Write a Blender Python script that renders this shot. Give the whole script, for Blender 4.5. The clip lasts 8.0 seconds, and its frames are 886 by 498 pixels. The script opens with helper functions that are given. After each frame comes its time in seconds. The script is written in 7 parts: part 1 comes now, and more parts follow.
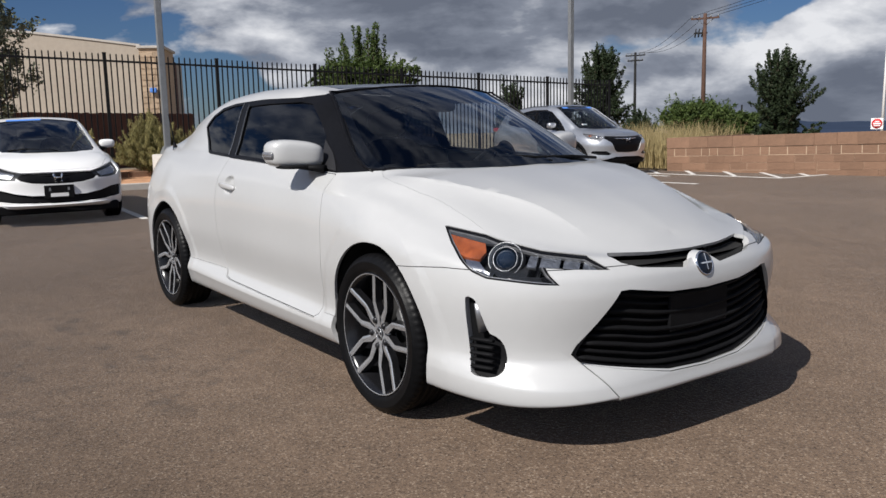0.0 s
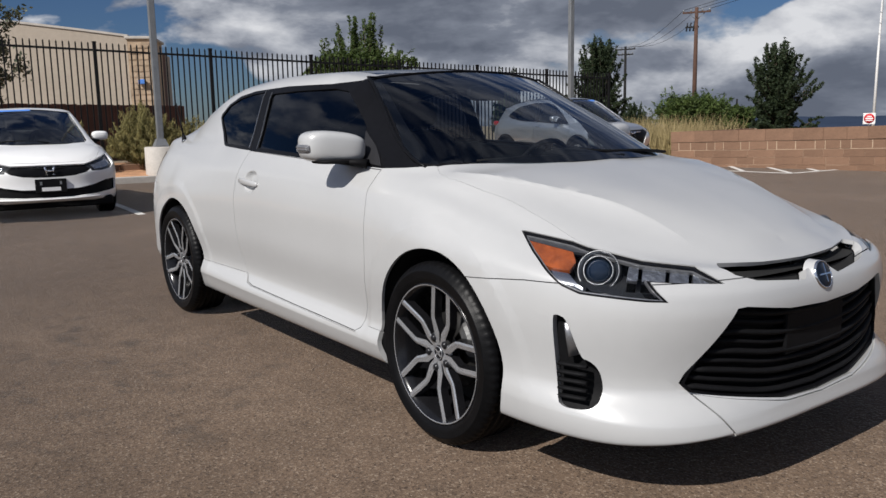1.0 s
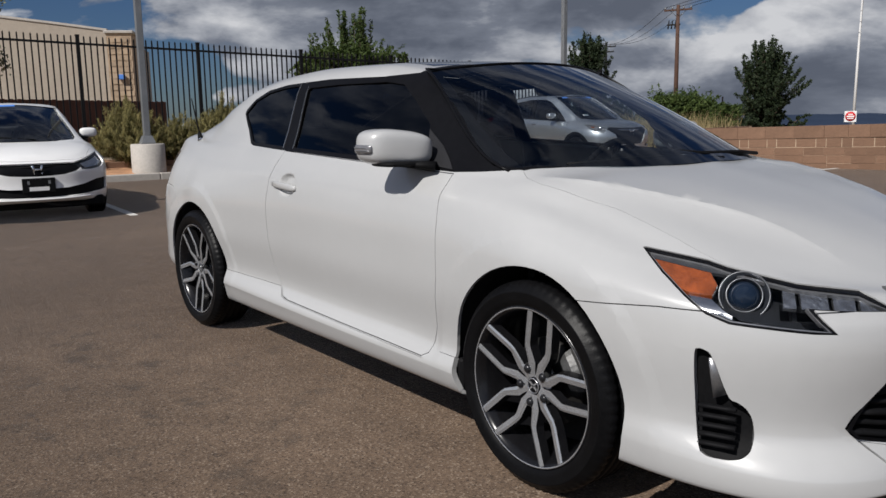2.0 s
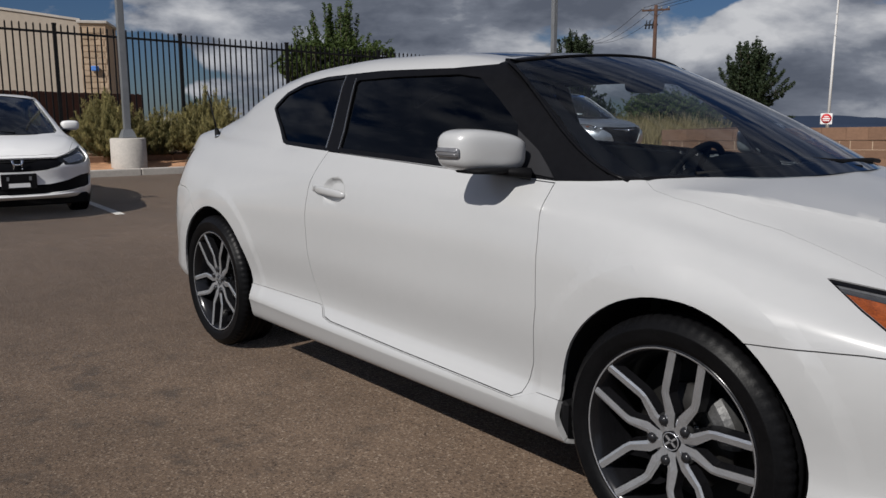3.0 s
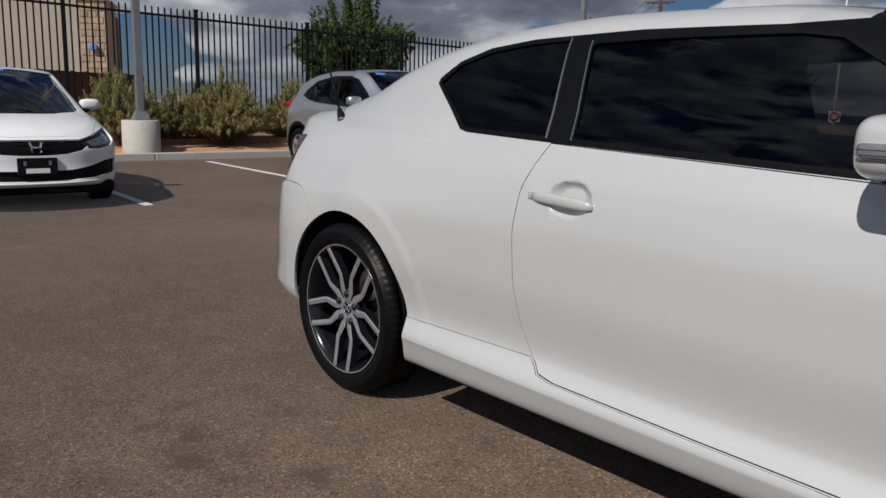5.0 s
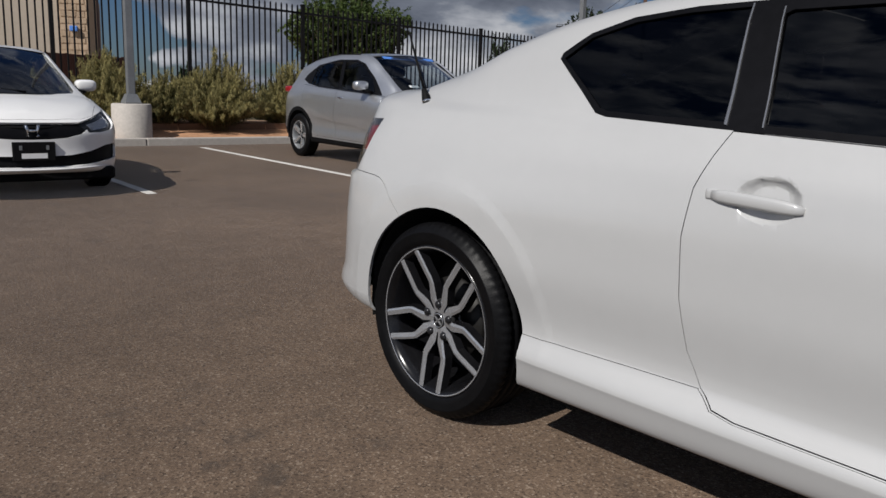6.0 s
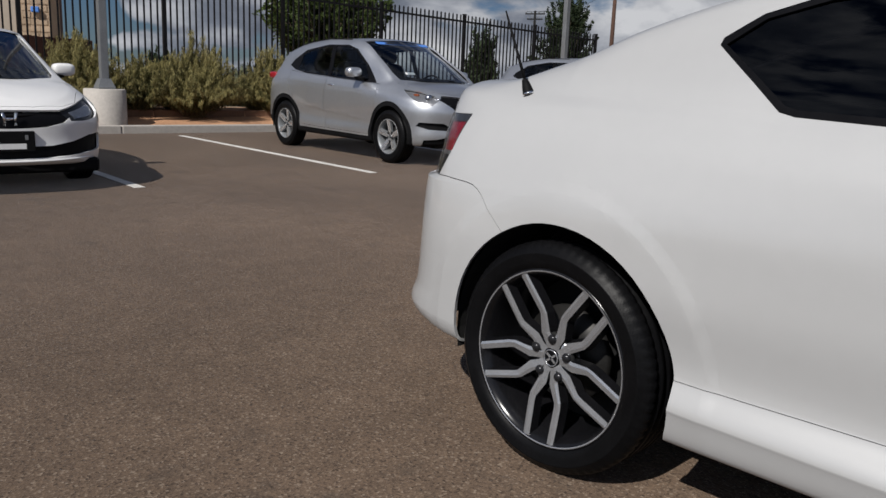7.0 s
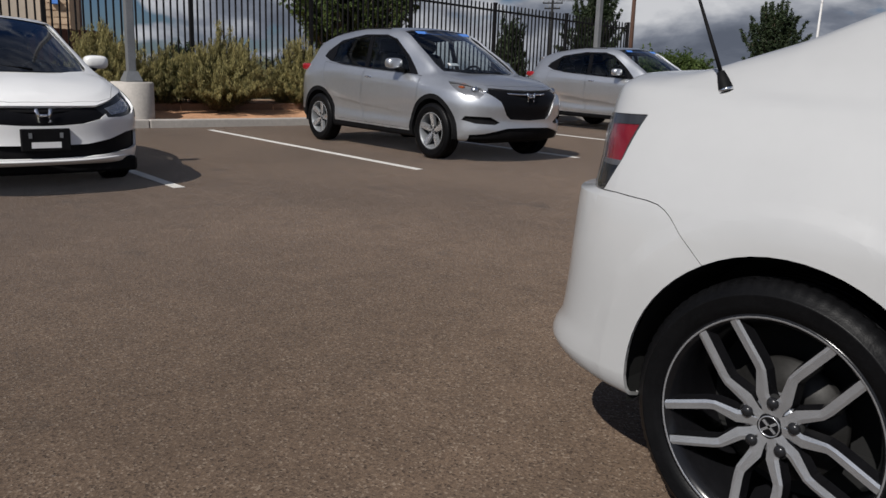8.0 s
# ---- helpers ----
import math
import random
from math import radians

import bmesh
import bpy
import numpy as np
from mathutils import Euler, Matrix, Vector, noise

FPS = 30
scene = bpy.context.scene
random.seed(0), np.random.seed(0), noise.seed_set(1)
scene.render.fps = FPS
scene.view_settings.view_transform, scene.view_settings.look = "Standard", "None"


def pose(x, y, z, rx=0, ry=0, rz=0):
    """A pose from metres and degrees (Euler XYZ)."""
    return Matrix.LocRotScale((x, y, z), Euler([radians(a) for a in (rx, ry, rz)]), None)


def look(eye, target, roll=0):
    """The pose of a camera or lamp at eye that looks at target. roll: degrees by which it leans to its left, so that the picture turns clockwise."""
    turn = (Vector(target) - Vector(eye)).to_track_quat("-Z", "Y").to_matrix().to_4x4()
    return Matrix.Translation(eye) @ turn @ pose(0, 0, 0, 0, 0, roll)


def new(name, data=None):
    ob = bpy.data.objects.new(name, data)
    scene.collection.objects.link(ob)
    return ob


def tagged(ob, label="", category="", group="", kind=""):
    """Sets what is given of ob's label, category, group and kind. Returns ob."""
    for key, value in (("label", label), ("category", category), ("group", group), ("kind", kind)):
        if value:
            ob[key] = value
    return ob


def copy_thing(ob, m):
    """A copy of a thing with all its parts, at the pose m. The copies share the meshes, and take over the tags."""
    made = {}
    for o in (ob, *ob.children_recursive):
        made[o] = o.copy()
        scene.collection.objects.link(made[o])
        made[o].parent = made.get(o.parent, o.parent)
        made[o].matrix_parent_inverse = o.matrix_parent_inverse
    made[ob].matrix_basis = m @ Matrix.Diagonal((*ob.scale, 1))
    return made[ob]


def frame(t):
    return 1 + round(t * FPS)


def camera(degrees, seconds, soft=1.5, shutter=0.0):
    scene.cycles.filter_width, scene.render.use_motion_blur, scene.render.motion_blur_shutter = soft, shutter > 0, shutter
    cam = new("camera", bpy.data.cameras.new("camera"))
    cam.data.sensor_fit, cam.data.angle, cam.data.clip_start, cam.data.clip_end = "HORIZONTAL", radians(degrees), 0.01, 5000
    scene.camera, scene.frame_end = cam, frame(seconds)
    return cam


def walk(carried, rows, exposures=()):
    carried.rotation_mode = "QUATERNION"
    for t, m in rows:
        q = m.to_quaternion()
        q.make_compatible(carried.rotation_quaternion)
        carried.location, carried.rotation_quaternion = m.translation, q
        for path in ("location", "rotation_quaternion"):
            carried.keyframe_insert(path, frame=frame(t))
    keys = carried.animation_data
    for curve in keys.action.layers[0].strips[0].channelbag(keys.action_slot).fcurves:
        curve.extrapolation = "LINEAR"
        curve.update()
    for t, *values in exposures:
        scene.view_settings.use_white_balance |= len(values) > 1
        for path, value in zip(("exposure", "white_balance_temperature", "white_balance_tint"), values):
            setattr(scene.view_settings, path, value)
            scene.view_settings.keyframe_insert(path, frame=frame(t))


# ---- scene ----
# ------------------------------------------------------------ camera
cam = camera(57.2, 8.0)
PATH = [
    (0, (4.137, -2.503, 1.162), (2.526, -1.357, 0.863), -1.3),
    (0.5, (3.895, -2.503, 1.145), (2.293, -1.346, 0.835), -1.3),
    (1, (3.62, -2.489, 1.152), (2.028, -1.319, 0.837), -1.1),
    (1.5, (3.382, -2.503, 1.144), (1.801, -1.319, 0.828), -0.8),
    (1.7, (3.264, -2.529, 1.151), (1.692, -1.336, 0.832), -0.8),
    (2.8, (2.614, -2.555, 1.165), (1.096, -1.295, 0.836), -0.7),
    (3, (2.492, -2.563, 1.166), (0.977, -1.3, 0.835), -0.2),
    (3.5, (2.159, -2.573, 1.155), (0.619, -1.341, 0.821), -0.2),
    (4, (1.837, -2.574, 1.152), (0.295, -1.346, 0.814), -0.1),
    (4.5, (1.508, -2.563, 1.144), (-0.022, -1.321, 0.803), 0.1),
    (4.7, (1.386, -2.55, 1.138), (-0.132, -1.294, 0.793), 0.5),
    (5.8, (0.739, -2.608, 1.083), (-0.705, -1.278, 0.704), 1.9),
    (6, (0.599, -2.601, 1.083), (-0.855, -1.281, 0.701), 1.8),
    (6.5, (0.28, -2.582, 1.071), (-1.158, -1.245, 0.686), 2.1),
    (7, (-0.033, -2.589, 1.08), (-1.424, -1.211, 0.67), 2.3),
    (7.5, (-0.358, -2.557, 1.067), (-1.762, -1.198, 0.642), 2.1),
    (8, (-0.649, -2.523, 1.072), (-2.06, -1.173, 0.639), 2.0),
]
walk(cam, [(t, look(eye, target, roll)) for t, eye, target, roll in PATH],
     exposures=[(0.0, 0.32), (1.0, 0.15), (1.5, 0.04), (3.5, -0.22), (4.5, -0.20), (8.0, -0.13)])

# ------------------------------------------------------------ light
SUN_ELEV, SUN_AZ = radians(43), radians(-75)      # the sun stands over -y, a little towards +x
sun_dir = Vector((math.cos(SUN_ELEV) * math.cos(SUN_AZ), math.cos(SUN_ELEV) * math.sin(SUN_AZ), math.sin(SUN_ELEV)))
sun = new("sun", bpy.data.lights.new("sun", "SUN"))
sun.data.energy, sun.data.angle, sun.data.color = 4.75, radians(0.55), (1.0, 0.965, 0.92)
sun.matrix_world = look(sun_dir * 60, (0, 0, 0))

world = bpy.data.worlds.new("sky")
scene.world = world
world.use_nodes = True


def build_sky(nt):
    n, l = nt.nodes, nt.links
    n.clear()
    out = n.new("ShaderNodeOutputWorld")
    bg = n.new("ShaderNodeBackground")
    sky = n.new("ShaderNodeTexSky")
    sky.sky_type, sky.sun_disc = "NISHITA", False
    sky.sun_elevation, sky.sun_rotation = SUN_ELEV, math.pi / 2 - SUN_AZ
    sky.air_density, sky.dust_density, sky.ozone_density = 1.0, 0.2, 2.5
    co = n.new("ShaderNodeTexCoord")
    # cumulus: puffs in the direction space, lit from above
    lay = n.new("ShaderNodeMapping")
    lay.inputs["Scale"].default_value = (1.0, 1.0, 2.3)
    l.new(co.outputs["Generated"], lay.inputs[0])

    def cloud(scale, detail, offset, rough=0.55, distort=0.2):
        mp = n.new("ShaderNodeMapping"); mp.inputs["Location"].default_value = offset
        l.new(lay.outputs[0], mp.inputs[0])
        t = n.new("ShaderNodeTexNoise")
        t.inputs["Scale"].default_value, t.inputs["Detail"].default_value, t.inputs["Roughness"].default_value = scale, detail, rough
        t.inputs["Distortion"].default_value = distort
        l.new(mp.outputs[0], t.inputs["Vector"])
        return t.outputs[0]

    def ramp(src, stops):
        r = n.new("ShaderNodeValToRGB")
        e = r.color_ramp.elements
        while len(e) < len(stops):
            e.new(0.5)
        for el, (p, c) in zip(e, stops):
            el.position, el.color = p, (*c, 1)
        l.new(src, r.inputs[0])
        return r.outputs[0]

    def math_node(op, a, b):
        x = n.new("ShaderNodeMath"); x.operation = op
        for k, v in enumerate((a, b)):
            if isinstance(v, float):
                x.inputs[k].default_value = v
            else:
                l.new(v, x.inputs[k])
        return x.outputs[0]

    # the banks of cloud low over the fence: bearing, height, width (degrees), thickness, brightness
    banks = [(144, 8.0, 15, 0.16, -0.30), (131, 7.5, 9, 0.14, -0.26), (140, 4.6, 9, 0.12, 0.20), (119, 5.4, 9, 0.14, 0.26), (118, 1.4, 11, 0.14, -0.20),
             (156, 8.2, 8, 0.12, 0.16), (160, 3.0, 8, -0.18, 0.0), (148, 1.6, 7, -0.14, 0.0), (150.5, 2.4, 2.6, 0.26, 0.28), (157, 1.8, 2.8, 0.26, 0.26), (147, 4.4, 3.0, 0.16, 0.26), (167, 7.6, 9, -0.10, 0.0), (129, 3.7, 5, 0.10, -0.26), (121.7, 7.2, 2.5, -0.22, 0.0),
             (154.6, 3.6, 3.6, 0.26, 0.30), (170, 6.4, 4.0, 0.12, 0.18), (136, 2.2, 9, 0.10, 0.0)]
    flat = n.new("ShaderNodeMapping"); flat.inputs["Scale"].default_value = (1.0, 1.0, 3.0)
    wave = n.new("ShaderNodeTexNoise"); wave.inputs["Scale"].default_value, wave.inputs["Detail"].default_value = 9.0, 5
    l.new(co.outputs["Generated"], wave.inputs["Vector"])
    push = n.new("ShaderNodeVectorMath"); push.operation = "MULTIPLY_ADD"
    push.inputs[1].default_value, push.inputs[2].default_value = (0.10, 0.10, 0.05), (-0.05, -0.05, -0.025)
    l.new(wave.outputs["Color"], push.inputs[0])
    bent = n.new("ShaderNodeVectorMath"); bent.operation = "ADD"
    l.new(co.outputs["Generated"], bent.inputs[0]); l.new(push.outputs[0], bent.inputs[1]); l.new(bent.outputs[0], flat.inputs[0])
    thick = bright = None
    for az, el, wide, more, light in banks:
        a, e = radians(az), radians(el)
        d = n.new("ShaderNodeVectorMath"); d.operation = "DISTANCE"
        d.inputs[1].default_value = (math.cos(a) * math.cos(e), math.sin(a) * math.cos(e), 3.0 * math.sin(e))
        l.new(flat.outputs[0], d.inputs[0])
        r = n.new("ShaderNodeMapRange"); r.interpolation_type = "SMOOTHSTEP"
        r.inputs["From Min"].default_value, r.inputs["From Max"].default_value = radians(wide), radians(wide) * 0.15
        l.new(d.outputs["Value"], r.inputs["Value"])
        u, v = math_node("MULTIPLY", r.outputs[0], more), math_node("MULTIPLY", r.outputs[0], light)
        thick = u if thick is None else math_node("ADD", thick, u)
        bright = v if bright is None else math_node("ADD", bright, v)
    at = (0.35, 1.9, 0.6)
    body = cloud(5.2, 12, at, 0.56)
    above = cloud(5.2, 7, (at[0], at[1], at[2] + 0.06), 0.56)
    cover = ramp(math_node("ADD", body, thick), [(0.41, (0, 0, 0)), (0.49, (1, 1, 1))])
    lit = math_node("ADD", math_node("MULTIPLY", math_node("SUBTRACT", body, above), 2.3), 0.42)
    edge = math_node("SUBTRACT", math_node("ADD", lit, bright), math_node("MULTIPLY", math_node("SUBTRACT", body, 0.5), 1.0))
    shade = ramp(edge, [(0.05, (2.4, 2.75, 3.6)), (0.32, (4.0, 4.45, 5.5)), (0.54, (8.2, 8.6, 9.6)), (0.82, (14.0, 14.2, 14.8))])
    blue = n.new("ShaderNodeMixRGB"); blue.blend_type = "MULTIPLY"; blue.inputs[0].default_value = 1.0
    blue.inputs[2].default_value = (0.40, 0.54, 0.80, 1)
    l.new(sky.outputs[0], blue.inputs[1])
    mix = n.new("ShaderNodeMixRGB")
    # the clouds thin out overhead
    up = n.new("ShaderNodeSeparateXYZ"); l.new(co.outputs["Generated"], up.inputs[0])
    thin = ramp(up.outputs["Z"], [(0.17, (1, 1, 1)), (0.40, (0.35, 0.35, 0.35))])
    # towards the sun the clouds reach higher and scatter more of its light forward
    toward = n.new("ShaderNodeVectorMath"); toward.operation = "DOT_PRODUCT"
    toward.inputs[1].default_value = sun_dir
    l.new(co.outputs["Generated"], toward.inputs[0])
    near_sun = ramp(toward.outputs["Value"], [(0.15, (0, 0, 0)), (0.85, (1, 1, 1))])
    thin = math_node("MAXIMUM", thin, math_node("MULTIPLY", near_sun, 0.6))
    cover = math_node("MULTIPLY", cover, thin)
    gain = n.new("ShaderNodeVectorMath"); gain.operation = "SCALE"
    l.new(shade, gain.inputs[0]); l.new(math_node("ADD", math_node("MULTIPLY", near_sun, 0.8), 1.0), gain.inputs["Scale"])
    shade = gain.outputs[0]
    l.new(cover, mix.inputs[0]); l.new(blue.outputs[0], mix.inputs[1]); l.new(shade, mix.inputs[2])
    bg.inputs["Strength"].default_value = 0.045
    l.new(mix.outputs[0], bg.inputs["Color"]); l.new(bg.outputs[0], out.inputs["Surface"])


build_sky(world.node_tree)

# ------------------------------------------------------------ materials
def material(name, color, rough=0.6, metal=0.0, coat=0.0, vary=0.0, scale=4.0, bump=0.0, bscale=40.0, trans=0.0, ior=1.45, emit=None, detail=4.0, tint=None, per_object=0.0, spec=0.5, coat_rough=0.04):
    """A node material: base colour with variation at two scales, and fine relief."""
    m = bpy.data.materials.new(name)
    m.use_nodes = True
    n, l = m.node_tree.nodes, m.node_tree.links
    b = n["Principled BSDF"]
    b.inputs["Base Color"].default_value = (*color, 1)
    b.inputs["Roughness"].default_value, b.inputs["Metallic"].default_value = rough, metal
    b.inputs["Coat Weight"].default_value, b.inputs["Coat Roughness"].default_value = coat, coat_rough
    b.inputs["Transmission Weight"].default_value, b.inputs["IOR"].default_value = trans, ior
    b.inputs["Specular IOR Level"].default_value = spec
    if emit:
        b.inputs["Emission Color"].default_value, b.inputs["Emission Strength"].default_value = (*emit[:3], 1), emit[3]
    co = n.new("ShaderNodeTexCoord")
    if vary or per_object:
        big = n.new("ShaderNodeTexNoise"); big.inputs["Scale"].default_value, big.inputs["Detail"].default_value = scale, detail
        fine = n.new("ShaderNodeTexNoise"); fine.inputs["Scale"].default_value, fine.inputs["Detail"].default_value = scale * 9, detail
        l.new(co.outputs["Object"], big.inputs["Vector"]); l.new(co.outputs["Object"], fine.inputs["Vector"])
        s = n.new("ShaderNodeMath"); s.operation = "ADD"
        l.new(big.outputs[0], s.inputs[0]); l.new(fine.outputs[0], s.inputs[1])
        src = s.outputs[0]
        if per_object:
            oi = n.new("ShaderNodeObjectInfo")
            k = n.new("ShaderNodeMath"); k.operation = "MULTIPLY_ADD"; k.inputs[1].default_value = per_object
            l.new(oi.outputs["Random"], k.inputs[0]); l.new(src, k.inputs[2])
            src = k.outputs[0]
        mr = n.new("ShaderNodeMapRange")
        mr.inputs["From Min"].default_value, mr.inputs["From Max"].default_value = 0.7, 1.3 + per_object
        mr.inputs["To Min"].default_value, mr.inputs["To Max"].default_value = 0.0, 1.0
        l.new(src, mr.inputs["Value"])
        mix = n.new("ShaderNodeMixRGB")
        lo = tuple(c * (1 - vary) for c in color)
        hi = tuple(min(1, c * (1 + vary)) for c in (tint or color))
        mix.inputs[1].default_value, mix.inputs[2].default_value = (*lo, 1), (*hi, 1)
        l.new(mr.outputs[0], mix.inputs[0]); l.new(mix.outputs[0], b.inputs["Base Color"])
    if bump:
        t = n.new("ShaderNodeTexNoise"); t.inputs["Scale"].default_value, t.inputs["Detail"].default_value = bscale, 5
        bp = n.new("ShaderNodeBump"); bp.inputs["Strength"].default_value, bp.inputs["Distance"].default_value = bump, 0.4 / bscale
        l.new(co.outputs["Object"], t.inputs["Vector"]); l.new(t.outputs[0], bp.inputs["Height"]); l.new(bp.outputs[0], b.inputs["Normal"])
    return m


def glass(name, tint, rough=0.0, gloss=1.1):
    """A thin pane: a see-through tint under a Fresnel gloss."""
    m = bpy.data.materials.new(name)
    m.use_nodes = True
    n, l = m.node_tree.nodes, m.node_tree.links
    n.clear()
    out = n.new("ShaderNodeOutputMaterial")
    tr = n.new("ShaderNodeBsdfTransparent"); tr.inputs[0].default_value = (*tint, 1)
    gl = n.new("ShaderNodeBsdfGlossy"); gl.inputs["Roughness"].default_value = rough; gl.inputs[0].default_value = (1, 1, 1, 1)
    fr = n.new("ShaderNodeLayerWeight"); fr.inputs[0].default_value = 0.5
    p5 = n.new("ShaderNodeMath"); p5.operation = "POWER"; p5.inputs[1].default_value = 4.2
    l.new(fr.outputs["Facing"], p5.inputs[0])
    k = n.new("ShaderNodeMath"); k.operation = "MULTIPLY_ADD"; k.inputs[1].default_value, k.inputs[2].default_value = 0.92 * gloss, 0.045 * gloss; k.use_clamp = True
    mx = n.new("ShaderNodeMixShader")
    l.new(p5.outputs[0], k.inputs[0]); l.new(k.outputs[0], mx.inputs[0]); l.new(tr.outputs[0], mx.inputs[1]); l.new(gl.outputs[0], mx.inputs[2])
    l.new(mx.outputs[0], out.inputs[0])
    return m


PAINT_WHITE = material("pearl_white_paint", (0.445, 0.447, 0.446), 0.36, 0.0, 1.0, vary=0.012, scale=3, coat_rough=0.14, spec=0.85)
PAINT_WHITE2 = material("plain_white_paint", (0.80, 0.80, 0.795), 0.35, 0.0, 0.9, vary=0.012, scale=3)
PAINT_SILVER = material("silver_paint", (0.68, 0.695, 0.72), 0.34, 0.88, 0.9, vary=0.03, scale=3)
GLOSS_BLACK = material("satin_black", (0.005, 0.005, 0.006), 0.34, 0.0, 0.0, spec=0.13, vary=0.2, scale=5)
ROOF_GLASS = material("black_roof_glass", (0.004, 0.004, 0.005), 0.08, 0.0, 0.6, vary=0.2, scale=5)
MATT_BLACK = material("black_plastic", (0.008, 0.008, 0.0088), 0.6, spec=0.09, vary=0.25, scale=12, bump=0.15, bscale=300)
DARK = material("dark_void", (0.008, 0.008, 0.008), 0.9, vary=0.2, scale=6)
RUBBER = material("tyre_rubber", (0.0045, 0.0045, 0.0050), 0.40, spec=0.14, vary=0.3, scale=14, bump=0.2, bscale=220)
SAIL = material("grey_black_plastic", (0.018, 0.018, 0.020), 0.5, spec=0.25, vary=0.15, scale=20)
NUT = material("dark_lug_nut", (0.02, 0.02, 0.022), 0.25, 0.3, vary=0.2, scale=30)
ALLOY = material("machined_alloy", (0.50, 0.51, 0.53), 0.27, 0.74, vary=0.08, scale=20)
ALLOY_DARK = material("dark_alloy", (0.007, 0.007, 0.008), 0.2, 0.0, vary=0.2, scale=20)
SILVER_RIM = material("silver_alloy", (0.76, 0.76, 0.77), 0.22, 0.85, vary=0.06, scale=20)
CHROME = material("chrome", (0.85, 0.86, 0.88), 0.08, 1.0, vary=0.03, scale=10)
SATIN = material("satin_grey_trim", (0.42, 0.42, 0.42), 0.25, 0.9, vary=0.06, scale=10)
BADGE_BLUE = material("blue_black_badge", (0.006, 0.010, 0.020), 0.35, 0.0, 0.1, spec=0.25, vary=0.2, scale=30)
STEEL = material("brake_steel", (0.030, 0.029, 0.028), 0.5, 0.6, vary=0.2, scale=16)
CALIPER = material("bare_cast_iron", (0.10, 0.10, 0.10), 0.5, 0.5, vary=0.3, scale=30, bump=0.3, bscale=90)
AMBER = material("amber_lens", (0.26, 0.062, 0.016), 0.18, 0.0, 0.8, vary=0.45, scale=24, bump=0.2, bscale=180)
RED_LENS = material("red_lens", (0.26, 0.010, 0.016), 0.15, 0.0, 0.9, vary=0.2, scale=30, bump=0.15, bscale=120)
CLEAR = glass("clear_lens", (0.93, 0.94, 0.95), gloss=0.4)
SMOKE = glass("smoked_lens", (0.80, 0.80, 0.80), gloss=0.7)
WINDSHIELD = glass("windshield_glass", (0.62, 0.67, 0.70), gloss=1.15)
TINT = glass("tinted_glass", (0.085, 0.085, 0.085), gloss=0.75)
CAR_TINT = glass("green_tinted_glass", (0.82, 0.86, 0.85), gloss=0.8)
PALE_TINT = glass("pale_tinted_glass", (0.90, 0.92, 0.92), gloss=0.8)
PRIVACY = glass("privacy_glass", (0.05, 0.05, 0.055), gloss=0.62)
CLOTH = material("dark_seat_cloth", (0.012, 0.012, 0.013), 0.9, spec=0.1, vary=0.3, scale=30, bump=0.3, bscale=200)
REFLECTOR = material("lamp_reflector", (0.62, 0.63, 0.66), 0.26, 1.0, vary=0.1, scale=40)
LAMP_DARK = material("lamp_housing", (0.012, 0.013, 0.015), 0.35, 0.0, 0.1, vary=0.2, scale=30)
PROJECTOR = material("projector_lens", (0.008, 0.016, 0.032), 0.05, 0.0, 0.5, spec=0.4, vary=0.1, scale=10)
BANNER_BLUE = material("blue_banner", (0.08, 0.22, 0.62), 0.5, vary=0.08, scale=8)
WHITE_PLAIN = material("white_print", (0.80, 0.80, 0.80), 0.5, vary=0.04, scale=10)


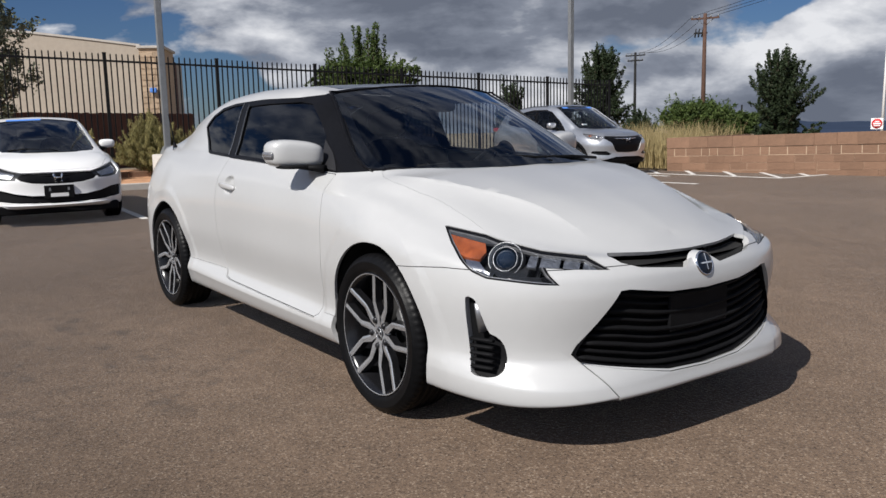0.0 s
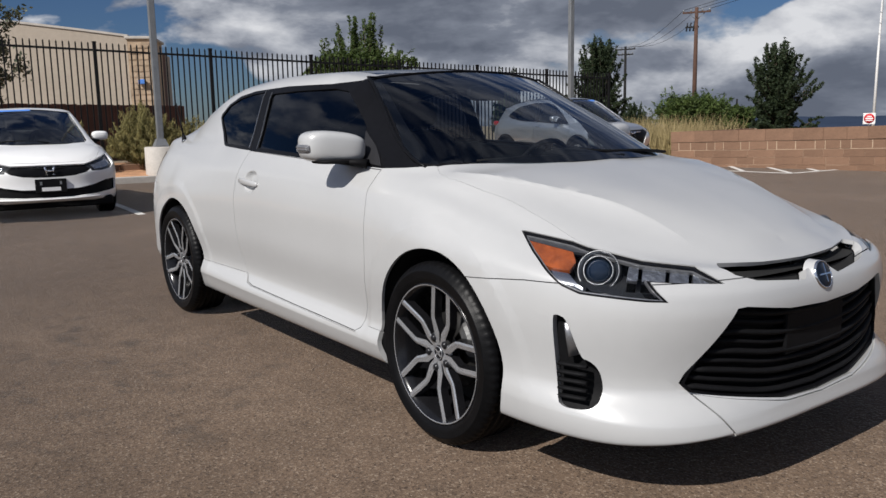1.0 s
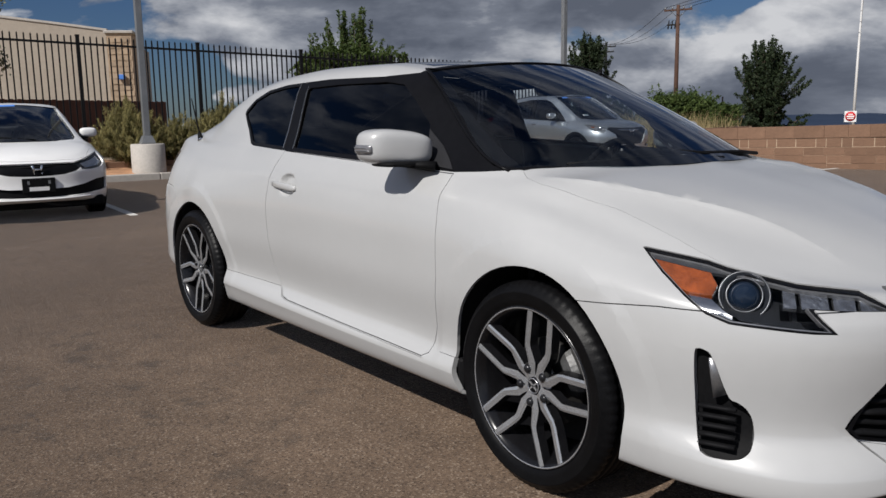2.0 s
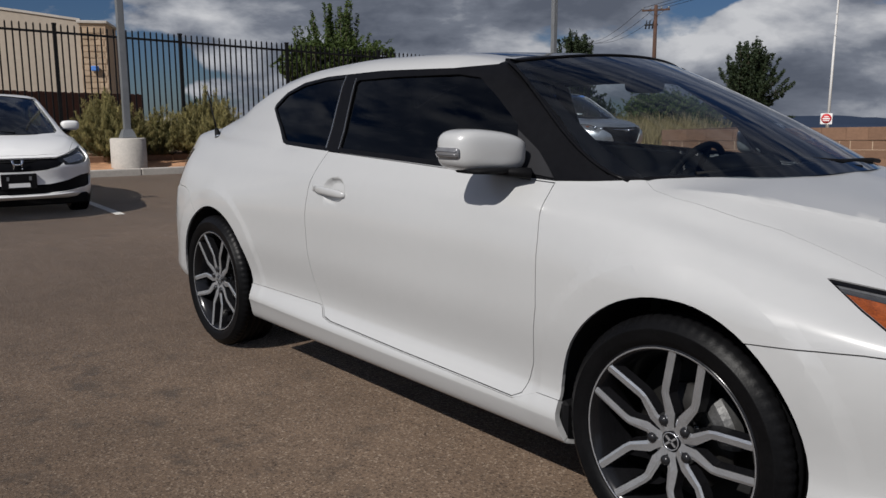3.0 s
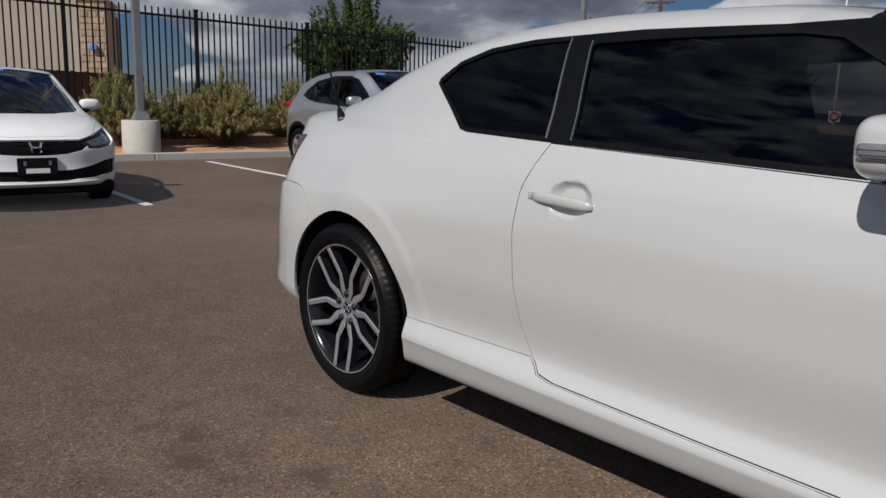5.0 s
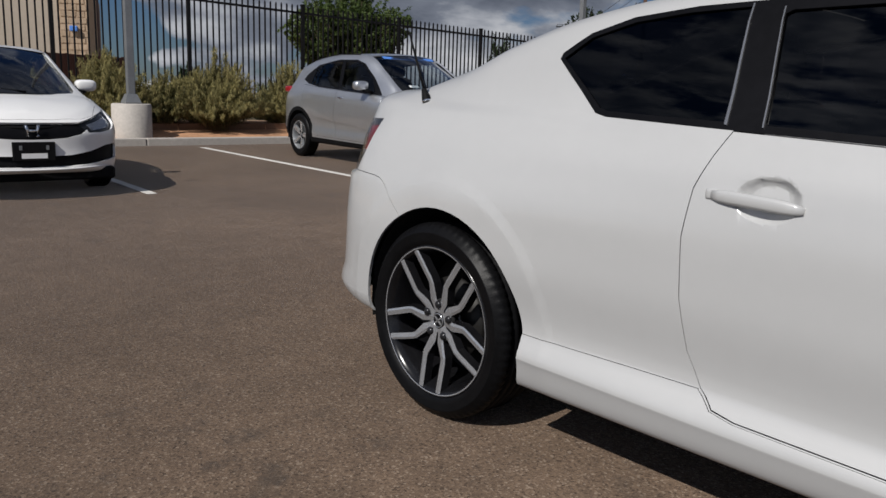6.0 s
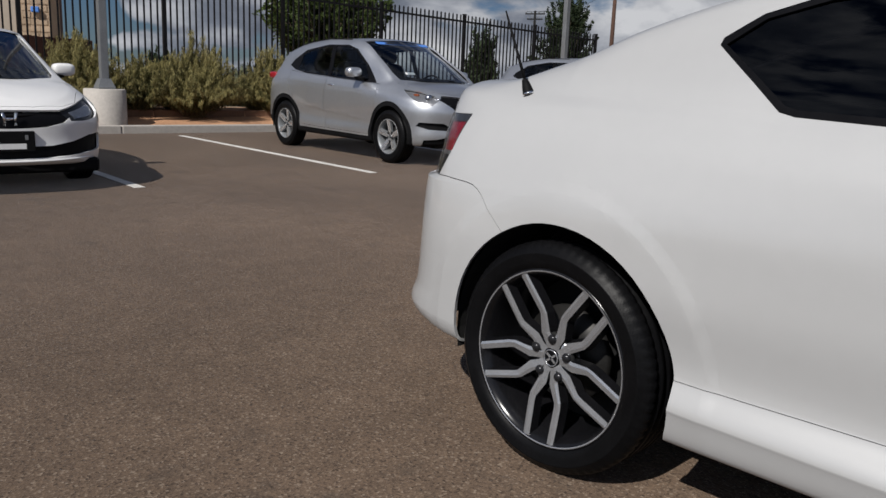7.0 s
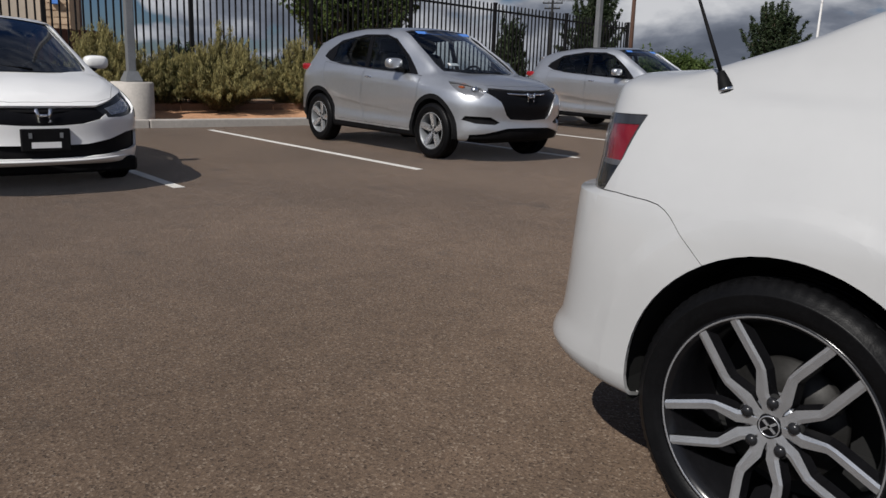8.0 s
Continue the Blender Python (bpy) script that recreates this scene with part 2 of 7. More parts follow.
def asphalt():
    m = bpy.data.materials.new("asphalt")
    m.use_nodes = True
    n, l = m.node_tree.nodes, m.node_tree.links
    b = n["Principled BSDF"]
    co = n.new("ShaderNodeTexCoord")

    def noise_at(scale, detail, rough=0.5):
        t = n.new("ShaderNodeTexNoise")
        t.inputs["Scale"].default_value, t.inputs["Detail"].default_value, t.inputs["Roughness"].default_value = scale, detail, rough
        l.new(co.outputs["Object"], t.inputs["Vector"])
        return t.outputs[0]

    def ramp(src, stops):
        r = n.new("ShaderNodeValToRGB")
        e = r.color_ramp.elements
        while len(e) < len(stops):
            e.new(0.5)
        for el, (p, c) in zip(e, stops):
            el.position, el.color = p, (*c, 1)
        l.new(src, r.inputs[0])
        return r.outputs[0]

    def blend(kind, a, c, fac=1.0):
        x = n.new("ShaderNodeMixRGB"); x.blend_type = kind
        if isinstance(fac, float):
            x.inputs[0].default_value = fac
        else:
            l.new(fac, x.inputs[0])
        l.new(a, x.inputs[1])
        if isinstance(c, tuple):
            x.inputs[2].default_value = (*c, 1)
        else:
            l.new(c, x.inputs[2])
        return x.outputs[0]

    vor = n.new("ShaderNodeTexVoronoi"); vor.inputs["Scale"].default_value = 150
    l.new(co.outputs["Object"], vor.inputs["Vector"])
    sepc = n.new("ShaderNodeSeparateColor")
    l.new(vor.outputs["Color"], sepc.inputs[0])
    stone = ramp(sepc.outputs[0], [(0.0, (0.040, 0.028, 0.020)), (0.14, (0.081, 0.057, 0.041)), (0.60, (0.106, 0.075, 0.053)), (0.88, (0.127, 0.090, 0.063)), (0.99, (0.19, 0.150, 0.115))])
    broad = ramp(noise_at(0.45, 5), [(0.35, (0.84, 0.82, 0.80)), (0.65, (1.12, 1.10, 1.08))])
    mid = ramp(noise_at(5.0, 6, 0.6), [(0.3, (0.86, 0.86, 0.86)), (0.7, (1.12, 1.12, 1.12))])
    col = blend("MULTIPLY", blend("MULTIPLY", stone, broad), mid)
    stain = ramp(noise_at(1.7, 7, 0.62), [(0.63, (0, 0, 0)), (0.72, (0.55, 0.55, 0.55))])
    col = blend("MIX", col, (0.035, 0.031, 0.028), stain)
    # oily smudges where cars have stood beside the coupe
    ball = n.new("ShaderNodeTexGradient"); ball.gradient_type = "SPHERICAL"
    mp = n.new("ShaderNodeMapping"); mp.vector_type = "TEXTURE"
    mp.inputs["Location"].default_value, mp.inputs["Scale"].default_value = (-0.55, -1.55, 0.0), (1.9, 1.1, 1.0)
    l.new(co.outputs["Object"], mp.inputs["Vector"]); l.new(mp.outputs[0], ball.inputs[0])
    near = ramp(ball.outputs["Fac"], [(0.0, (0, 0, 0)), (0.45, (1, 1, 1))])
    smudge = ramp(noise_at(4.2, 6, 0.68), [(0.545, (0, 0, 0)), (0.66, (0.7, 0.7, 0.7))])
    col = blend("MIX", col, (0.045, 0.035, 0.028), blend("MULTIPLY", near, smudge))
    l.new(col, b.inputs["Base Color"])
    b.inputs["Roughness"].default_value = 0.85
    b.inputs["Diffuse Roughness"].default_value = 1.0
    b.inputs["Specular IOR Level"].default_value = 0.3
    # dust that shows at a low angle
    b.inputs["Sheen Weight"].default_value, b.inputs["Sheen Roughness"].default_value = 0.68, 0.15
    b.inputs["Sheen Tint"].default_value = (1.0, 0.90, 0.80, 1)
    bp = n.new("ShaderNodeBump"); bp.inputs["Strength"].default_value, bp.inputs["Distance"].default_value = 0.38, 0.006
    l.new(vor.outputs["Distance"], bp.inputs["Height"])
    bp2 = n.new("ShaderNodeBump"); bp2.inputs["Strength"].default_value, bp2.inputs["Distance"].default_value = 0.4, 0.01
    l.new(noise_at(60, 4), bp2.inputs["Height"]); l.new(bp.outputs[0], bp2.inputs["Normal"])
    l.new(bp2.outputs[0], b.inputs["Normal"])
    return m


ASPHALT = asphalt()
LINE_PAINT = material("worn_line_paint", (0.62, 0.60, 0.56), 0.7, vary=0.22, scale=6, bump=0.3, bscale=120)
CONCRETE_LIGHT = material("pale_concrete", (0.43, 0.40, 0.365), 0.85, vary=0.12, scale=2.5, bump=0.25, bscale=50)
SOIL = material("red_brown_soil", (0.45, 0.245, 0.135), 0.95, vary=0.3, scale=3, bump=0.7, bscale=25)
DESERT = material("dry_ground", (0.24, 0.19, 0.13), 0.95, vary=0.3, scale=0.3, bump=0.3, bscale=3)
FENCE = material("black_fence_paint", (0.007, 0.007, 0.008), 0.55, 0.0, 0.0, spec=0.25, vary=0.25, scale=8)
GALV = material("galvanised_steel", (0.23, 0.24, 0.25), 0.5, 0.5, vary=0.12, scale=5)
STUCCO = material("tan_stucco", (0.37, 0.32, 0.265), 0.92, vary=0.08, scale=0.6, bump=0.3, bscale=30)
WOOD_RED = material("red_brown_boards", (0.085, 0.035, 0.024), 0.8, vary=0.35, scale=2, bump=0.3, bscale=30, per_object=0.4)
STONE_TAN = material("tan_stone", (0.40, 0.30, 0.21), 0.9, vary=0.3, scale=2, bump=0.5, bscale=15, per_object=0.6)
BLOCK = material("brown_block", (0.200, 0.116, 0.074), 0.92, vary=0.26, scale=3, bump=0.6, bscale=40, per_object=0.5)
MORTAR = material("mortar", (0.50, 0.38, 0.27), 0.95, vary=0.12, scale=6, bump=0.3, bscale=60)
BARK = material("bark", (0.10, 0.075, 0.055), 0.95, vary=0.3, scale=12, bump=0.8, bscale=40)
POLE_WOOD = material("pole_wood", (0.075, 0.040, 0.028), 0.9, vary=0.3, scale=3, bump=0.5, bscale=30)
FACET = material("faceted_reflector", (0.42, 0.43, 0.45), 0.22, 0.9, vary=0.5, scale=45, bump=1.0, bscale=70)
LAMP_GREY = material("grey_lamp_housing", (0.30, 0.30, 0.31), 0.3, 0.7, vary=0.2, scale=30)
SIGNAL_GREY = material("signal_lens", (0.20, 0.20, 0.21), 0.18, 0.3, 0.8, vary=0.3, scale=60, bump=0.2, bscale=200)
LAMP_RING = material("satin_lamp_ring", (0.16, 0.165, 0.175), 0.34, 0.8, vary=0.3, scale=40)
BOWL = material("dark_lamp_bowl", (0.10, 0.11, 0.13), 0.2, 0.8, vary=0.3, scale=40)
SMOKE_GREY = material("smoked_grey_plastic", (0.045, 0.046, 0.050), 0.22, 0.0, 0.6, vary=0.2, scale=30)
# distance haze is put into this flat blue base colour
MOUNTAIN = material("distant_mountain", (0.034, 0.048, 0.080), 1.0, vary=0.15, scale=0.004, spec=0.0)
SIGN_WHITE = material("sign_white", (0.75, 0.75, 0.75), 0.5, vary=0.05, scale=6)
SIGN_RED = material("sign_red", (0.50, 0.03, 0.035), 0.5, vary=0.08, scale=6)
SIGN_BACK = material("sign_back", (0.36, 0.37, 0.37), 0.5, 0.6, vary=0.1, scale=4)


def foliage(name, a, b_, rough=0.65):
    m = bpy.data.materials.new(name)
    m.use_nodes = True
    n, l = m.node_tree.nodes, m.node_tree.links
    p = n["Principled BSDF"]
    g = n.new("ShaderNodeNewGeometry")
    r = n.new("ShaderNodeValToRGB")
    r.color_ramp.elements[0].color, r.color_ramp.elements[1].color = (*a, 1), (*b_, 1)
    l.new(g.outputs["Random Per Island"], r.inputs[0])
    l.new(r.outputs[0], p.inputs["Base Color"])
    p.inputs["Roughness"].default_value = rough
    p.inputs["Specular IOR Level"].default_value = 0.3
    tr = n.new("ShaderNodeBsdfTranslucent")
    l.new(r.outputs[0], tr.inputs[0])
    mx = n.new("ShaderNodeMixShader"); mx.inputs[0].default_value = 0.28
    l.new(p.outputs[0], mx.inputs[1]); l.new(tr.outputs[0], mx.inputs[2])
    l.new(mx.outputs[0], n["Material Output"].inputs[0])
    return m


LEAF_GREEN = foliage("green_leaves", (0.030, 0.055, 0.014), (0.100, 0.140, 0.036))
LEAF_DARK = foliage("dark_green_leaves", (0.016, 0.028, 0.014), (0.045, 0.065, 0.028))
LEAF_GREY = foliage("grey_green_leaves", (0.09, 0.11, 0.07), (0.20, 0.22, 0.15))
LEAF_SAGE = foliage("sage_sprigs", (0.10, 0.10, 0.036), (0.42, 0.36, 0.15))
# grey-green inner sprigs, darkened in colour for the shade inside the bush
LEAF_SHADED_HEART = foliage("grey_green_sprigs", (0.020, 0.025, 0.008), (0.17, 0.155, 0.055))
DRY_STEM = material("dry_stem", (0.20, 0.13, 0.06), 0.9, vary=0.4, scale=6)
LEAF_STRAW = foliage("straw_grass", (0.24, 0.19, 0.09), (0.46, 0.37, 0.19))

# ------------------------------------------------------------ geometry helpers
def thing(name, m, label, category, group="", kind=""):
    ob = new(name)
    ob.empty_display_size = 0.1
    ob.matrix_world = m
    return tagged(ob, label, category, group, kind)


def finish(me, mats, smooth):
    for mt in (mats if isinstance(mats, (list, tuple)) else [mats]):
        me.materials.append(mt)
    if smooth:
        me.polygons.foreach_set("use_smooth", [True] * len(me.polygons))
    me.update()


def part(name, bm, mat, parent=None, label="", smooth=False, m=None):
    """One mesh object out of a bmesh, under a thing or a part."""
    me = bpy.data.meshes.new(name)
    bm.normal_update()
    bm.to_mesh(me)
    bm.free()
    finish(me, mat, smooth)
    ob = new(name, me)
    if parent is not None:
        ob.parent = parent
    if m is not None:
        ob.matrix_local = m
    return tagged(ob, label)


def again(ob, parent, m, name=None):
    """Another object on the same mesh."""
    o = new(name or ob.name.split(".")[0], ob.data)
    if parent is not None:
        o.parent = parent
    o.matrix_local = m
    if "label" in ob:
        o["label"] = ob["label"]
    return o


def box(bm, x0, x1, y0, y1, z0, z1, bevel=0.0, seg=1, mat=0):
    r = bmesh.ops.create_cube(bm, size=1)
    vs = r["verts"]
    for v in vs:
        v.co = Vector((x0 + (v.co.x + 0.5) * (x1 - x0), y0 + (v.co.y + 0.5) * (y1 - y0), z0 + (v.co.z + 0.5) * (z1 - z0)))
    fs = list({f for v in vs for f in v.link_faces})
    for f in fs:
        f.material_index = mat
    if bevel:
        bmesh.ops.bevel(bm, geom=list({e for v in vs for e in v.link_edges}), offset=bevel, segments=seg, affect="EDGES", profile=0.6)
    return bm


def boxed(*a, **k):
    return box(bmesh.new(), *a, **k)


def tube(bm, pts, radii, n=8, caps=True, mat=0):
    """A round tube through the points with a radius at each."""
    pts = [Vector(p) for p in pts]
    rings = []
    for i, p in enumerate(pts):
        d = (pts[min(i + 1, len(pts) - 1)] - pts[max(i - 1, 0)]).normalized()
        a = d.cross(Vector((0.31, 0.17, 0.93)) if abs(d.z) < 0.9 else Vector((1, 0.1, 0))).normalized()
        b = d.cross(a)
        rings.append([bm.verts.new(p + radii[i] * (math.cos(2 * math.pi * k / n) * a + math.sin(2 * math.pi * k / n) * b)) for k in range(n)])
    for r, s in zip(rings, rings[1:]):
        for k in range(n):
            f = bm.faces.new((r[k], r[(k + 1) % n], s[(k + 1) % n], s[k])); f.material_index = mat; f.smooth = True
    if caps:
        bm.faces.new(list(reversed(rings[0]))).material_index = mat
        bm.faces.new(rings[-1]).material_index = mat
    return bm


def lathe(profile, n=48, mat=0, bm=None, close=False):
    """Turns a profile of (radius, along y) round the y axis."""
    bm = bm or bmesh.new()
    rings = [[bm.verts.new((r * math.cos(2 * math.pi * k / n), y, r * math.sin(2 * math.pi * k / n))) for k in range(n)] for r, y in profile]
    pairs = list(zip(rings, rings[1:])) + ([(rings[-1], rings[0])] if close else [])
    for r, s in pairs:
        for k in range(n):
            f = bm.faces.new((r[k], s[k], s[(k + 1) % n], r[(k + 1) % n])); f.material_index = mat; f.smooth = True
    return bm


def slab(bm, outline, frame_of, depth, mat_top=0, mat_side=0, taper=0.0):
    """A flat outline raised to a slab: frame_of(u, v, h) gives the place. taper: how far the foot spreads."""
    c = [sum(p[k] for p in outline) / len(outline) for k in (0, 1)]
    top = [bm.verts.new(frame_of(u, v, 0.0)) for u, v in outline]
    foot = [bm.verts.new(frame_of(u + taper * (u - c[0]), v + taper * (v - c[1]), -depth)) for u, v in outline]
    f = bm.faces.new(top); f.material_index = mat_top
    for i in range(len(outline)):
        j = (i + 1) % len(outline)
        q = bm.faces.new((top[j], top[i], foot[i], foot[j])); q.material_index = mat_side
    return bm


def curve_of(table):
    """A smooth function through (x, value) pairs, with no overshoot."""
    xs, ys = [float(p[0]) for p in table], [float(p[1]) for p in table]
    n = len(xs)
    if n == 1:
        return lambda x: ys[0]
    d = [(ys[i + 1] - ys[i]) / max(xs[i + 1] - xs[i], 1e-9) for i in range(n - 1)]
    s = [d[0]] + [0.0 if d[i - 1] * d[i] <= 0 else 2 * d[i - 1] * d[i] / (d[i - 1] + d[i]) for i in range(1, n - 1)] + [d[-1]]

    def at(x):
        if x <= xs[0]:
            return ys[0]
        if x >= xs[-1]:
            return ys[-1]
        i = max(k for k in range(n - 1) if xs[k] <= x)
        h = xs[i + 1] - xs[i]
        t = (x - xs[i]) / h
        return (2 * t**3 - 3 * t**2 + 1) * ys[i] + (t**3 - 2 * t**2 + t) * h * s[i] + (3 * t**2 - 2 * t**3) * ys[i + 1] + (t**3 - t**2) * h * s[i + 1]
    return at


def line_points(lines, rear, mid, front):
    """The run of each body line from the middle of the tail along the right flank to the middle of the nose."""
    rows = []
    for ln in lines:
        w, z = curve_of(ln["w"]), curve_of(ln["z"])
        f0, r0, nose, tail, nf, nr = ln["f0"], ln["r0"], ln["nose"], ln["tail"], ln["nf"], ln["nr"]
        run = []
        for k in range(rear):
            a = math.pi / 2 * (1 - k / rear)
            x = r0 + (tail - r0) * math.sin(a) ** (2 / nr)
            run.append((x, -w(r0) * max(math.cos(a), 0) ** (2 / nr), z(x)))
        for k in range(mid + 1):
            x = r0 + (f0 - r0) * k / mid
            run.append((x, -w(x), z(x)))
        for k in range(1, front + 1):
            a = math.pi / 2 * k / front
            x = f0 + (nose - f0) * math.sin(a) ** (2 / nf)
            run.append((x, -w(f0) * max(math.cos(a), 0) ** (2 / nf) if k < front else 0.0, z(x)))
        run[0] = (run[0][0], 0.0, run[0][2])
        rows.append(run)
    return rows


def shell(lines, rear=16, mid=64, front=24, sub=4):
    """The right half of a car body as a fine grid laid over its body lines."""
    rows = line_points(lines, rear, mid, front)
    bm = bmesh.new()
    cols = []
    for c in range(rear + mid + front + 1):
        ctl = [Vector(r[c]) for r in rows]
        s = [0.0]
        for a, b in zip(ctl, ctl[1:]):
            s.append(s[-1] + max((b - a).length, 1e-4))
        fx, fy, fz = (curve_of([(s[i], ctl[i][k]) for i in range(len(ctl))]) for k in range(3))
        col = []
        for i in range(len(ctl) - 1):
            for j in range(sub):
                u = s[i] + (s[i + 1] - s[i]) * j / sub
                col.append(bm.verts.new((fx(u), min(fy(u), 0.0), fz(u))))
        col.append(bm.verts.new(ctl[-1]))
        cols.append(col)
    for a, b in zip(cols, cols[1:]):
        for i in range(len(a) - 1):
            bm.faces.new((a[i], b[i], b[i + 1], a[i + 1]))
    bmesh.ops.remove_doubles(bm, verts=bm.verts, dist=0.0006)
    bmesh.ops.dissolve_degenerate(bm, edges=bm.edges, dist=0.0004)
    bm.faces.layers.int.new("piece")
    bm.normal_update()
    if sum(f.normal.y * f.calc_area() for f in bm.faces) > 0:
        bmesh.ops.reverse_faces(bm, faces=bm.faces)
        bm.normal_update()
    return bm


SIDE = (Vector((0, -1, 0)), Vector((1, 0, 0)), Vector((0, 0, 1)))
FRONT = (Vector((1, 0, 0)), Vector((0, 1, 0)), Vector((0, 0, 1)))
TOP = (Vector((0, 0, 1)), Vector((1, 0, 0)), Vector((0, 1, 0)))
CORNER = (Vector((0.55, -0.835, 0)), Vector((0.835, 0.55, 0)), Vector((0, 0, 1)))


def inside(poly, u, v):
    hit = False
    for (a, b), (c, d) in zip(poly, poly[1:] + poly[:1]):
        if (b > v) != (d > v) and u < (c - a) * (v - b) / (d - b) + a:
            hit = not hit
    return hit


def inset(poly, by):
    """The outline drawn in by a distance."""
    n = len(poly)
    area = sum(poly[i][0] * poly[(i + 1) % n][1] - poly[(i + 1) % n][0] * poly[i][1] for i in range(n))
    sgn = 1 if area > 0 else -1
    out = []
    for i in range(n):
        p, q, r = (Vector(poly[(i + k) % n]) for k in (-1, 0, 1))
        a, b = (q - p).normalized(), (r - q).normalized()
        na, nb = Vector((-a.y, a.x)) * sgn, Vector((-b.y, b.x)) * sgn
        m = (na + nb)
        m = m / max(m.length_squared / 2, 0.35)
        out.append(tuple(q + m * by))
    return out


def cut(bm, poly, view, piece, least=0.05, only=None, gate=None):
    """Cuts the outline into the body's skin as seen along view, and marks the faces within as a piece."""
    d, a, b = view
    lay = bm.faces.layers.int["piece"]
    poly = [tuple(p) for p in poly]

    def spread(f):
        us = [v.co.dot(a) for v in f.verts]
        vs = [v.co.dot(b) for v in f.verts]
        return min(us), max(us), min(vs), max(vs)

    U = [p[0] for p in poly]; V = [p[1] for p in poly]
    box2 = (min(U) - 0.03, max(U) + 0.03, min(V) - 0.03, max(V) + 0.03)

    def near():
        out = []
        for f in bm.faces:
            if f.normal.dot(d) <= least or (gate and not gate(f.calc_center_median())):
                continue
            s = spread(f)
            if s[0] < box2[1] and s[1] > box2[0] and s[2] < box2[3] and s[3] > box2[2]:
                out.append((f, s))
        return out

    for p, q in zip(poly, poly[1:] + poly[:1]):
        e = a * (q[0] - p[0]) + b * (q[1] - p[1])
        if e.length < 1e-6:
            continue
        u0, u1, v0, v1 = min(p[0], q[0]), max(p[0], q[0]), min(p[1], q[1]), max(p[1], q[1])
        fs = [f for f, s in near() if s[0] <= u1 + 1e-4 and s[1] >= u0 - 1e-4 and s[2] <= v1 + 1e-4 and s[3] >= v0 - 1e-4]
        if not fs:
            continue
        geom = fs + list({x for f in fs for x in f.edges}) + list({x for f in fs for x in f.verts})
        bmesh.ops.bisect_plane(bm, geom=geom, dist=2e-5, plane_co=a * p[0] + b * p[1], plane_no=e.cross(d).normalized())
    for f, _ in near():
        c = f.calc_center_median()
        if inside(poly, c.dot(a), c.dot(b)) and (only is None or f[lay] in only):
            f[lay] = piece


def seamed(bm, poly, view, piece, gap=0.005, **k):
    """Like cut, with a narrow seam round the piece."""
    cut(bm, poly, view, -1, **k)
    cut(bm, inset(poly, gap), view, piece, **{**k, "only": (-1,)})


def panel(name, bm, piece, mat, parent, side="R", flange=0.012, label="", push=0.0, even=None):
    """The faces of a piece as a mesh of their own: R, L (mirrored) or B (both halves in one), with turned-in edges."""
    lay = bm.faces.layers.int["piece"]
    wanted = piece if isinstance(piece, tuple) else (piece,)
    faces = [f for f in bm.faces if f[lay] in wanted]
    if not faces:
        return None
    verts, normals, polys, index = [], [], [], {}

    def vert(v, s):
        on_mid = abs(v.co.y) < 1e-4
        key = (v.index, 0 if on_mid and side == "B" else s)
        if key not in index:
            index[key] = len(verts)
            nn = Vector((v.normal.x, 0 if on_mid else v.normal.y * s, v.normal.z)).normalized()
            verts.append(Vector((v.co.x, v.co.y * s, v.co.z)) + nn * push)
            if even:
                e = even(v.co)
                nn = Vector((e.x, e.y * s, e.z)).normalized()
            normals.append(nn)
        return index[key]

    bm.verts.index_update()
    count = {}
    for f in faces:
        for e in f.edges:
            count[e] = count.get(e, 0) + 1
    for s in {"R": (1,), "L": (-1,), "B": (1, -1)}[side]:
        for f in faces:
            loop = [vert(v, s) for v in f.verts]
            if len(set(loop)) < 3:
                continue
            polys.append(loop if s == 1 else loop[::-1])
        if not flange:
            continue
        for f in faces:
            c = f.calc_center_median()
            for lp in f.loops:
                e = lp.edge
                if count[e] != 1 or (side == "B" and all(abs(v.co.y) < 1e-4 for v in e.verts)):
                    continue
                v0, v1 = lp.vert, lp.link_loop_next.vert
                p, q = ([Vector((v.co.x, v.co.y * s, v.co.z)) + Vector((v.normal.x, v.normal.y * s, v.normal.z)) * push for v in (v0, v1)])
                dn, dm = (Vector((v.normal.x, v.normal.y * s, v.normal.z)) * -flange for v in (v0, v1))
                out = (q - p).cross(dn)
                if out.length < 1e-12:
                    continue
                out = out.normalized()
                cc = Vector((c.x, c.y * s, c.z))
                flip = out.dot((p + q) / 2 - cc) < 0
                if flip:
                    out = -out
                k = len(verts)
                verts.extend((p, q, q + dm, p + dn)); normals.extend((out,) * 4)
                nf = (q - p).cross(dm)
                polys.append((k, k + 1, k + 2, k + 3) if nf.dot(out) > 0 else (k + 3, k + 2, k + 1, k))
    me = bpy.data.meshes.new(name)
    me.from_pydata([tuple(v) for v in verts], [], polys)
    finish(me, mat, True)
    me.normals_split_custom_set_from_vertices([tuple(v) for v in normals])
    ob = new(name, me)
    ob.parent = parent
    return tagged(ob, label)


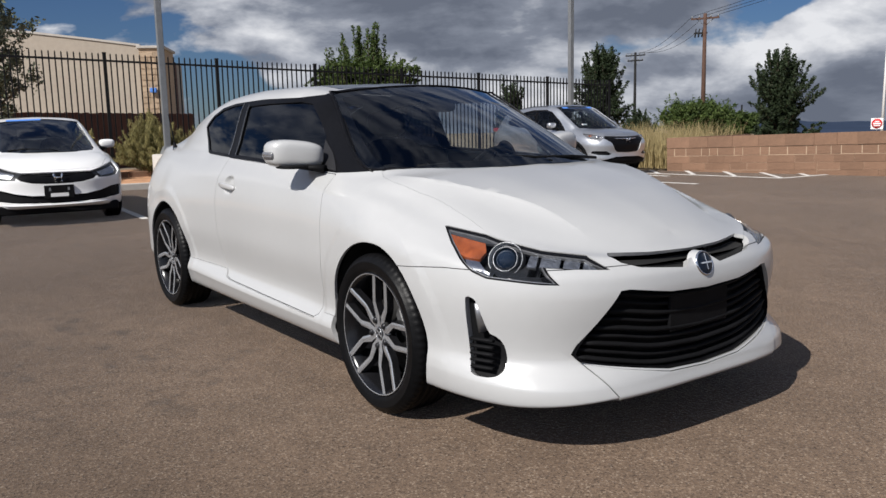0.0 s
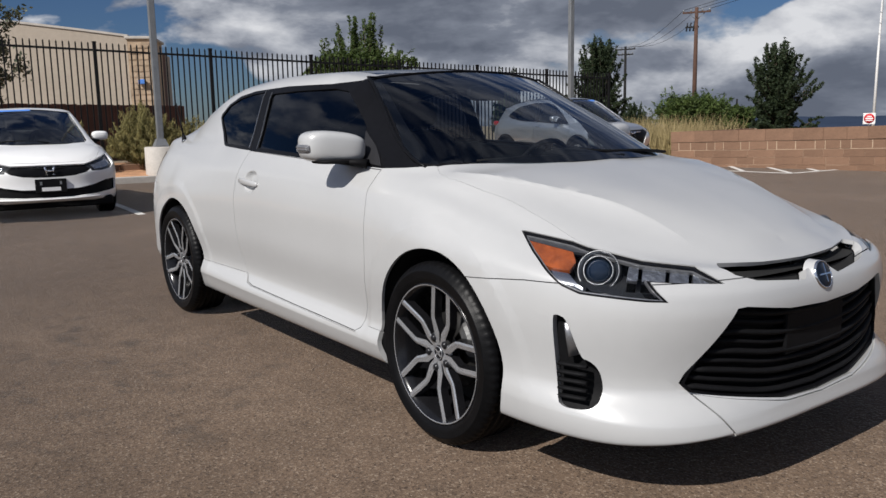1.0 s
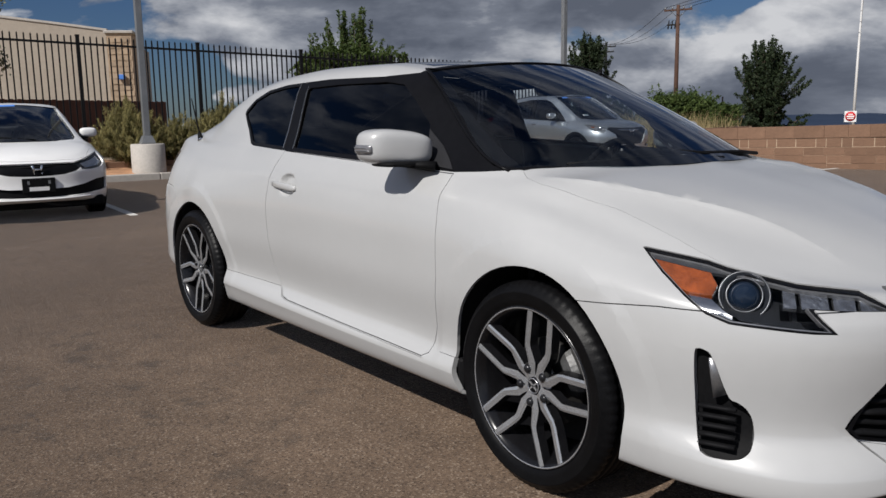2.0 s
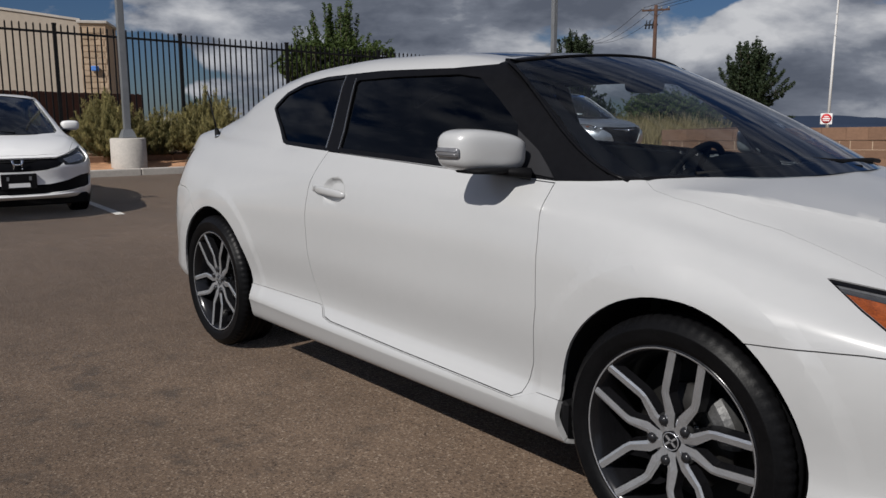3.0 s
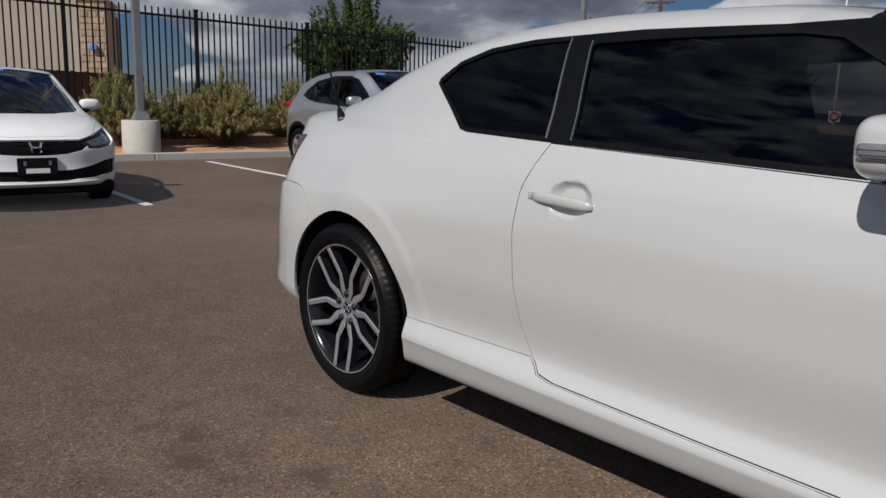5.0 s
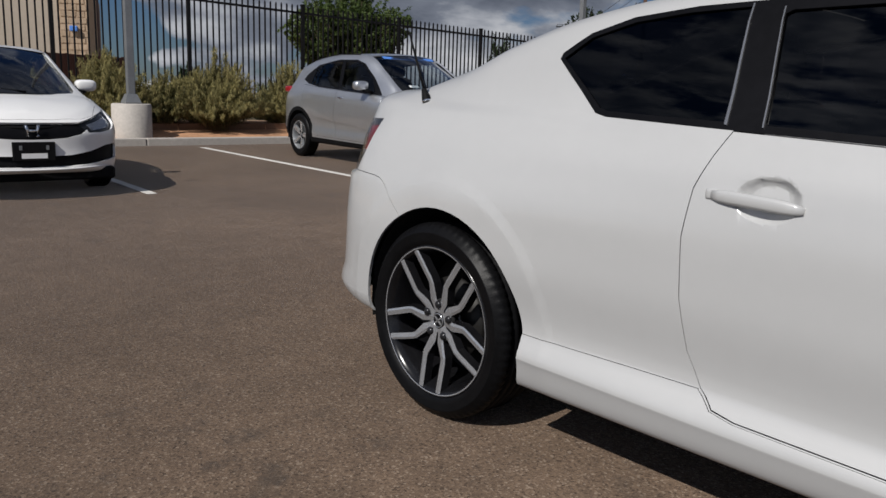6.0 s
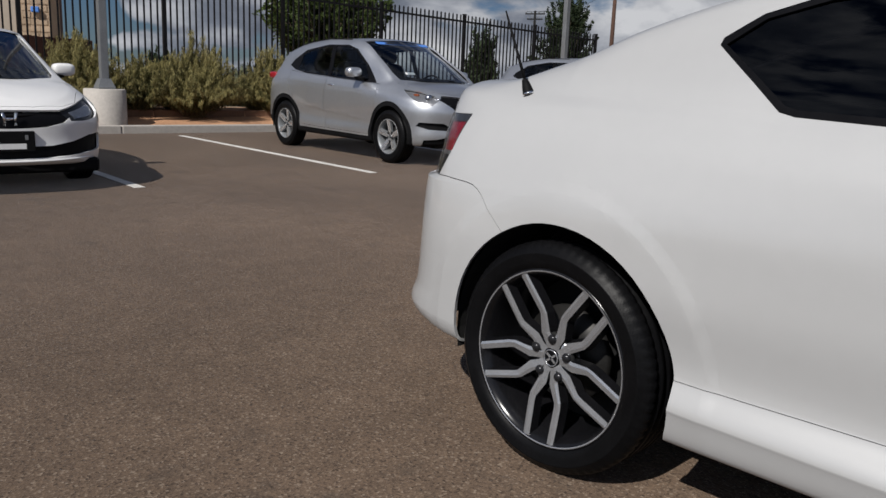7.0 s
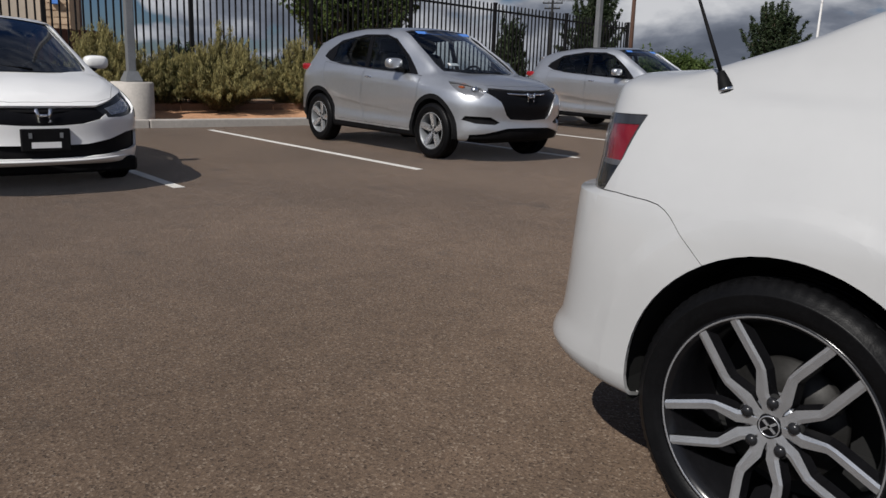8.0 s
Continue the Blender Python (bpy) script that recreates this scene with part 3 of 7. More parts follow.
def sweep(bm, pts, up, out, mat=0):
    """A bar along the points: up and out are its half height and half depth, rounded to eight sides."""
    pts = [Vector(p) for p in pts]
    rings = []
    for i, p in enumerate(pts):
        d = (pts[min(i + 1, len(pts) - 1)] - pts[max(i - 1, 0)]).normalized()
        side = d.cross(Vector((0, 0, 1))).normalized()
        top = side.cross(d)
        k = [(1, 0.5), (0.5, 1), (-0.5, 1), (-1, 0.5), (-1, -0.5), (-0.5, -1), (0.5, -1), (1, -0.5)]
        uu, oo = (up[i], out[i]) if isinstance(up, (list, tuple)) else (up, out)
        rings.append([bm.verts.new(p + side * a * oo + top * b * uu) for a, b in k])
    for r, s in zip(rings, rings[1:]):
        for k in range(8):
            f = bm.faces.new((r[k], r[(k + 1) % 8], s[(k + 1) % 8], s[k])); f.smooth = True; f.material_index = mat
    bm.faces.new(rings[0][::-1]); bm.faces.new(rings[-1])
    bmesh.ops.recalc_face_normals(bm, faces=bm.faces)
    return bm


def blob(bm, c, size, power=0.7, nu=24, nv=14, shape=None, mat=0):
    """A rounded block (superellipsoid) about c; shape may bend each point."""
    sg = lambda v: math.copysign(abs(v) ** power, v)
    grid = []
    for i in range(nv + 1):
        a = -math.pi / 2 + math.pi * i / nv
        row = []
        for k in range(nu):
            b = 2 * math.pi * k / nu
            p = Vector((size[0] * sg(math.cos(a)) * sg(math.cos(b)), size[1] * sg(math.cos(a)) * sg(math.sin(b)), size[2] * sg(math.sin(a))))
            row.append(bm.verts.new(Vector(c) + (shape(p) if shape else p)))
        grid.append(row)
    for r, s in zip(grid, grid[1:]):
        for k in range(nu):
            f = bm.faces.new((r[k], r[(k + 1) % nu], s[(k + 1) % nu], s[k])); f.smooth = True; f.material_index = mat
    bmesh.ops.remove_doubles(bm, verts=bm.verts, dist=1e-5)
    return bm


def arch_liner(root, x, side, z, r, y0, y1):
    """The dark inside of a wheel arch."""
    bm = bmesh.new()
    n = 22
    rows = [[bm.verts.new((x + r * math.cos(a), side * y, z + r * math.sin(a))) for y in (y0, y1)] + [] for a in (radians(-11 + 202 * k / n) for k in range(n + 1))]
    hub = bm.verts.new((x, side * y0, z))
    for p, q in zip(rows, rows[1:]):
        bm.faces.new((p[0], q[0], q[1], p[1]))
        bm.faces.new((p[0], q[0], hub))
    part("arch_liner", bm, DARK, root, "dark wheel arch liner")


def pane(name, low, high, bulge, mat, parent, label="", nu=24, nv=14, bow=0.0, seal=None):
    """A smooth curved pane between a lower and an upper edge; low and high give (x, y, z) for u from -1 to 1."""
    def at(u, v):
        a, b = Vector(low(u)), Vector(high(u))
        side = bow * 4 * v * (1 - v) ** 2
        return a.lerp(b, v) + Vector((0.5, 0.0, 0.86)) * bulge * 4 * v * (1 - v) * (1 - 0.7 * u * u) + Vector((0, math.copysign(side * abs(u) ** 3, u), -1.2 * side * abs(u) ** 6))
    bm = bmesh.new()
    rows = [[bm.verts.new(at(-1 + 2 * i / nu, j / nv)) for i in range(nu + 1)] for j in range(nv + 1)]
    for p, q in zip(rows, rows[1:]):
        for i in range(nu):
            bm.faces.new((p[i], p[i + 1], q[i + 1], q[i]))
    bmesh.ops.recalc_face_normals(bm, faces=bm.faces)
    glass_pane = part(name, bm, mat, parent, label, True)
    if seal:
        up = Vector((0.3, 0, 0.8)) * 0.010
        path = [at(-1, j / nv) + up for j in range(1, nv + 1)] + [at(-1 + 2 * i / nu, 1) for i in range(1, nu)] + [at(1, 1 - j / nv) + up for j in range(nv)]
        part("seal", sweep(bmesh.new(), path, 0.005, 0.007), seal, glass_pane, "black rubber seal", True)
        bm = bmesh.new()
        span = [k / 20 for k in range(21)]
        full = [-1 + 2 * k for k in span]
        for us, vs in (([-1, -0.96, -0.925], span), ([0.925, 0.96, 1], span), (full, [0.93, 0.965, 1]), (full, [0.0, 0.03, 0.06])):
            grid = [[bm.verts.new(at(u, v) - Vector((0.5, 0, 0.86)) * 0.004) for u in us] for v in vs]
            for p, q in zip(grid, grid[1:]):
                for i in range(len(us) - 1):
                    bm.faces.new((p[i], p[i + 1], q[i + 1], q[i]))
        part("border_band", bm, seal, glass_pane, "black printed border of the glass", True)
    return glass_pane


def ring(cx, cz, r, n=32, a0=0.0):
    return [(cx + r * math.cos(a0 + 2 * math.pi * k / n), cz + r * math.sin(a0 + 2 * math.pi * k / n)) for k in range(n)]

# ------------------------------------------------------------ wheels
def wheel_arm(bm, pts, width, dish, depth, crown_up=0.002, tilt=0.2):
    """One arm of a spoke through (radius, angle) points; width and dish follow the radius."""
    def place(r, a):
        return Vector((r * math.cos(a), 0, r * math.sin(a)))
    mids = [place(r, a) for r, a in pts]
    left, right, lf, rf, ridge = [], [], [], [], []
    for i, p in enumerate(mids):
        d = (mids[min(i + 1, len(mids) - 1)] - mids[max(i - 1, 0)]).normalized()
        s = Vector((-d.z, 0, d.x))
        w = width(pts[i][0])
        up = Vector((0, dish(pts[i][0]), 0))
        low = Vector((0, dish(pts[i][0]) - depth, 0))
        ridge.append(bm.verts.new(p + s * w * tilt + up + Vector((0, crown_up, 0))))
        left.append(bm.verts.new(p + s * w + up)); right.append(bm.verts.new(p - s * w + up))
        lf.append(bm.verts.new(p + s * (w + 0.006) + low)); rf.append(bm.verts.new(p - s * (w + 0.006) + low))
    for i in range(len(mids) - 1):
        for q, mi in (((left[i], left[i + 1], ridge[i + 1], ridge[i]), 0), ((ridge[i], ridge[i + 1], right[i + 1], right[i]), 0), ((lf[i], lf[i + 1], left[i + 1], left[i]), 1), ((right[i], right[i + 1], rf[i + 1], rf[i]), 1)):
            f = bm.faces.new(q); f.material_index = mi
    return bm


def tyre_mesh(R, r, half):
    prof = [(r - 0.005, half * 0.80), (r + 0.010, half * 0.90), (r + 0.014, half * 0.93), (r + (R - r) * 0.35, half * 1.0), (r + (R - r) * 0.60, half * 0.99), (r + (R - r) * 0.63, half * 1.0), (r + (R - r) * 0.66, half * 0.975), (R - 0.018, half * 0.90), (R - 0.008, half * 0.83), (R - 0.003, half * 0.76), (R, half * 0.66)]
    groove = []
    for k in range(4):
        y = half * (0.45 - 0.30 * k)
        groove += [(R, y + 0.012), (R - 0.007, y + 0.009), (R - 0.007, y - 0.001), (R, y - 0.004)]
    count = 280
    bm = lathe(prof + groove + [(a, -b) for a, b in reversed(prof)], count)
    for v in bm.verts:
        q = math.hypot(v.co.x, v.co.z)
        k = round(math.atan2(v.co.z, v.co.x) / (2 * math.pi) * count)
        if q > R - 0.009 and abs(v.co.y) > half * 0.52 and k % 4 == 0:
            s = (q - 0.0032) / q
            v.co.x *= s; v.co.z *= s
    return bm


def build_wheel(parent, R, r, half, style, phase, mats, caliper=None):
    """A wheel about its own y axis, its face towards +y. The barrel carries tyre, spokes, cap, nuts and brake."""
    face, dark = mats
    lip = half * 0.86
    bm = lathe([(r + 0.010, lip - 0.004), (r + 0.011, lip + 0.004), (r + 0.0045, lip + 0.006), (r + 0.0005, lip + 0.0055), (r - 0.010, lip - 0.010), (r - 0.02, lip - 0.03), (r - 0.035, 0.01), (r - 0.04, -half * 0.8)], 72)
    for f in bm.faces:
        c = f.calc_center_median()
        f.material_index = 0 if r - 0.001 < math.hypot(c.x, c.z) < r + 0.005 and c.y > lip else 1
    wheel = part("wheel", bm, [face, dark], parent)
    tyre = part("tyre", tyre_mesh(R, r, half), RUBBER, wheel, "black rubber tyre", True)
    # added near-black disc stands in for the shade behind the spokes
    part("wheel_well_disc", lathe([(0.0, -0.075), (r - 0.036, -0.075)], 40), DARK, wheel, "near-black disc for the shade inside the wheel")
    part("brake_disc", lathe([(0.05, 0.012), (0.14, 0.012), (0.14, -0.012)], 40), STEEL, wheel, "dull steel brake disc", True)
    if caliper is not None:
        bm = bmesh.new()
        rows = []
        for i in range(9):
            a = radians(caliper - 24 + 6 * i)
            tall = 0.010 * math.sin(math.pi * i / 8) ** 0.5
            rows.append([bm.verts.new((q * math.cos(a), y, q * math.sin(a))) for q, y in ((0.108, 0.0), (0.110, 0.030 + tall), (0.122, 0.038 + tall), (0.150, 0.036 + tall), (0.166, 0.022 + tall), (0.168, 0.0))])
        for p, q in zip(rows, rows[1:]):
            for i in range(5):
                bm.faces.new((p[i], q[i], q[i + 1], p[i + 1]))
        bm.faces.new(rows[0]); bm.faces.new(rows[-1])
        bmesh.ops.recalc_face_normals(bm, faces=bm.faces)
        part("brake_caliper", bm, CALIPER, wheel, "bare grey brake caliper")
    dip = 0.017 if style == "twin" else 0.030
    dish = lambda q: lip + 0.002 - (dip + 0.011) * max(0.0, 1 - q / r) ** 0.9
    first = None
    for k in range(5):
        bm = bmesh.new()
        if style == "twin":
            for s in (-1, 1):
                w = lambda q: 0.0110 + 0.0040 * max(0.0, min(1.0, (0.13 - q) / 0.06))
                a = lambda deg: radians(deg) * s
                wheel_arm(bm, [(0.024, a(26)), (0.048, a(22)), (0.074, a(15.5)), (0.128, a(20.0)), (0.145, a(18.2)), (r * 0.97, a(10.4)), (r + 0.001, a(10.2))], w, dish, 0.028, 0.0026, 0.35 * s)
        else:
            w = lambda q: 0.026 + 0.010 * q / r
            wheel_arm(bm, [(0.02, 0), (0.08, 0), (0.15, 0), (r - 0.004, 0)], w, dish, 0.03)
        bmesh.ops.recalc_face_normals(bm, faces=bm.faces)
        m = Matrix.Rotation(-(phase + radians(72) * k), 4, "Y")
        if first is None:
            first = part("spoke", bm, [face, dark], wheel, "machined alloy spoke" if style == "twin" else "silver alloy spoke", m=m)
        else:
            bm.free()
            again(first, wheel, m)
    hub = dish(0.03)
    part("hub", lathe([(0.0, hub - 0.004), (0.058, hub - 0.004), (0.064, hub - 0.010), (0.068, hub - 0.04)], 32), [face], wheel)
    cap = part("centre_cap", lathe([(0.0, hub + 0.003), (0.024, hub + 0.003), (0.029, hub + 0.001), (0.030, hub - 0.006)], 28), GLOSS_BLACK, wheel, "black centre cap", True)
    bm = lathe([(0.0215, hub + 0.0035), (0.0215, hub + 0.005), (0.0245, hub + 0.005), (0.0245, hub + 0.0035)], 28)
    for turn in (radians(38), radians(142)):
        bar = bmesh.new()
        box(bar, -0.019, 0.019, hub + 0.003, hub + 0.005, -0.0028, 0.0028)
        bmesh.ops.rotate(bar, verts=bar.verts, matrix=Matrix.Rotation(turn, 3, "Y"))
        flat = bpy.data.meshes.new("bar")
        bar.to_mesh(flat); bar.free()
        bm.from_mesh(flat)
        bpy.data.meshes.remove(flat)
    part("emblem", bm, ALLOY, cap, "plain silver emblem")
    nut = None
    for k in range(5):
        a = phase + radians(72) * k + radians(36)
        m = Matrix.Translation((0.056 * math.cos(a), dish(0.056) - hub + 0.003, 0.056 * math.sin(a)))
        if nut is None:
            # flat dark disc gives the shade of a recess round each nut
            pocket = part("nut_pocket", lathe([(0.0, hub - 0.0025), (0.0180, hub - 0.0025), (0.0190, hub - 0.012)], 20), DARK, wheel, "dark disc for the shaded nut recess", m=m)
            nut = part("lug_nut", lathe([(0.0, hub + 0.009), (0.007, hub + 0.0085), (0.012, hub + 0.005), (0.0142, hub - 0.001), (0.0145, hub - 0.02)], 14), NUT, wheel, "dark lug nut", True, m)
        else:
            again(pocket, wheel, m)
            again(nut, wheel, m)
    return wheel


def put_wheels(root, base, half_track, R, r, half, style, phases, mats):
    turned = (152, None, 28, None) if style == "twin" else (None,) * 4
    for (x, s), ph, at in zip(((base, -1), (-base, -1), (base, 1), (-base, 1)), phases, turned):
        w = build_wheel(root, R, r, half, style, ph, mats, at)
        w.matrix_local = Matrix.Translation((x, s * half_track, R)) @ (Matrix.Rotation(math.pi, 4, "Z") if s < 0 else Matrix.Identity(4))


# ------------------------------------------------------------ the white coupe
def coupe_lines():
    def L(w, z, nose, tail, f0=1.40, r0=-1.50, nf=2.9, nr=4.0):
        return dict(w=w, z=z, nose=nose, tail=tail, f0=f0, r0=r0, nf=nf, nr=nr)
    return [
        L([(-1.5, 0.80), (-1.0, 0.80), (1.0, 0.80), (1.4, 0.80)], [(-2.1, 0.30), (-1.6, 0.26), (-1.0, 0.20), (1.0, 0.195), (1.7, 0.190), (2.05, 0.188), (2.2, 0.198), (2.26, 0.206)], 2.27, -2.06, nf=3.7),
        L([(-1.5, 0.843), (-0.9, 0.836), (0.9, 0.838), (1.4, 0.850)], [(-2.1, 0.315), (-1.6, 0.275), (-1.0, 0.215), (1.0, 0.21), (1.7, 0.204), (2.05, 0.202), (2.2, 0.210), (2.30, 0.222)], 2.312, -2.12, nf=3.7),
        L([(-1.5, 0.861), (-0.9, 0.864), (0.9, 0.864), (1.4, 0.866)], [(-2.15, 0.355), (-1.6, 0.33), (-1.0, 0.298), (1.0, 0.272), (1.7, 0.278), (2.3, 0.252)], 2.305, -2.162, nf=3.6),
        L([(-1.5, 0.862), (-0.9, 0.867), (0.9, 0.866), (1.4, 0.867)], [(-2.15, 0.366), (-1.6, 0.345), (-1.0, 0.308), (1.0, 0.283), (1.7, 0.292), (2.3, 0.266)], 2.302, -2.16, nf=3.5),
        L([(-1.5, 0.868), (-1.3, 0.868), (-0.9, 0.838), (-0.3, 0.819), (0.5, 0.819), (0.9, 0.836), (1.2, 0.865), (1.4, 0.868)], [(-2.1, 0.43), (-1.6, 0.42), (-0.9, 0.388), (0.9, 0.365), (1.5, 0.37), (2.3, 0.35)], 2.275, -2.12),
        L([(-1.5, 0.876), (-1.3, 0.882), (-0.8, 0.859), (-0.3, 0.846), (0.5, 0.846), (0.9, 0.859), (1.3, 0.886), (1.4, 0.884)], [(-2.1, 0.60), (2.3, 0.56)], 2.30, -2.092),
        L([(-1.5, 0.865), (-1.3, 0.876), (-0.8, 0.860), (-0.3, 0.848), (0.5, 0.846), (0.9, 0.854), (1.3, 0.878), (1.4, 0.872)], [(-2.1, 0.745), (-1.4, 0.735), (1.3, 0.715), (1.7, 0.69), (2.3, 0.62)], 2.29, -2.085),
        L([(-1.5, 0.812), (-1.3, 0.822), (-0.8, 0.826), (-0.3, 0.828), (0.5, 0.822), (0.9, 0.822), (1.2, 0.815), (1.4, 0.795)], [(-2.1, 0.90), (-1.5, 0.89), (-0.5, 0.885), (0.8, 0.87), (1.2, 0.855), (1.5, 0.80), (1.8, 0.73), (2.3, 0.655)], 2.262, -2.080),
        L([(-1.5, 0.742), (-1.2, 0.752), (-0.8, 0.766), (-0.43, 0.782), (0.2, 0.786), (0.84, 0.765), (1.1, 0.755), (1.4, 0.712)], [(-2.1, 0.975), (-1.8, 0.995), (-1.6, 1.01), (-1.0, 1.0), (-0.8, 0.99), (-0.43, 0.982), (0.2, 0.965), (0.84, 0.935), (1.15, 0.91), (1.45, 0.855), (1.8, 0.765), (2.3, 0.672)], 2.245, -2.040, nr=5.0),
        L([(-1.5, 0.690), (-1.2, 0.712), (-0.8, 0.736), (-0.43, 0.762), (0.2, 0.764), (0.84, 0.736), (1.14, 0.690), (1.4, 0.655)], [(-2.1, 1.050), (-1.75, 1.050), (-1.4, 1.05), (-1.0, 1.045), (-0.8, 1.028), (-0.43, 1.016), (0.2, 0.995), (0.84, 0.962), (1.14, 0.948), (1.45, 0.888), (1.81, 0.788), (2.05, 0.726), (2.2, 0.69), (2.25, 0.678)], 2.225, -2.015, nf=2.7, nr=6.0),
        L([(-1.5, 0.575), (-1.3, 0.588), (-1.0, 0.592), (-0.5, 0.580), (0.0, 0.562), (0.37, 0.528), (0.7, 0.568), (1.08, 0.628), (1.22, 0.60), (1.4, 0.55)], [(-2.05, 1.084), (-1.88, 1.082), (-1.78, 1.085), (-1.5, 1.160), (-1.3, 1.232), (-1.0, 1.312), (-0.7, 1.357), (-0.3, 1.380), (0.1, 1.375), (0.37, 1.338), (0.6, 1.235), (0.85, 1.108), (1.08, 0.995), (1.18, 0.966), (1.45, 0.916), (1.81, 0.815), (2.05, 0.748), (2.2, 0.70)], 2.20, -1.995, nf=2.5, nr=6.0),
        L([(-1.5, 0.30), (1.4, 0.30)], [(-2.0, 1.100), (-1.88, 1.096), (-1.78, 1.096), (-1.5, 1.185), (-1.3, 1.262), (-1.0, 1.343), (-0.7, 1.386), (-0.3, 1.405), (0.1, 1.399), (0.42, 1.366), (0.7, 1.268), (1.0, 1.120), (1.29, 0.985), (1.5, 0.942), (1.9, 0.836), (2.1, 0.758), (2.17, 0.715)], 2.17, -1.95, nf=2.2),
        L([(-1.5, 0.0), (1.4, 0.0)], [(-2.0, 1.104), (-1.88, 1.100), (-1.78, 1.100), (-1.5, 1.196), (-1.3, 1.276), (-1.0, 1.354), (-0.7, 1.396), (-0.3, 1.414), (0.1, 1.409), (0.48, 1.374), (0.78, 1.268), (1.08, 1.122), (1.37, 0.986), (1.5, 0.957), (1.9, 0.848), (2.1, 0.764), (2.13, 0.74)], 2.13, -1.94, nf=2.2),
    ]


def rounded(loop, times=2):
    """Cuts the corners of a closed outline."""
    for _ in range(times):
        loop = [(a[0] + (b[0] - a[0]) * k, a[1] + (b[1] - a[1]) * k) for a, b in zip(loop, loop[1:] + loop[:1]) for k in (0.2, 0.8)]
    return loop


def nose_at(y, back=0.0, w=0.87, f0=1.40, nose=2.29, n=2.9):
    """How far the front bumper's skin reaches at a distance from the middle."""
    return f0 + (nose - f0) * (1 - min(abs(y) / w, 1) ** n) ** (1 / n) - back


def front_of_coupe(car, bm):
    """Lamps, grille and slots that fill the openings of the skin."""
    for s, k in (("R", -1), ("L", 1)):
        lens = panel("headlight", bm, (11, 18, 25, 28, 29, 30), CLEAR, car, s, 0, "clear headlight with amber corner and dark housing")
        lens.visible_shadow = False
        panel("lamp_trim", bm, 24, GLOSS_BLACK, lens, s, 0.02, "black trim round the lamp", push=-0.004)
        panel("bright_line", bm, 28, LAMP_GREY, lens, s, 0.01, "bright line inside the lamp", push=-0.008)
        panel("inner_reflector", bm, 29, FACET, lens, s, 0.01, "faceted bright reflector", push=-0.014)
        panel("corner_reflector", bm, 25, REFLECTOR, lens, s, 0.01, "bright corner reflector", push=-0.016)
        panel("upper_bezel", bm, 30, SMOKE_GREY, lens, s, 0.01, "smoked bezel over the turn signal", push=-0.012)
        panel("housing", bm, 11, LAMP_DARK, lens, s, 0.02, "dark lamp housing", push=-0.058)
        panel("turn_signal", bm, 18, AMBER, lens, s, 0.012, "amber turn signal reflector", push=-0.010)
        d = Vector((0.55, 0.835 * k, 0))
        turn = Matrix.Rotation(math.atan2(d.y, d.x) - math.pi / 2, 4, "Z")
        at = Matrix.Translation((1.934, 0.660 * k, 0.684)) @ turn @ Matrix.Rotation(radians(24), 4, "X") @ Matrix.Scale(1.22, 4)
        part("projector", lathe([(0.034, -0.02), (0.033, 0.0), (0.027, 0.012), (0.015, 0.020), (0.0, 0.023)], 28), PROJECTOR, lens, "blue-black projector lens", True, at)
        part("projector_bowl", lathe([(0.036, -0.012), (0.042, -0.004), (0.047, 0.004), (0.050, 0.006)], 36), BOWL, lens, "dark reflecting bowl", True, at)
        part("projector_ring", lathe([(0.034, -0.006), (0.0345, 0.010), (0.0365, 0.013), (0.0385, 0.010), (0.0390, -0.006)], 36), LAMP_RING, lens, "bright ring round the projector", True, at)
        part("projector_ring", lathe([(0.0490, 0.000), (0.0495, 0.009), (0.0515, 0.011), (0.0540, 0.006), (0.0560, -0.012)], 36), LAMP_RING, lens, "thin bright outer ring", True, at)
        slot = panel("fog_slot", bm, 12, MATT_BLACK, car, s, 0.0, "black fog lamp slot with ribs", push=-0.028)
        for q in range(5):
            z = 0.318 + 0.025 * q
            pts = []
            for a in (1.160, 1.19, 1.22, 1.25):
                y = -(0.815 - (a - 1.135) * 0.36)
                x = (a - 0.55 * y) / 0.835
                pts.append((x - 0.010, -y * k if k > 0 else y, z))
            part("rib", sweep(bmesh.new(), pts, 0.0055, 0.010), MATT_BLACK, slot, smooth=False)
        pts = [(1.937, 0.803 * k, 0.548), (1.947, 0.794 * k, 0.505), (1.956, 0.782 * k, 0.448)]
        part("running_light", sweep(bmesh.new(), pts, [0.006, 0.014, 0.020], [0.004, 0.004, 0.004]), LAMP_GREY, slot, "clear running light strip")
    back = panel("grille", bm, 13, DARK, car, "B", 0.0, "black grille with horizontal slats", push=-0.075)
    edge = [(0.0, 0.553), (0.20, 0.563), (0.385, 0.590), (0.42, 0.588), (0.56, 0.405), (0.575, 0.372), (0.55, 0.345), (0.45, 0.322), (0.2, 0.278), (0.0, 0.268)]
    loop = edge + [(-y, z) for y, z in edge[-2:0:-1]]
    bmr = bmesh.new()
    fr = [[bmr.verts.new((nose_at(y * f, bk), y * f, 0.43 + (z - 0.43) * f)) for y, z in loop] for f, bk in ((1.003, 0.004), (0.985, 0.004), (0.965, 0.035), (0.95, 0.08))]
    for r, q in zip(fr, fr[1:]):
        for i in range(len(loop)):
            j = (i + 1) % len(loop)
            bmr.faces.new((r[i], r[j], q[j], q[i]))
    bmesh.ops.recalc_face_normals(bmr, faces=bmr.faces)
    part("grille_frame", bmr, GLOSS_BLACK, back, "black grille frame")
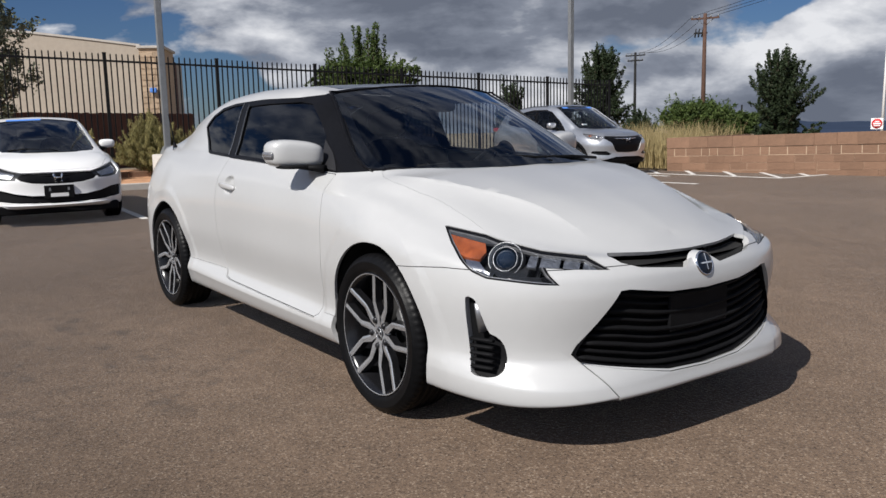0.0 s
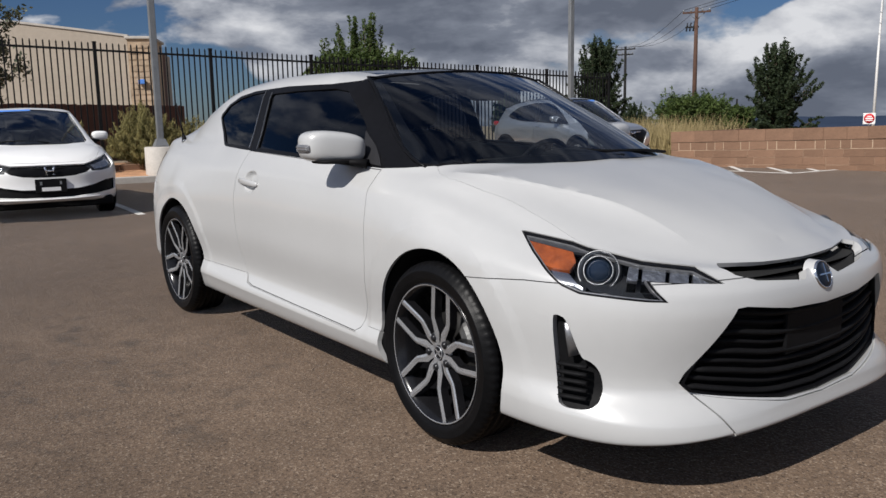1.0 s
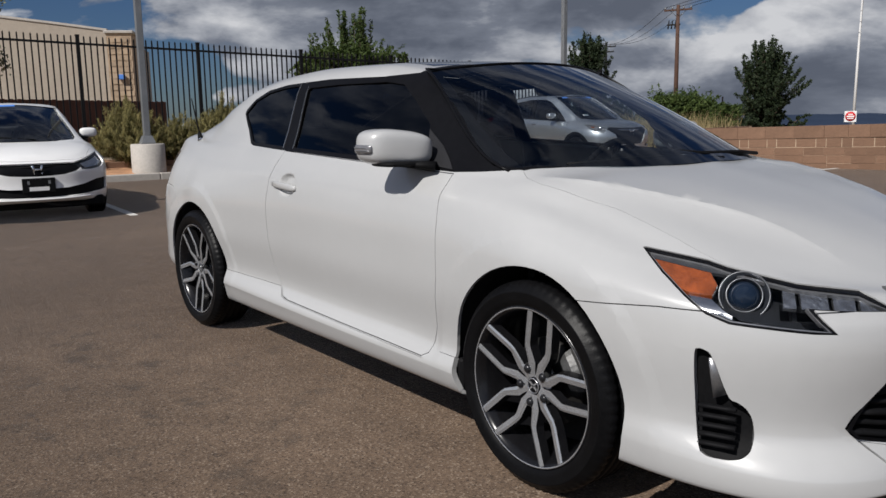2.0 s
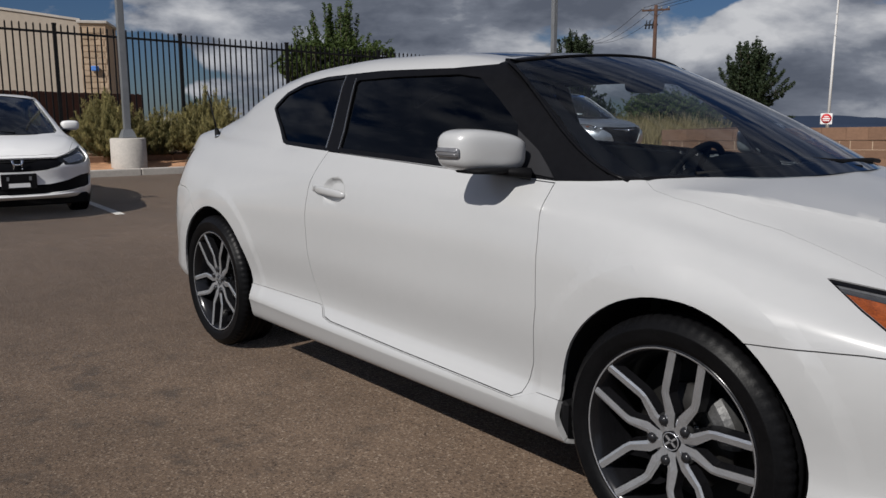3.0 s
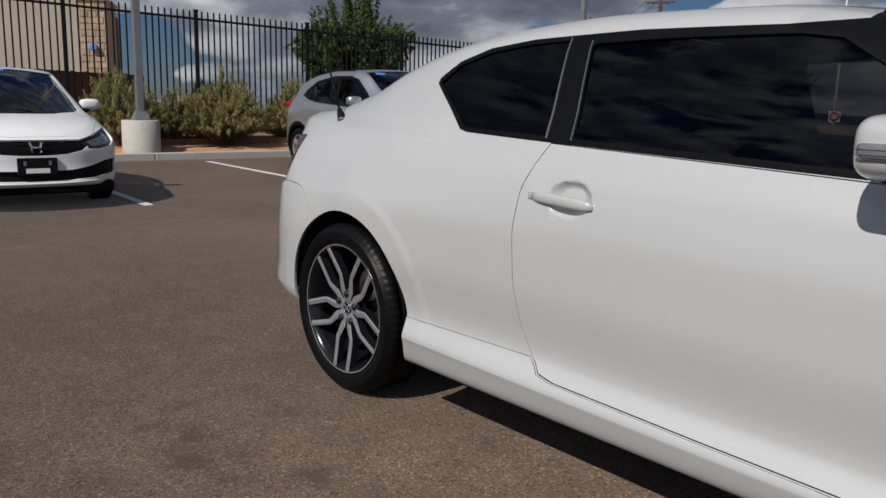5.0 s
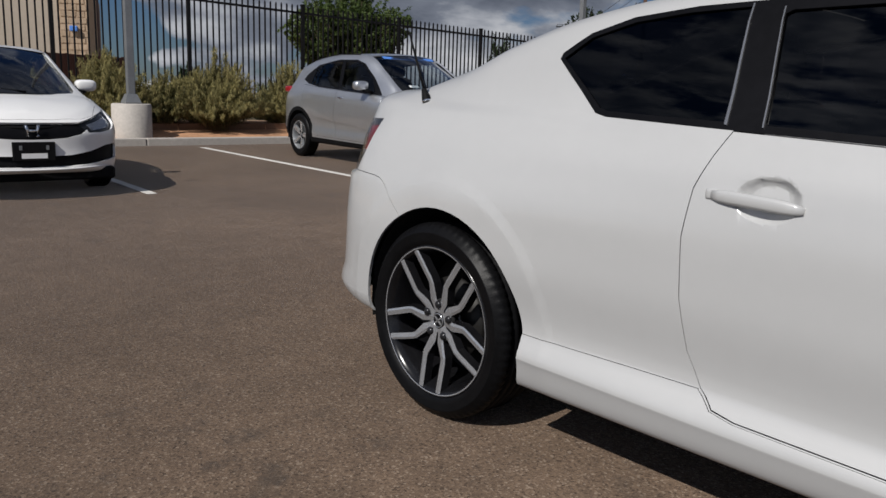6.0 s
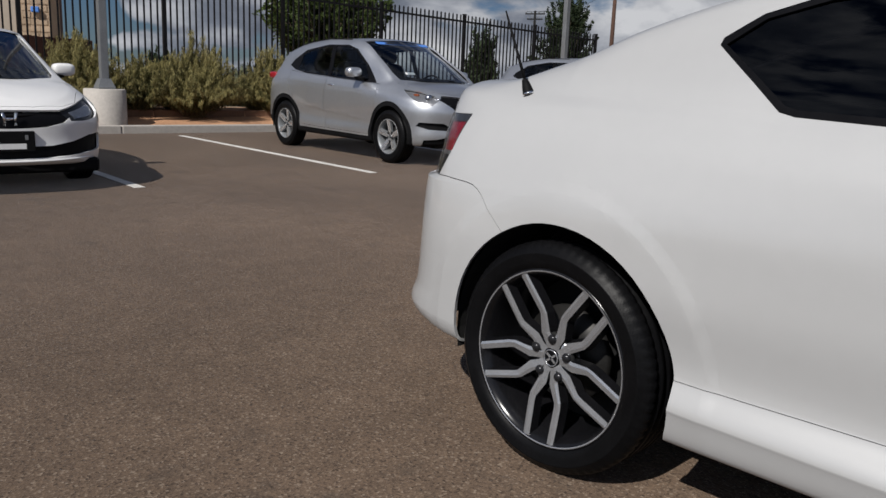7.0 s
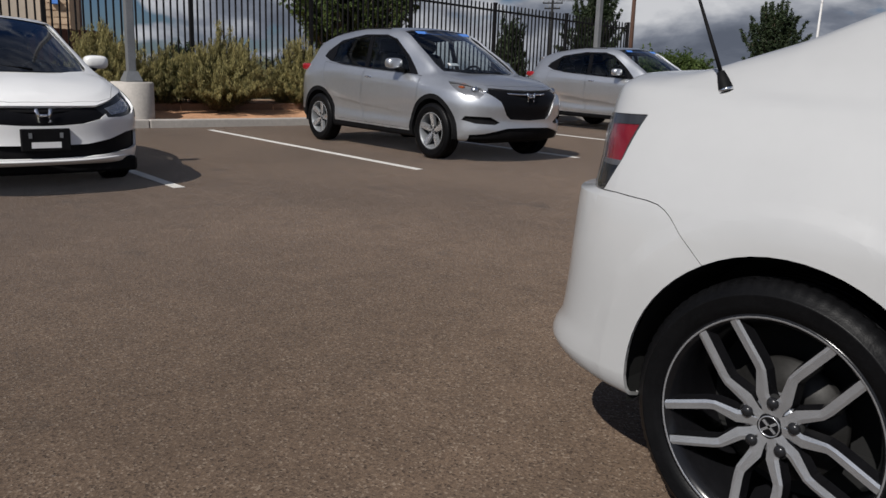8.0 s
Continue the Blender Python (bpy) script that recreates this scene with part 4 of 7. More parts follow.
    top, low = curve_of([(0, 0.553), (0.20, 0.563), (0.385, 0.590)]), curve_of([(0.0, 0.268), (0.2, 0.278), (0.45, 0.322), (0.55, 0.345)])
    for q in range(9):
        u = (q + 0.6) / 9.3
        half = 0.385 + 0.175 * min(1.0, (1 - u) * 1.15)
        pts = []
        for i in range(25):
            y = -half + 2 * half * i / 24
            z = low(abs(y)) + (top(min(abs(y), 0.385)) - low(abs(y))) * u
            pts.append((nose_at(y, 0.034 + 0.008 * (q % 2)), y, z))
        part("slat", sweep(bmesh.new(), pts, 0.0085, 0.016), MATT_BLACK, back, "black grille slat")
    part("sensor_plate", boxed(nose_at(0, 0.036), nose_at(0, 0.022), -0.17, 0.17, 0.40, 0.535, 0.004), MATT_BLACK, back, "flat black plate in the grille")
    panel("upper_slot", bm, 14, DARK, car, "B", 0.0, "black slot under the hood", push=-0.035)
    turn = Matrix.Translation((2.277, 0, 0.638)) @ Matrix.Rotation(-math.pi / 2, 4, "Z") @ Matrix.Rotation(radians(20), 4, "X") @ Matrix.Scale(0.88, 4)
    boss = part("badge_mount", lathe([(0.0, 0.008), (0.050, 0.008), (0.054, 0.005), (0.056, -0.002), (0.060, -0.014), (0.066, -0.028)], 32), PAINT_WHITE, car, smooth=True, m=turn)
    badge = part("badge", lathe([(0.0, 0.019), (0.022, 0.0175), (0.040, 0.0135), (0.049, 0.009), (0.0505, 0.006)], 32), BADGE_BLUE, boss, "round blue-black badge with silver rim")
    bmb = lathe([(0.0475, 0.010), (0.0485, 0.0135), (0.051, 0.0125), (0.053, 0.006)], 32)
    box(bmb, -0.0024, 0.0024, 0.0165, 0.0205, -0.030, 0.040)
    for s in (-1, 1):
        box(bmb, min(s * 0.003, s * 0.034), max(s * 0.003, s * 0.034), 0.0145, 0.0195, -0.003, 0.003)
    part("emblem", bmb, CHROME, boss, "plain silver emblem shape")
    for s, k in (("R", -1), ("L", 1)):
        lampo = panel("taillight", bm, (16, 19, 26, 27), SMOKE, car, s, 0, "red taillight with a dark bezel and dark lower lens", push=0.003)
        panel("bezel", bm, 16, SMOKE_GREY, lampo, s, 0.02, "dark lamp bezel", push=-0.003)
        panel("red_lens", bm, 26, RED_LENS, lampo, s, 0.01, "red upper lens", push=-0.005)
        panel("bright_strip", bm, 27, LAMP_GREY, lampo, s, 0.01, "bright strip across the lamp", push=-0.003)
        panel("lower_lens", bm, 19, LAMP_DARK, lampo, s, 0.02, "dark lower lens", push=-0.005)


def rest_of_coupe(car):
    P = PAINT_WHITE
    for k in (-1, 1):
        for x in (1.335, -1.343):
            arch_liner(car, x, k, 0.335, 0.382, 0.52, 0.838)
        # mirror
        def bend(p):
            t = max(0.0, min(1.0, (p.y * k + 0.126) / 0.252))
            drop = 0.030 * (1 - t) ** 2.2 * max(0.0, p.z / 0.072)
            return Vector((p.x * (1.05 - 0.25 * t) - 0.035 * t, p.y, p.z * (0.90 + 0.12 * (1 - t)) + 0.006 * t - drop))
        at, size, soft = Vector((0.632, 0.846 * k, 1.048)), (0.092, 0.126, 0.072), 0.54
        mir = part("door_mirror", blob(bmesh.new(), at, size, soft, 40, 24, bend), P, car, "white door mirror with clear signal strip", True)

        def on_shell(zz, b, off):
            """A point of the mirror's shell at a height and a bearing, raised by off."""
            sg = lambda v: math.copysign(abs(v) ** soft, v)
            a = math.asin(math.copysign(abs(zz) ** (1 / soft), zz))
            return at + bend(Vector((size[0] * sg(math.cos(a)) * sg(math.cos(b)), size[1] * sg(math.cos(a)) * sg(math.sin(b)), size[2] * zz))) + Vector((math.cos(b), math.sin(b), 0)) * off
        part("mirror_base", blob(bmesh.new(), (0.640, 0.838 * k, 0.991), (0.076, 0.098, 0.011), 0.6, 24, 8), MATT_BLACK, mir, smooth=True)
        part("mirror_arm", sweep(bmesh.new(), [(0.66, 0.83 * k, 0.990), (0.70, 0.785 * k, 0.985), (0.735, 0.745 * k, 0.978)], [0.012, 0.014, 0.018], [0.030, 0.036, 0.044]), MATT_BLACK, mir, smooth=True)
        part("mirror_glass", boxed(0.538, 0.548, k * 0.835 - 0.075, k * 0.835 + 0.075, 1.02, 1.08, 0.004), CHROME, mir, "mirror glass")
        turns = [radians(q) * k for q in (112, 104, 96, 88, 80, 72, 65, 59)]
        pts = [on_shell(-0.12, q, 0.001) for q in turns]
        sig = part("signal_strip", sweep(bmesh.new(), pts, [0.013] + [0.0155] * 6 + [0.011], [0.006] * 8), SIGNAL_GREY, mir, "clear grey signal strip", True)
        for zz in (-0.20, -0.05):
            part("strip_line", sweep(bmesh.new(), [on_shell(zz, q, 0.006) for q in turns[:-1]], [0.0016] * 7, [0.003] * 7), LAMP_GREY, sig)
        # handle
        pts = [(-0.176 - 0.224 * i / 10, (0.824 + 0.020 * math.sin(math.pi * (0.12 + 0.80 * i / 10)) ** 0.5) * k, 0.848 + 0.012 * i / 10 + 0.002 * math.sin(math.pi * i / 10)) for i in range(11)]
        hd = part("door_handle", sweep(bmesh.new(), pts, [0.008, 0.014, 0.0155, 0.016, 0.016, 0.016, 0.016, 0.016, 0.016, 0.015, 0.011], [0.007] * 11), P, car, "white pull handle", True)
        part("handle_cap", boxed(-0.418, -0.388, min(0.820 * k, 0.838 * k), max(0.820 * k, 0.838 * k), 0.848, 0.874, 0.006, 2), P, hd, smooth=True)
        # lower mud flap in front of the rear edge of the front arch
        part("splash_guard", boxed(0.955, 0.985, min(0.60 * k, 0.84 * k), max(0.60 * k, 0.84 * k), 0.20, 0.33, 0.01), MATT_BLACK, car)
    # cabin
    tub = part("cabin", boxed(-1.75, 1.15, -0.70, 0.70, 0.24, 0.27), DARK, car, "dark cabin with black cloth seats")
    part("firewall", boxed(1.15, 1.18, -0.68, 0.68, 0.24, 0.90), DARK, tub)
    bm = bmesh.new()
    rows = []
    for x, z in ((1.30, 0.945), (1.05, 0.955), (0.82, 0.948), (0.74, 0.90), (0.72, 0.60)):
        rows.append([bm.verts.new((x + (0.05 if abs(y) < 0.3 else 0.0) - 0.1 * (abs(y) / 0.68) ** 3, y, z + 0.012 * math.cos(y * 5) - 0.02 * (abs(y) / 0.66) ** 2)) for y in (-0.66, -0.5, -0.34, -0.17, 0, 0.17, 0.34, 0.5, 0.66)])
    for a, b in zip(rows, rows[1:]):
        for i in range(8):
            bm.faces.new((a[i], a[i + 1], b[i + 1], b[i]))
    part("dashboard", bm, MATT_BLACK, tub, "black dashboard", True)
    part("instrument_hood", blob(bmesh.new(), (0.80, 0.37, 0.955), (0.12, 0.17, 0.05), 0.8), MATT_BLACK, tub, smooth=True)
    for y in (-0.37, 0.37):
        seat = part("seat", blob(bmesh.new(), (0.05, y, 0.46), (0.30, 0.25, 0.11), 0.55), CLOTH, tub, "black cloth seat", True)
        lean = Matrix.Translation((-0.27, y, 0.50)) @ Matrix.Rotation(radians(-20), 4, "Y")
        part("backrest", blob(bmesh.new(), (0, 0, 0.29), (0.085, 0.25, 0.33), 0.55), CLOTH, seat, smooth=True, m=lean)
        part("headrest", blob(bmesh.new(), (0.005, 0, 0.73), (0.055, 0.135, 0.085), 0.6), CLOTH, seat, smooth=True, m=lean)
        for dy in (-0.05, 0.05):
            part("headrest_post", tube(bmesh.new(), [(0, dy, 0.58), (0, dy, 0.68)], [0.006, 0.006], 8), CHROME, seat, m=lean)
    part("rear_bench", blob(bmesh.new(), (-1.02, 0, 0.74), (0.14, 0.60, 0.32), 0.5), CLOTH, tub, smooth=True)
    part("parcel_shelf", boxed(-1.8, -1.05, -0.62, 0.62, 0.98, 1.0), DARK, tub)
    sw = Matrix.Translation((0.58, 0.37, 0.870)) @ Matrix.Rotation(radians(-66), 4, "Y") @ Matrix.Rotation(radians(90), 4, "X")
    bmw = lathe([(0.182 + 0.014 * math.cos(a), 0.014 * math.sin(a)) for a in (2 * math.pi * k / 8 for k in range(8))], 40, close=True)
    wheel = part("steering_wheel", bmw, MATT_BLACK, tub, "black steering wheel", True, sw)
    part("wheel_boss", blob(bmesh.new(), (0, 0.02, 0), (0.07, 0.03, 0.06), 0.7), MATT_BLACK, wheel, smooth=True)
    for a in (0, math.pi, -math.pi / 2):
        part("wheel_spoke", sweep(bmesh.new(), [(0, 0.005, 0), (0.18 * math.cos(a), 0.0, 0.18 * math.sin(a))], 0.018, 0.008) if abs(math.sin(a)) < 0.5 else tube(bmesh.new(), [(0, 0.005, 0), (0, 0, -0.18)], [0.016, 0.016], 8), MATT_BLACK, wheel)
    part("rear_mirror", blob(bmesh.new(), (0.60, 0.0, 1.27), (0.02, 0.11, 0.035), 0.5), MATT_BLACK, tub, "black rear-view mirror", True)
    # under the car
    under = part("underbody", boxed(-2.0, 2.12, -0.50, 0.50, 0.20, 0.30, 0.02), DARK, car, "dark underbody")
    part("floor_pan", boxed(-0.94, 0.94, -0.80, 0.80, 0.205, 0.30, 0.01), DARK, under)
    part("front_apron", boxed(1.74, 2.20, -0.55, 0.55, 0.215, 0.28, 0.01), DARK, under)
    part("rear_apron", boxed(-2.05, -1.76, -0.66, 0.66, 0.30, 0.34, 0.01), DARK, under)
    # wipers on the cowl
    cowl = part("cowl", sweep(bmesh.new(), [(1.345 - 0.22 * (abs(y) / 0.60) ** 2.2, y, 0.985 - 0.022 * (abs(y) / 0.6) ** 2) for y in (i * 0.06 - 0.60 for i in range(21))], 0.007, 0.020), MATT_BLACK, car, "black cowl below the windshield", True)
    part("wiper", sweep(bmesh.new(), [(1.36, 0.10, 0.992), (1.32, -0.12, 1.004), (1.245, -0.38, 1.000), (1.17, -0.52, 0.99)], 0.007, 0.008), MATT_BLACK, cowl, "black wiper")
    part("wiper", sweep(bmesh.new(), [(1.25, 0.50, 0.990), (1.315, 0.28, 1.006), (1.335, 0.02, 1.012), (1.28, -0.16, 1.026)], 0.007, 0.008), MATT_BLACK, cowl, "black wiper")
    # antenna on the rear quarter
    base = part("antenna_foot", lathe([(0.0, 0.055), (0.009, 0.052), (0.014, 0.03), (0.019, 0.0)], 16), MATT_BLACK, car, "short black antenna with silver ring", True, Matrix.Translation((-1.612, -0.690, 1.040)) @ Matrix.Rotation(radians(90), 4, "X") @ Matrix.Rotation(radians(24), 4, "Z"))
    part("antenna_rod", tube(bmesh.new(), [(0, 0.05, 0), (0.0, 0.14, 0.0), (0, 0.24, 0), (0, 0.27, 0)], [0.005, 0.0045, 0.0035, 0.0025], 8), MATT_BLACK, base)
    part("antenna_band", lathe([(0.0175, 0.002), (0.0200, 0.002), (0.0175, 0.009)], 16), CHROME, base)


def side_tilt(p):
    """The even slope of the side glass."""
    t = radians(20 + 40 * (p.z - 1.0))
    return Vector((0.05 * (p.x + 0.2), -math.cos(t), math.sin(t)))


def build_coupe(m):
    car = thing("coupe_car", m, "pearl white two-door coupe with black A-pillars and machined alloy wheels", "car")
    bm = shell(coupe_lines(), mid=96, sub=5)
    # cup behind the handle, flared arch bands, raised hood flanks
    cup = lambda k: [(-0.264 + 0.080 * k * math.cos(a), 0.861 + 0.053 * k * math.sin(a)) for a in (2 * math.pi * q / 20 for q in range(20))]
    for k in (1.0, 0.82, 0.6):
        cut(bm, cup(k), SIDE, 0, only=(), gate=lambda c: -0.5 < c.x < 0 and c.z < 1)
    for cx in (1.335, -1.343):
        for r in (0.490, 0.456):
            cut(bm, ring(cx, 0.335, r, 44), SIDE, 0, only=(), least=0.1, gate=lambda c: c.z > 0.2 and c.z < 0.95)
    ridge = curve_of([(1.15, -0.665), (1.30, -0.625), (1.43, -0.578), (1.62, -0.494), (1.84, -0.402), (1.95, -0.38), (2.15, -0.36)])
    xs = [1.2 + 0.05 * q for q in range(18)]
    cut(bm, [(x, ridge(x)) for x in xs] + [(x, ridge(x) - 0.014) for x in reversed(xs)], TOP, 0, only=(), least=0.1, gate=lambda c: c.x > 1.1 and c.z > 0.68)
    for v in bm.verts:
        x, y, z = v.co
        if y < -0.7 and z < 1.0:
            q = math.hypot((x + 0.264) / 0.080, (z - 0.861) / 0.053)
            if q < 0.99:
                v.co.y += 0.024 * max(0.0, min(1.0, (1.0 - q) / 0.38)) ** 0.8
            for cx, lip in ((1.335, 0.005), (-1.343, 0.0042)):
                r = math.hypot(x - cx, z - 0.335)
                if 0.3 < r < 0.489 and z > 0.24:
                    v.co.y -= lip * (min(1.0, (0.490 - r) / 0.034) if r > 0.456 else max(0.0, (r - 0.36) / 0.096)) * min(1.0, (z - 0.24) / 0.12)
        if x > 1.15 and z > 0.7 and y > -0.72:
            off = y - ridge(x)
            v.co.z += 0.026 * math.exp(-abs(off) / (0.045 if off < 0 else 0.22)) * max(0.0, min(1.0, (2.10 - x) / 0.35)) * min(1.0, (x - 1.15) / 0.2)
    # shelf of the rear bumper under the lamps
    for z in (0.773, 0.785):
        cut(bm, [(-1.70, z), (-2.4, z), (-2.4, 0.70), (-1.70, 0.70)], SIDE, 0, only=(), least=-2, gate=lambda c: c.x < -1.6 and c.z > 0.68)
    for v in bm.verts:
        if v.co.x < -1.80 and v.co.z > 0.780:
            v.co.x += 0.052 * min(1.0, (-1.80 - v.co.x) / 0.2) * (1 - 0.75 * max(0.0, min(1.0, (v.co.z - 0.86) / 0.14)))
    bm.normal_update()
    # black window band with the pillars, and the panes in it
    band = [(1.13, 0.985), (1.10, 0.977), (0.95, 0.967), (0.83, 0.962), (0.2, 0.988), (-0.43, 1.012), (-0.80, 1.026), (-0.84, 1.035), (-1.035, 1.188), (-1.03, 1.206), (-0.94, 1.262), (-0.80, 1.302), (-0.60, 1.322), (-0.2, 1.332), (0.2, 1.326), (0.42, 1.338), (0.80, 1.165)]
    cut(bm, band, SIDE, 2, least=0.03, gate=lambda c: c.z > 0.93)
    cut(bm, [(0.37, -0.535), (0.84, -0.715), (0.96, -0.708), (1.105, -0.653), (1.215, -0.50), (1.31, -0.345), (1.375, -0.15), (1.388, 0.01), (0.36, 0.01)], TOP, 2, least=0.05, gate=lambda c: c.z > 0.955)
    cut(bm, [(1.085, -0.652), (0.985, -0.684), (0.90, -0.668), (0.82, -0.638), (0.68, -0.588), (0.405, -0.512), (0.48, -0.2), (0.50, 0.01), (1.378, 0.01), (1.362, -0.15), (1.298, -0.345), (1.20, -0.50)], TOP, 3, least=0.05)
    seamed(bm, [(0.34, -0.44), (-0.62, -0.47), (-0.66, 0.02), (0.42, 0.02), (0.40, -0.25)], TOP, 4, 0.006)
    cut(bm, [(-1.04, -0.50), (-1.70, -0.50), (-1.74, 0.02), (-1.0, 0.02)], TOP, 5, only=(0,))
    glass_f = [(0.664, 0.985), (0.2, 1.006), (-0.318, 1.026), (-0.325, 1.032), (-0.356, 1.290), (-0.34, 1.299), (-0.1, 1.304), (0.24, 1.302), (0.34, 1.288), (0.45, 1.222), (0.585, 1.128)]
    glass_q = [(-0.432, 1.030), (-0.80, 1.042), (-0.83, 1.050), (-1.018, 1.190), (-0.93, 1.250), (-0.79, 1.288), (-0.62, 1.306), (-0.449, 1.312)]
    strip = [(-0.420, 1.022), (-0.428, 1.023), (-0.4465, 1.318), (-0.4425, 1.319)]
    cut(bm, strip, SIDE, 22, least=0.03, only=(2,))
    cut(bm, [(-0.3265, 1.020), (-0.3305, 1.020), (-0.3625, 1.306), (-0.3595, 1.307)], SIDE, 22, least=0.03, only=(2,))
    cut(bm, [(0.598, 1.110), (0.712, 1.048), (0.822, 0.968), (0.668, 0.983)], SIDE, 23, least=0.03, only=(2,))
    cut(bm, glass_f, SIDE, 6, least=0.03, only=(2,))
    cut(bm, glass_q, SIDE, 7, least=0.03, only=(2,))
    # door, hood, rocker, bumpers
    door = [(0.835, 0.958), (0.862, 0.80), (0.872, 0.60), (0.850, 0.42), (0.815, 0.318), (0.78, 0.300), (0.2, 0.312), (-0.28, 0.325), (-0.345, 0.335), (-0.392, 0.375), (-0.432, 0.46), (-0.458, 0.60), (-0.466, 0.75), (-0.455, 0.87), (-0.425, 0.955), (-0.40, 1.011), (0.2, 0.987)]
    seamed(bm, door, SIDE, 8, 0.0028, only=(0,), least=0.1, gate=lambda c: -0.6 < c.x < 1.0)
    rocker = [(0.985, 0.335), (0.874, 0.335), (0.822, 0.312), (0.783, 0.2975), (0.2, 0.3095), (-0.28, 0.3225), (-0.3470, 0.333), (-0.3925, 0.369), (-0.395, 0.373), (-0.80, 0.375), (-1.06, 0.379), (-1.06, 0.10), (0.985, 0.10)]
    cut(bm, rocker, SIDE, -1, only=(0,), least=-0.6, gate=lambda c: c.z < 0.45)
    cut(bm, inset(rocker, 0.0015), SIDE, 9, only=(-1,), least=-0.6, gate=lambda c: c.z < 0.45 and c.y < -0.5)
    hood = [(1.10, -0.657), (1.145, -0.680), (1.22, -0.690), (1.35, -0.676), (1.50, -0.655), (1.72, -0.650), (1.80, -0.652), (1.87, -0.648), (1.95, -0.618), (2.035, -0.566), (2.093, -0.513), (2.14, -0.452), (2.186, -0.385), (2.208, -0.25), (2.215, 0.05), (1.390, 0.05), (1.377, -0.15), (1.312, -0.345), (1.217, -0.50)]
    seamed(bm, hood, TOP, 10, 0.0008, only=(0,), least=0.1)
    lamp = [(0.984, 0.790), (0.995, 0.791), (1.085, 0.778), (1.16, 0.767), (1.21, 0.754), (1.286, 0.740), (1.38, 0.722), (1.458, 0.713), (1.530, 0.704), (1.560, 0.690), (1.618, 0.658), (1.414, 0.672), (1.468, 0.619), (1.41, 0.621), (1.298, 0.631), (1.216, 0.637), (1.159, 0.657), (1.099, 0.698), (1.043, 0.738)]
    cut(bm, lamp, CORNER, 24, least=0.05, gate=lambda c: c.x > 1.5)
    cut(bm, inset(lamp, 0.006), CORNER, 28, least=0.05, only=(24,), gate=lambda c: c.x > 1.5)
    cut(bm, inset(lamp, 0.0095), CORNER, 11, least=0.05, only=(28,), gate=lambda c: c.x > 1.5)
    cut(bm, [(1.345, 0.716), (1.46, 0.703), (1.530, 0.695), (1.580, 0.668), (1.430, 0.679), (1.345, 0.684)], CORNER, 29, only=(11,))
    for a in (1.372, 1.450, 1.515):                    # dark webs between the reflector cells
        cut(bm, [(a, 0.73), (a + 0.012, 0.73), (a + 0.020, 0.65), (a + 0.008, 0.65)], CORNER, 11, only=(29,))
    cut(bm, [(0.97, 0.779), (1.168, 0.746), (1.186, 0.722), (1.174, 0.703), (1.112, 0.7085), (1.02, 0.735)], CORNER, 18, only=(11,))
    cut(bm, [(0.97, 0.81), (1.20, 0.79), (1.205, 0.744), (1.168, 0.748), (0.97, 0.781)], CORNER, 30, only=(11,))
    cut(bm, [(1.114, 0.708), (1.172, 0.700), (1.192, 0.686), (1.222, 0.660), (1.222, 0.648), (1.165, 0.668), (1.130, 0.690)], CORNER, 25, only=(11,))
    fog = [(1.132, 0.566), (1.150, 0.572), (1.178, 0.560), (1.222, 0.442), (1.246, 0.435), (1.266, 0.420), (1.281, 0.394), (1.288, 0.350), (1.280, 0.315), (1.258, 0.297), (1.225, 0.291), (1.175, 0.291), (1.150, 0.305)]
    cut(bm, rounded(fog), CORNER, 12, gate=lambda c: c.x > 1.6)
    grille = [(0.02, 0.553), (-0.20, 0.563), (-0.385, 0.590), (-0.42, 0.588), (-0.56, 0.405), (-0.575, 0.372), (-0.55, 0.345), (-0.45, 0.322), (-0.2, 0.278), (0.02, 0.268)]
    cut(bm, grille, FRONT, 13, gate=lambda c: c.x > 1.8)
    slot = [(0.02, 0.690), (-0.2, 0.694), (-0.37, 0.703), (-0.395, 0.696), (-0.375, 0.676), (-0.31, 0.656), (-0.095, 0.636), (-0.06, 0.662), (0.02, 0.670)]
    cut(bm, slot, FRONT, 14, gate=lambda c: c.x > 1.9, least=0.02)
    nose_piece = [(1.30, 0.10), (1.53, 0.35), (1.53, 0.640), (1.66, 0.652), (1.80, 0.664), (2.5, 0.672), (2.5, 0.10)]
    seamed(bm, nose_piece, SIDE, 15, 0.003, only=(0,), least=-2.0, gate=lambda c: c.x > 1.35)
    cut(bm, [(1.8, -0.7), (1.8, 0.6), (2.5, 0.6), (2.5, -0.7)], TOP, 15, only=(0,), least=-2, gate=lambda c: c.x > 1.9 and c.z < 0.73)
    lip = [(0.02, 0.262), (-0.2, 0.271), (-0.44, 0.315), (-0.545, 0.338), (-0.440, 0.200), (-0.40, 0.10), (0.02, 0.10)]
    cut(bm, lip, FRONT, -1, only=(15,), least=-0.9, gate=lambda c: c.x > 1.9)
    cut(bm, inset(lip, 0.003), FRONT, 21, only=(-1,), least=-0.9, gate=lambda c: c.x > 1.9)
    tail = [(-1.783, 0.978), (-1.790, 0.955), (-1.808, 0.871), (-1.843, 0.796), (-1.850, 0.789), (-2.3, 0.789), (-2.3, 0.966)]
    cut(bm, tail, SIDE, 16, least=-0.5, gate=lambda c: c.x < -1.7 and c.y < -0.42)
    cut(bm, [(-1.800, 0.955), (-1.817, 0.868), (-1.849, 0.802), (-1.897, 0.800), (-1.914, 0.88), (-1.920, 0.950)], SIDE, 26, least=-0.5, only=(16,), gate=lambda c: c.x < -1.7)
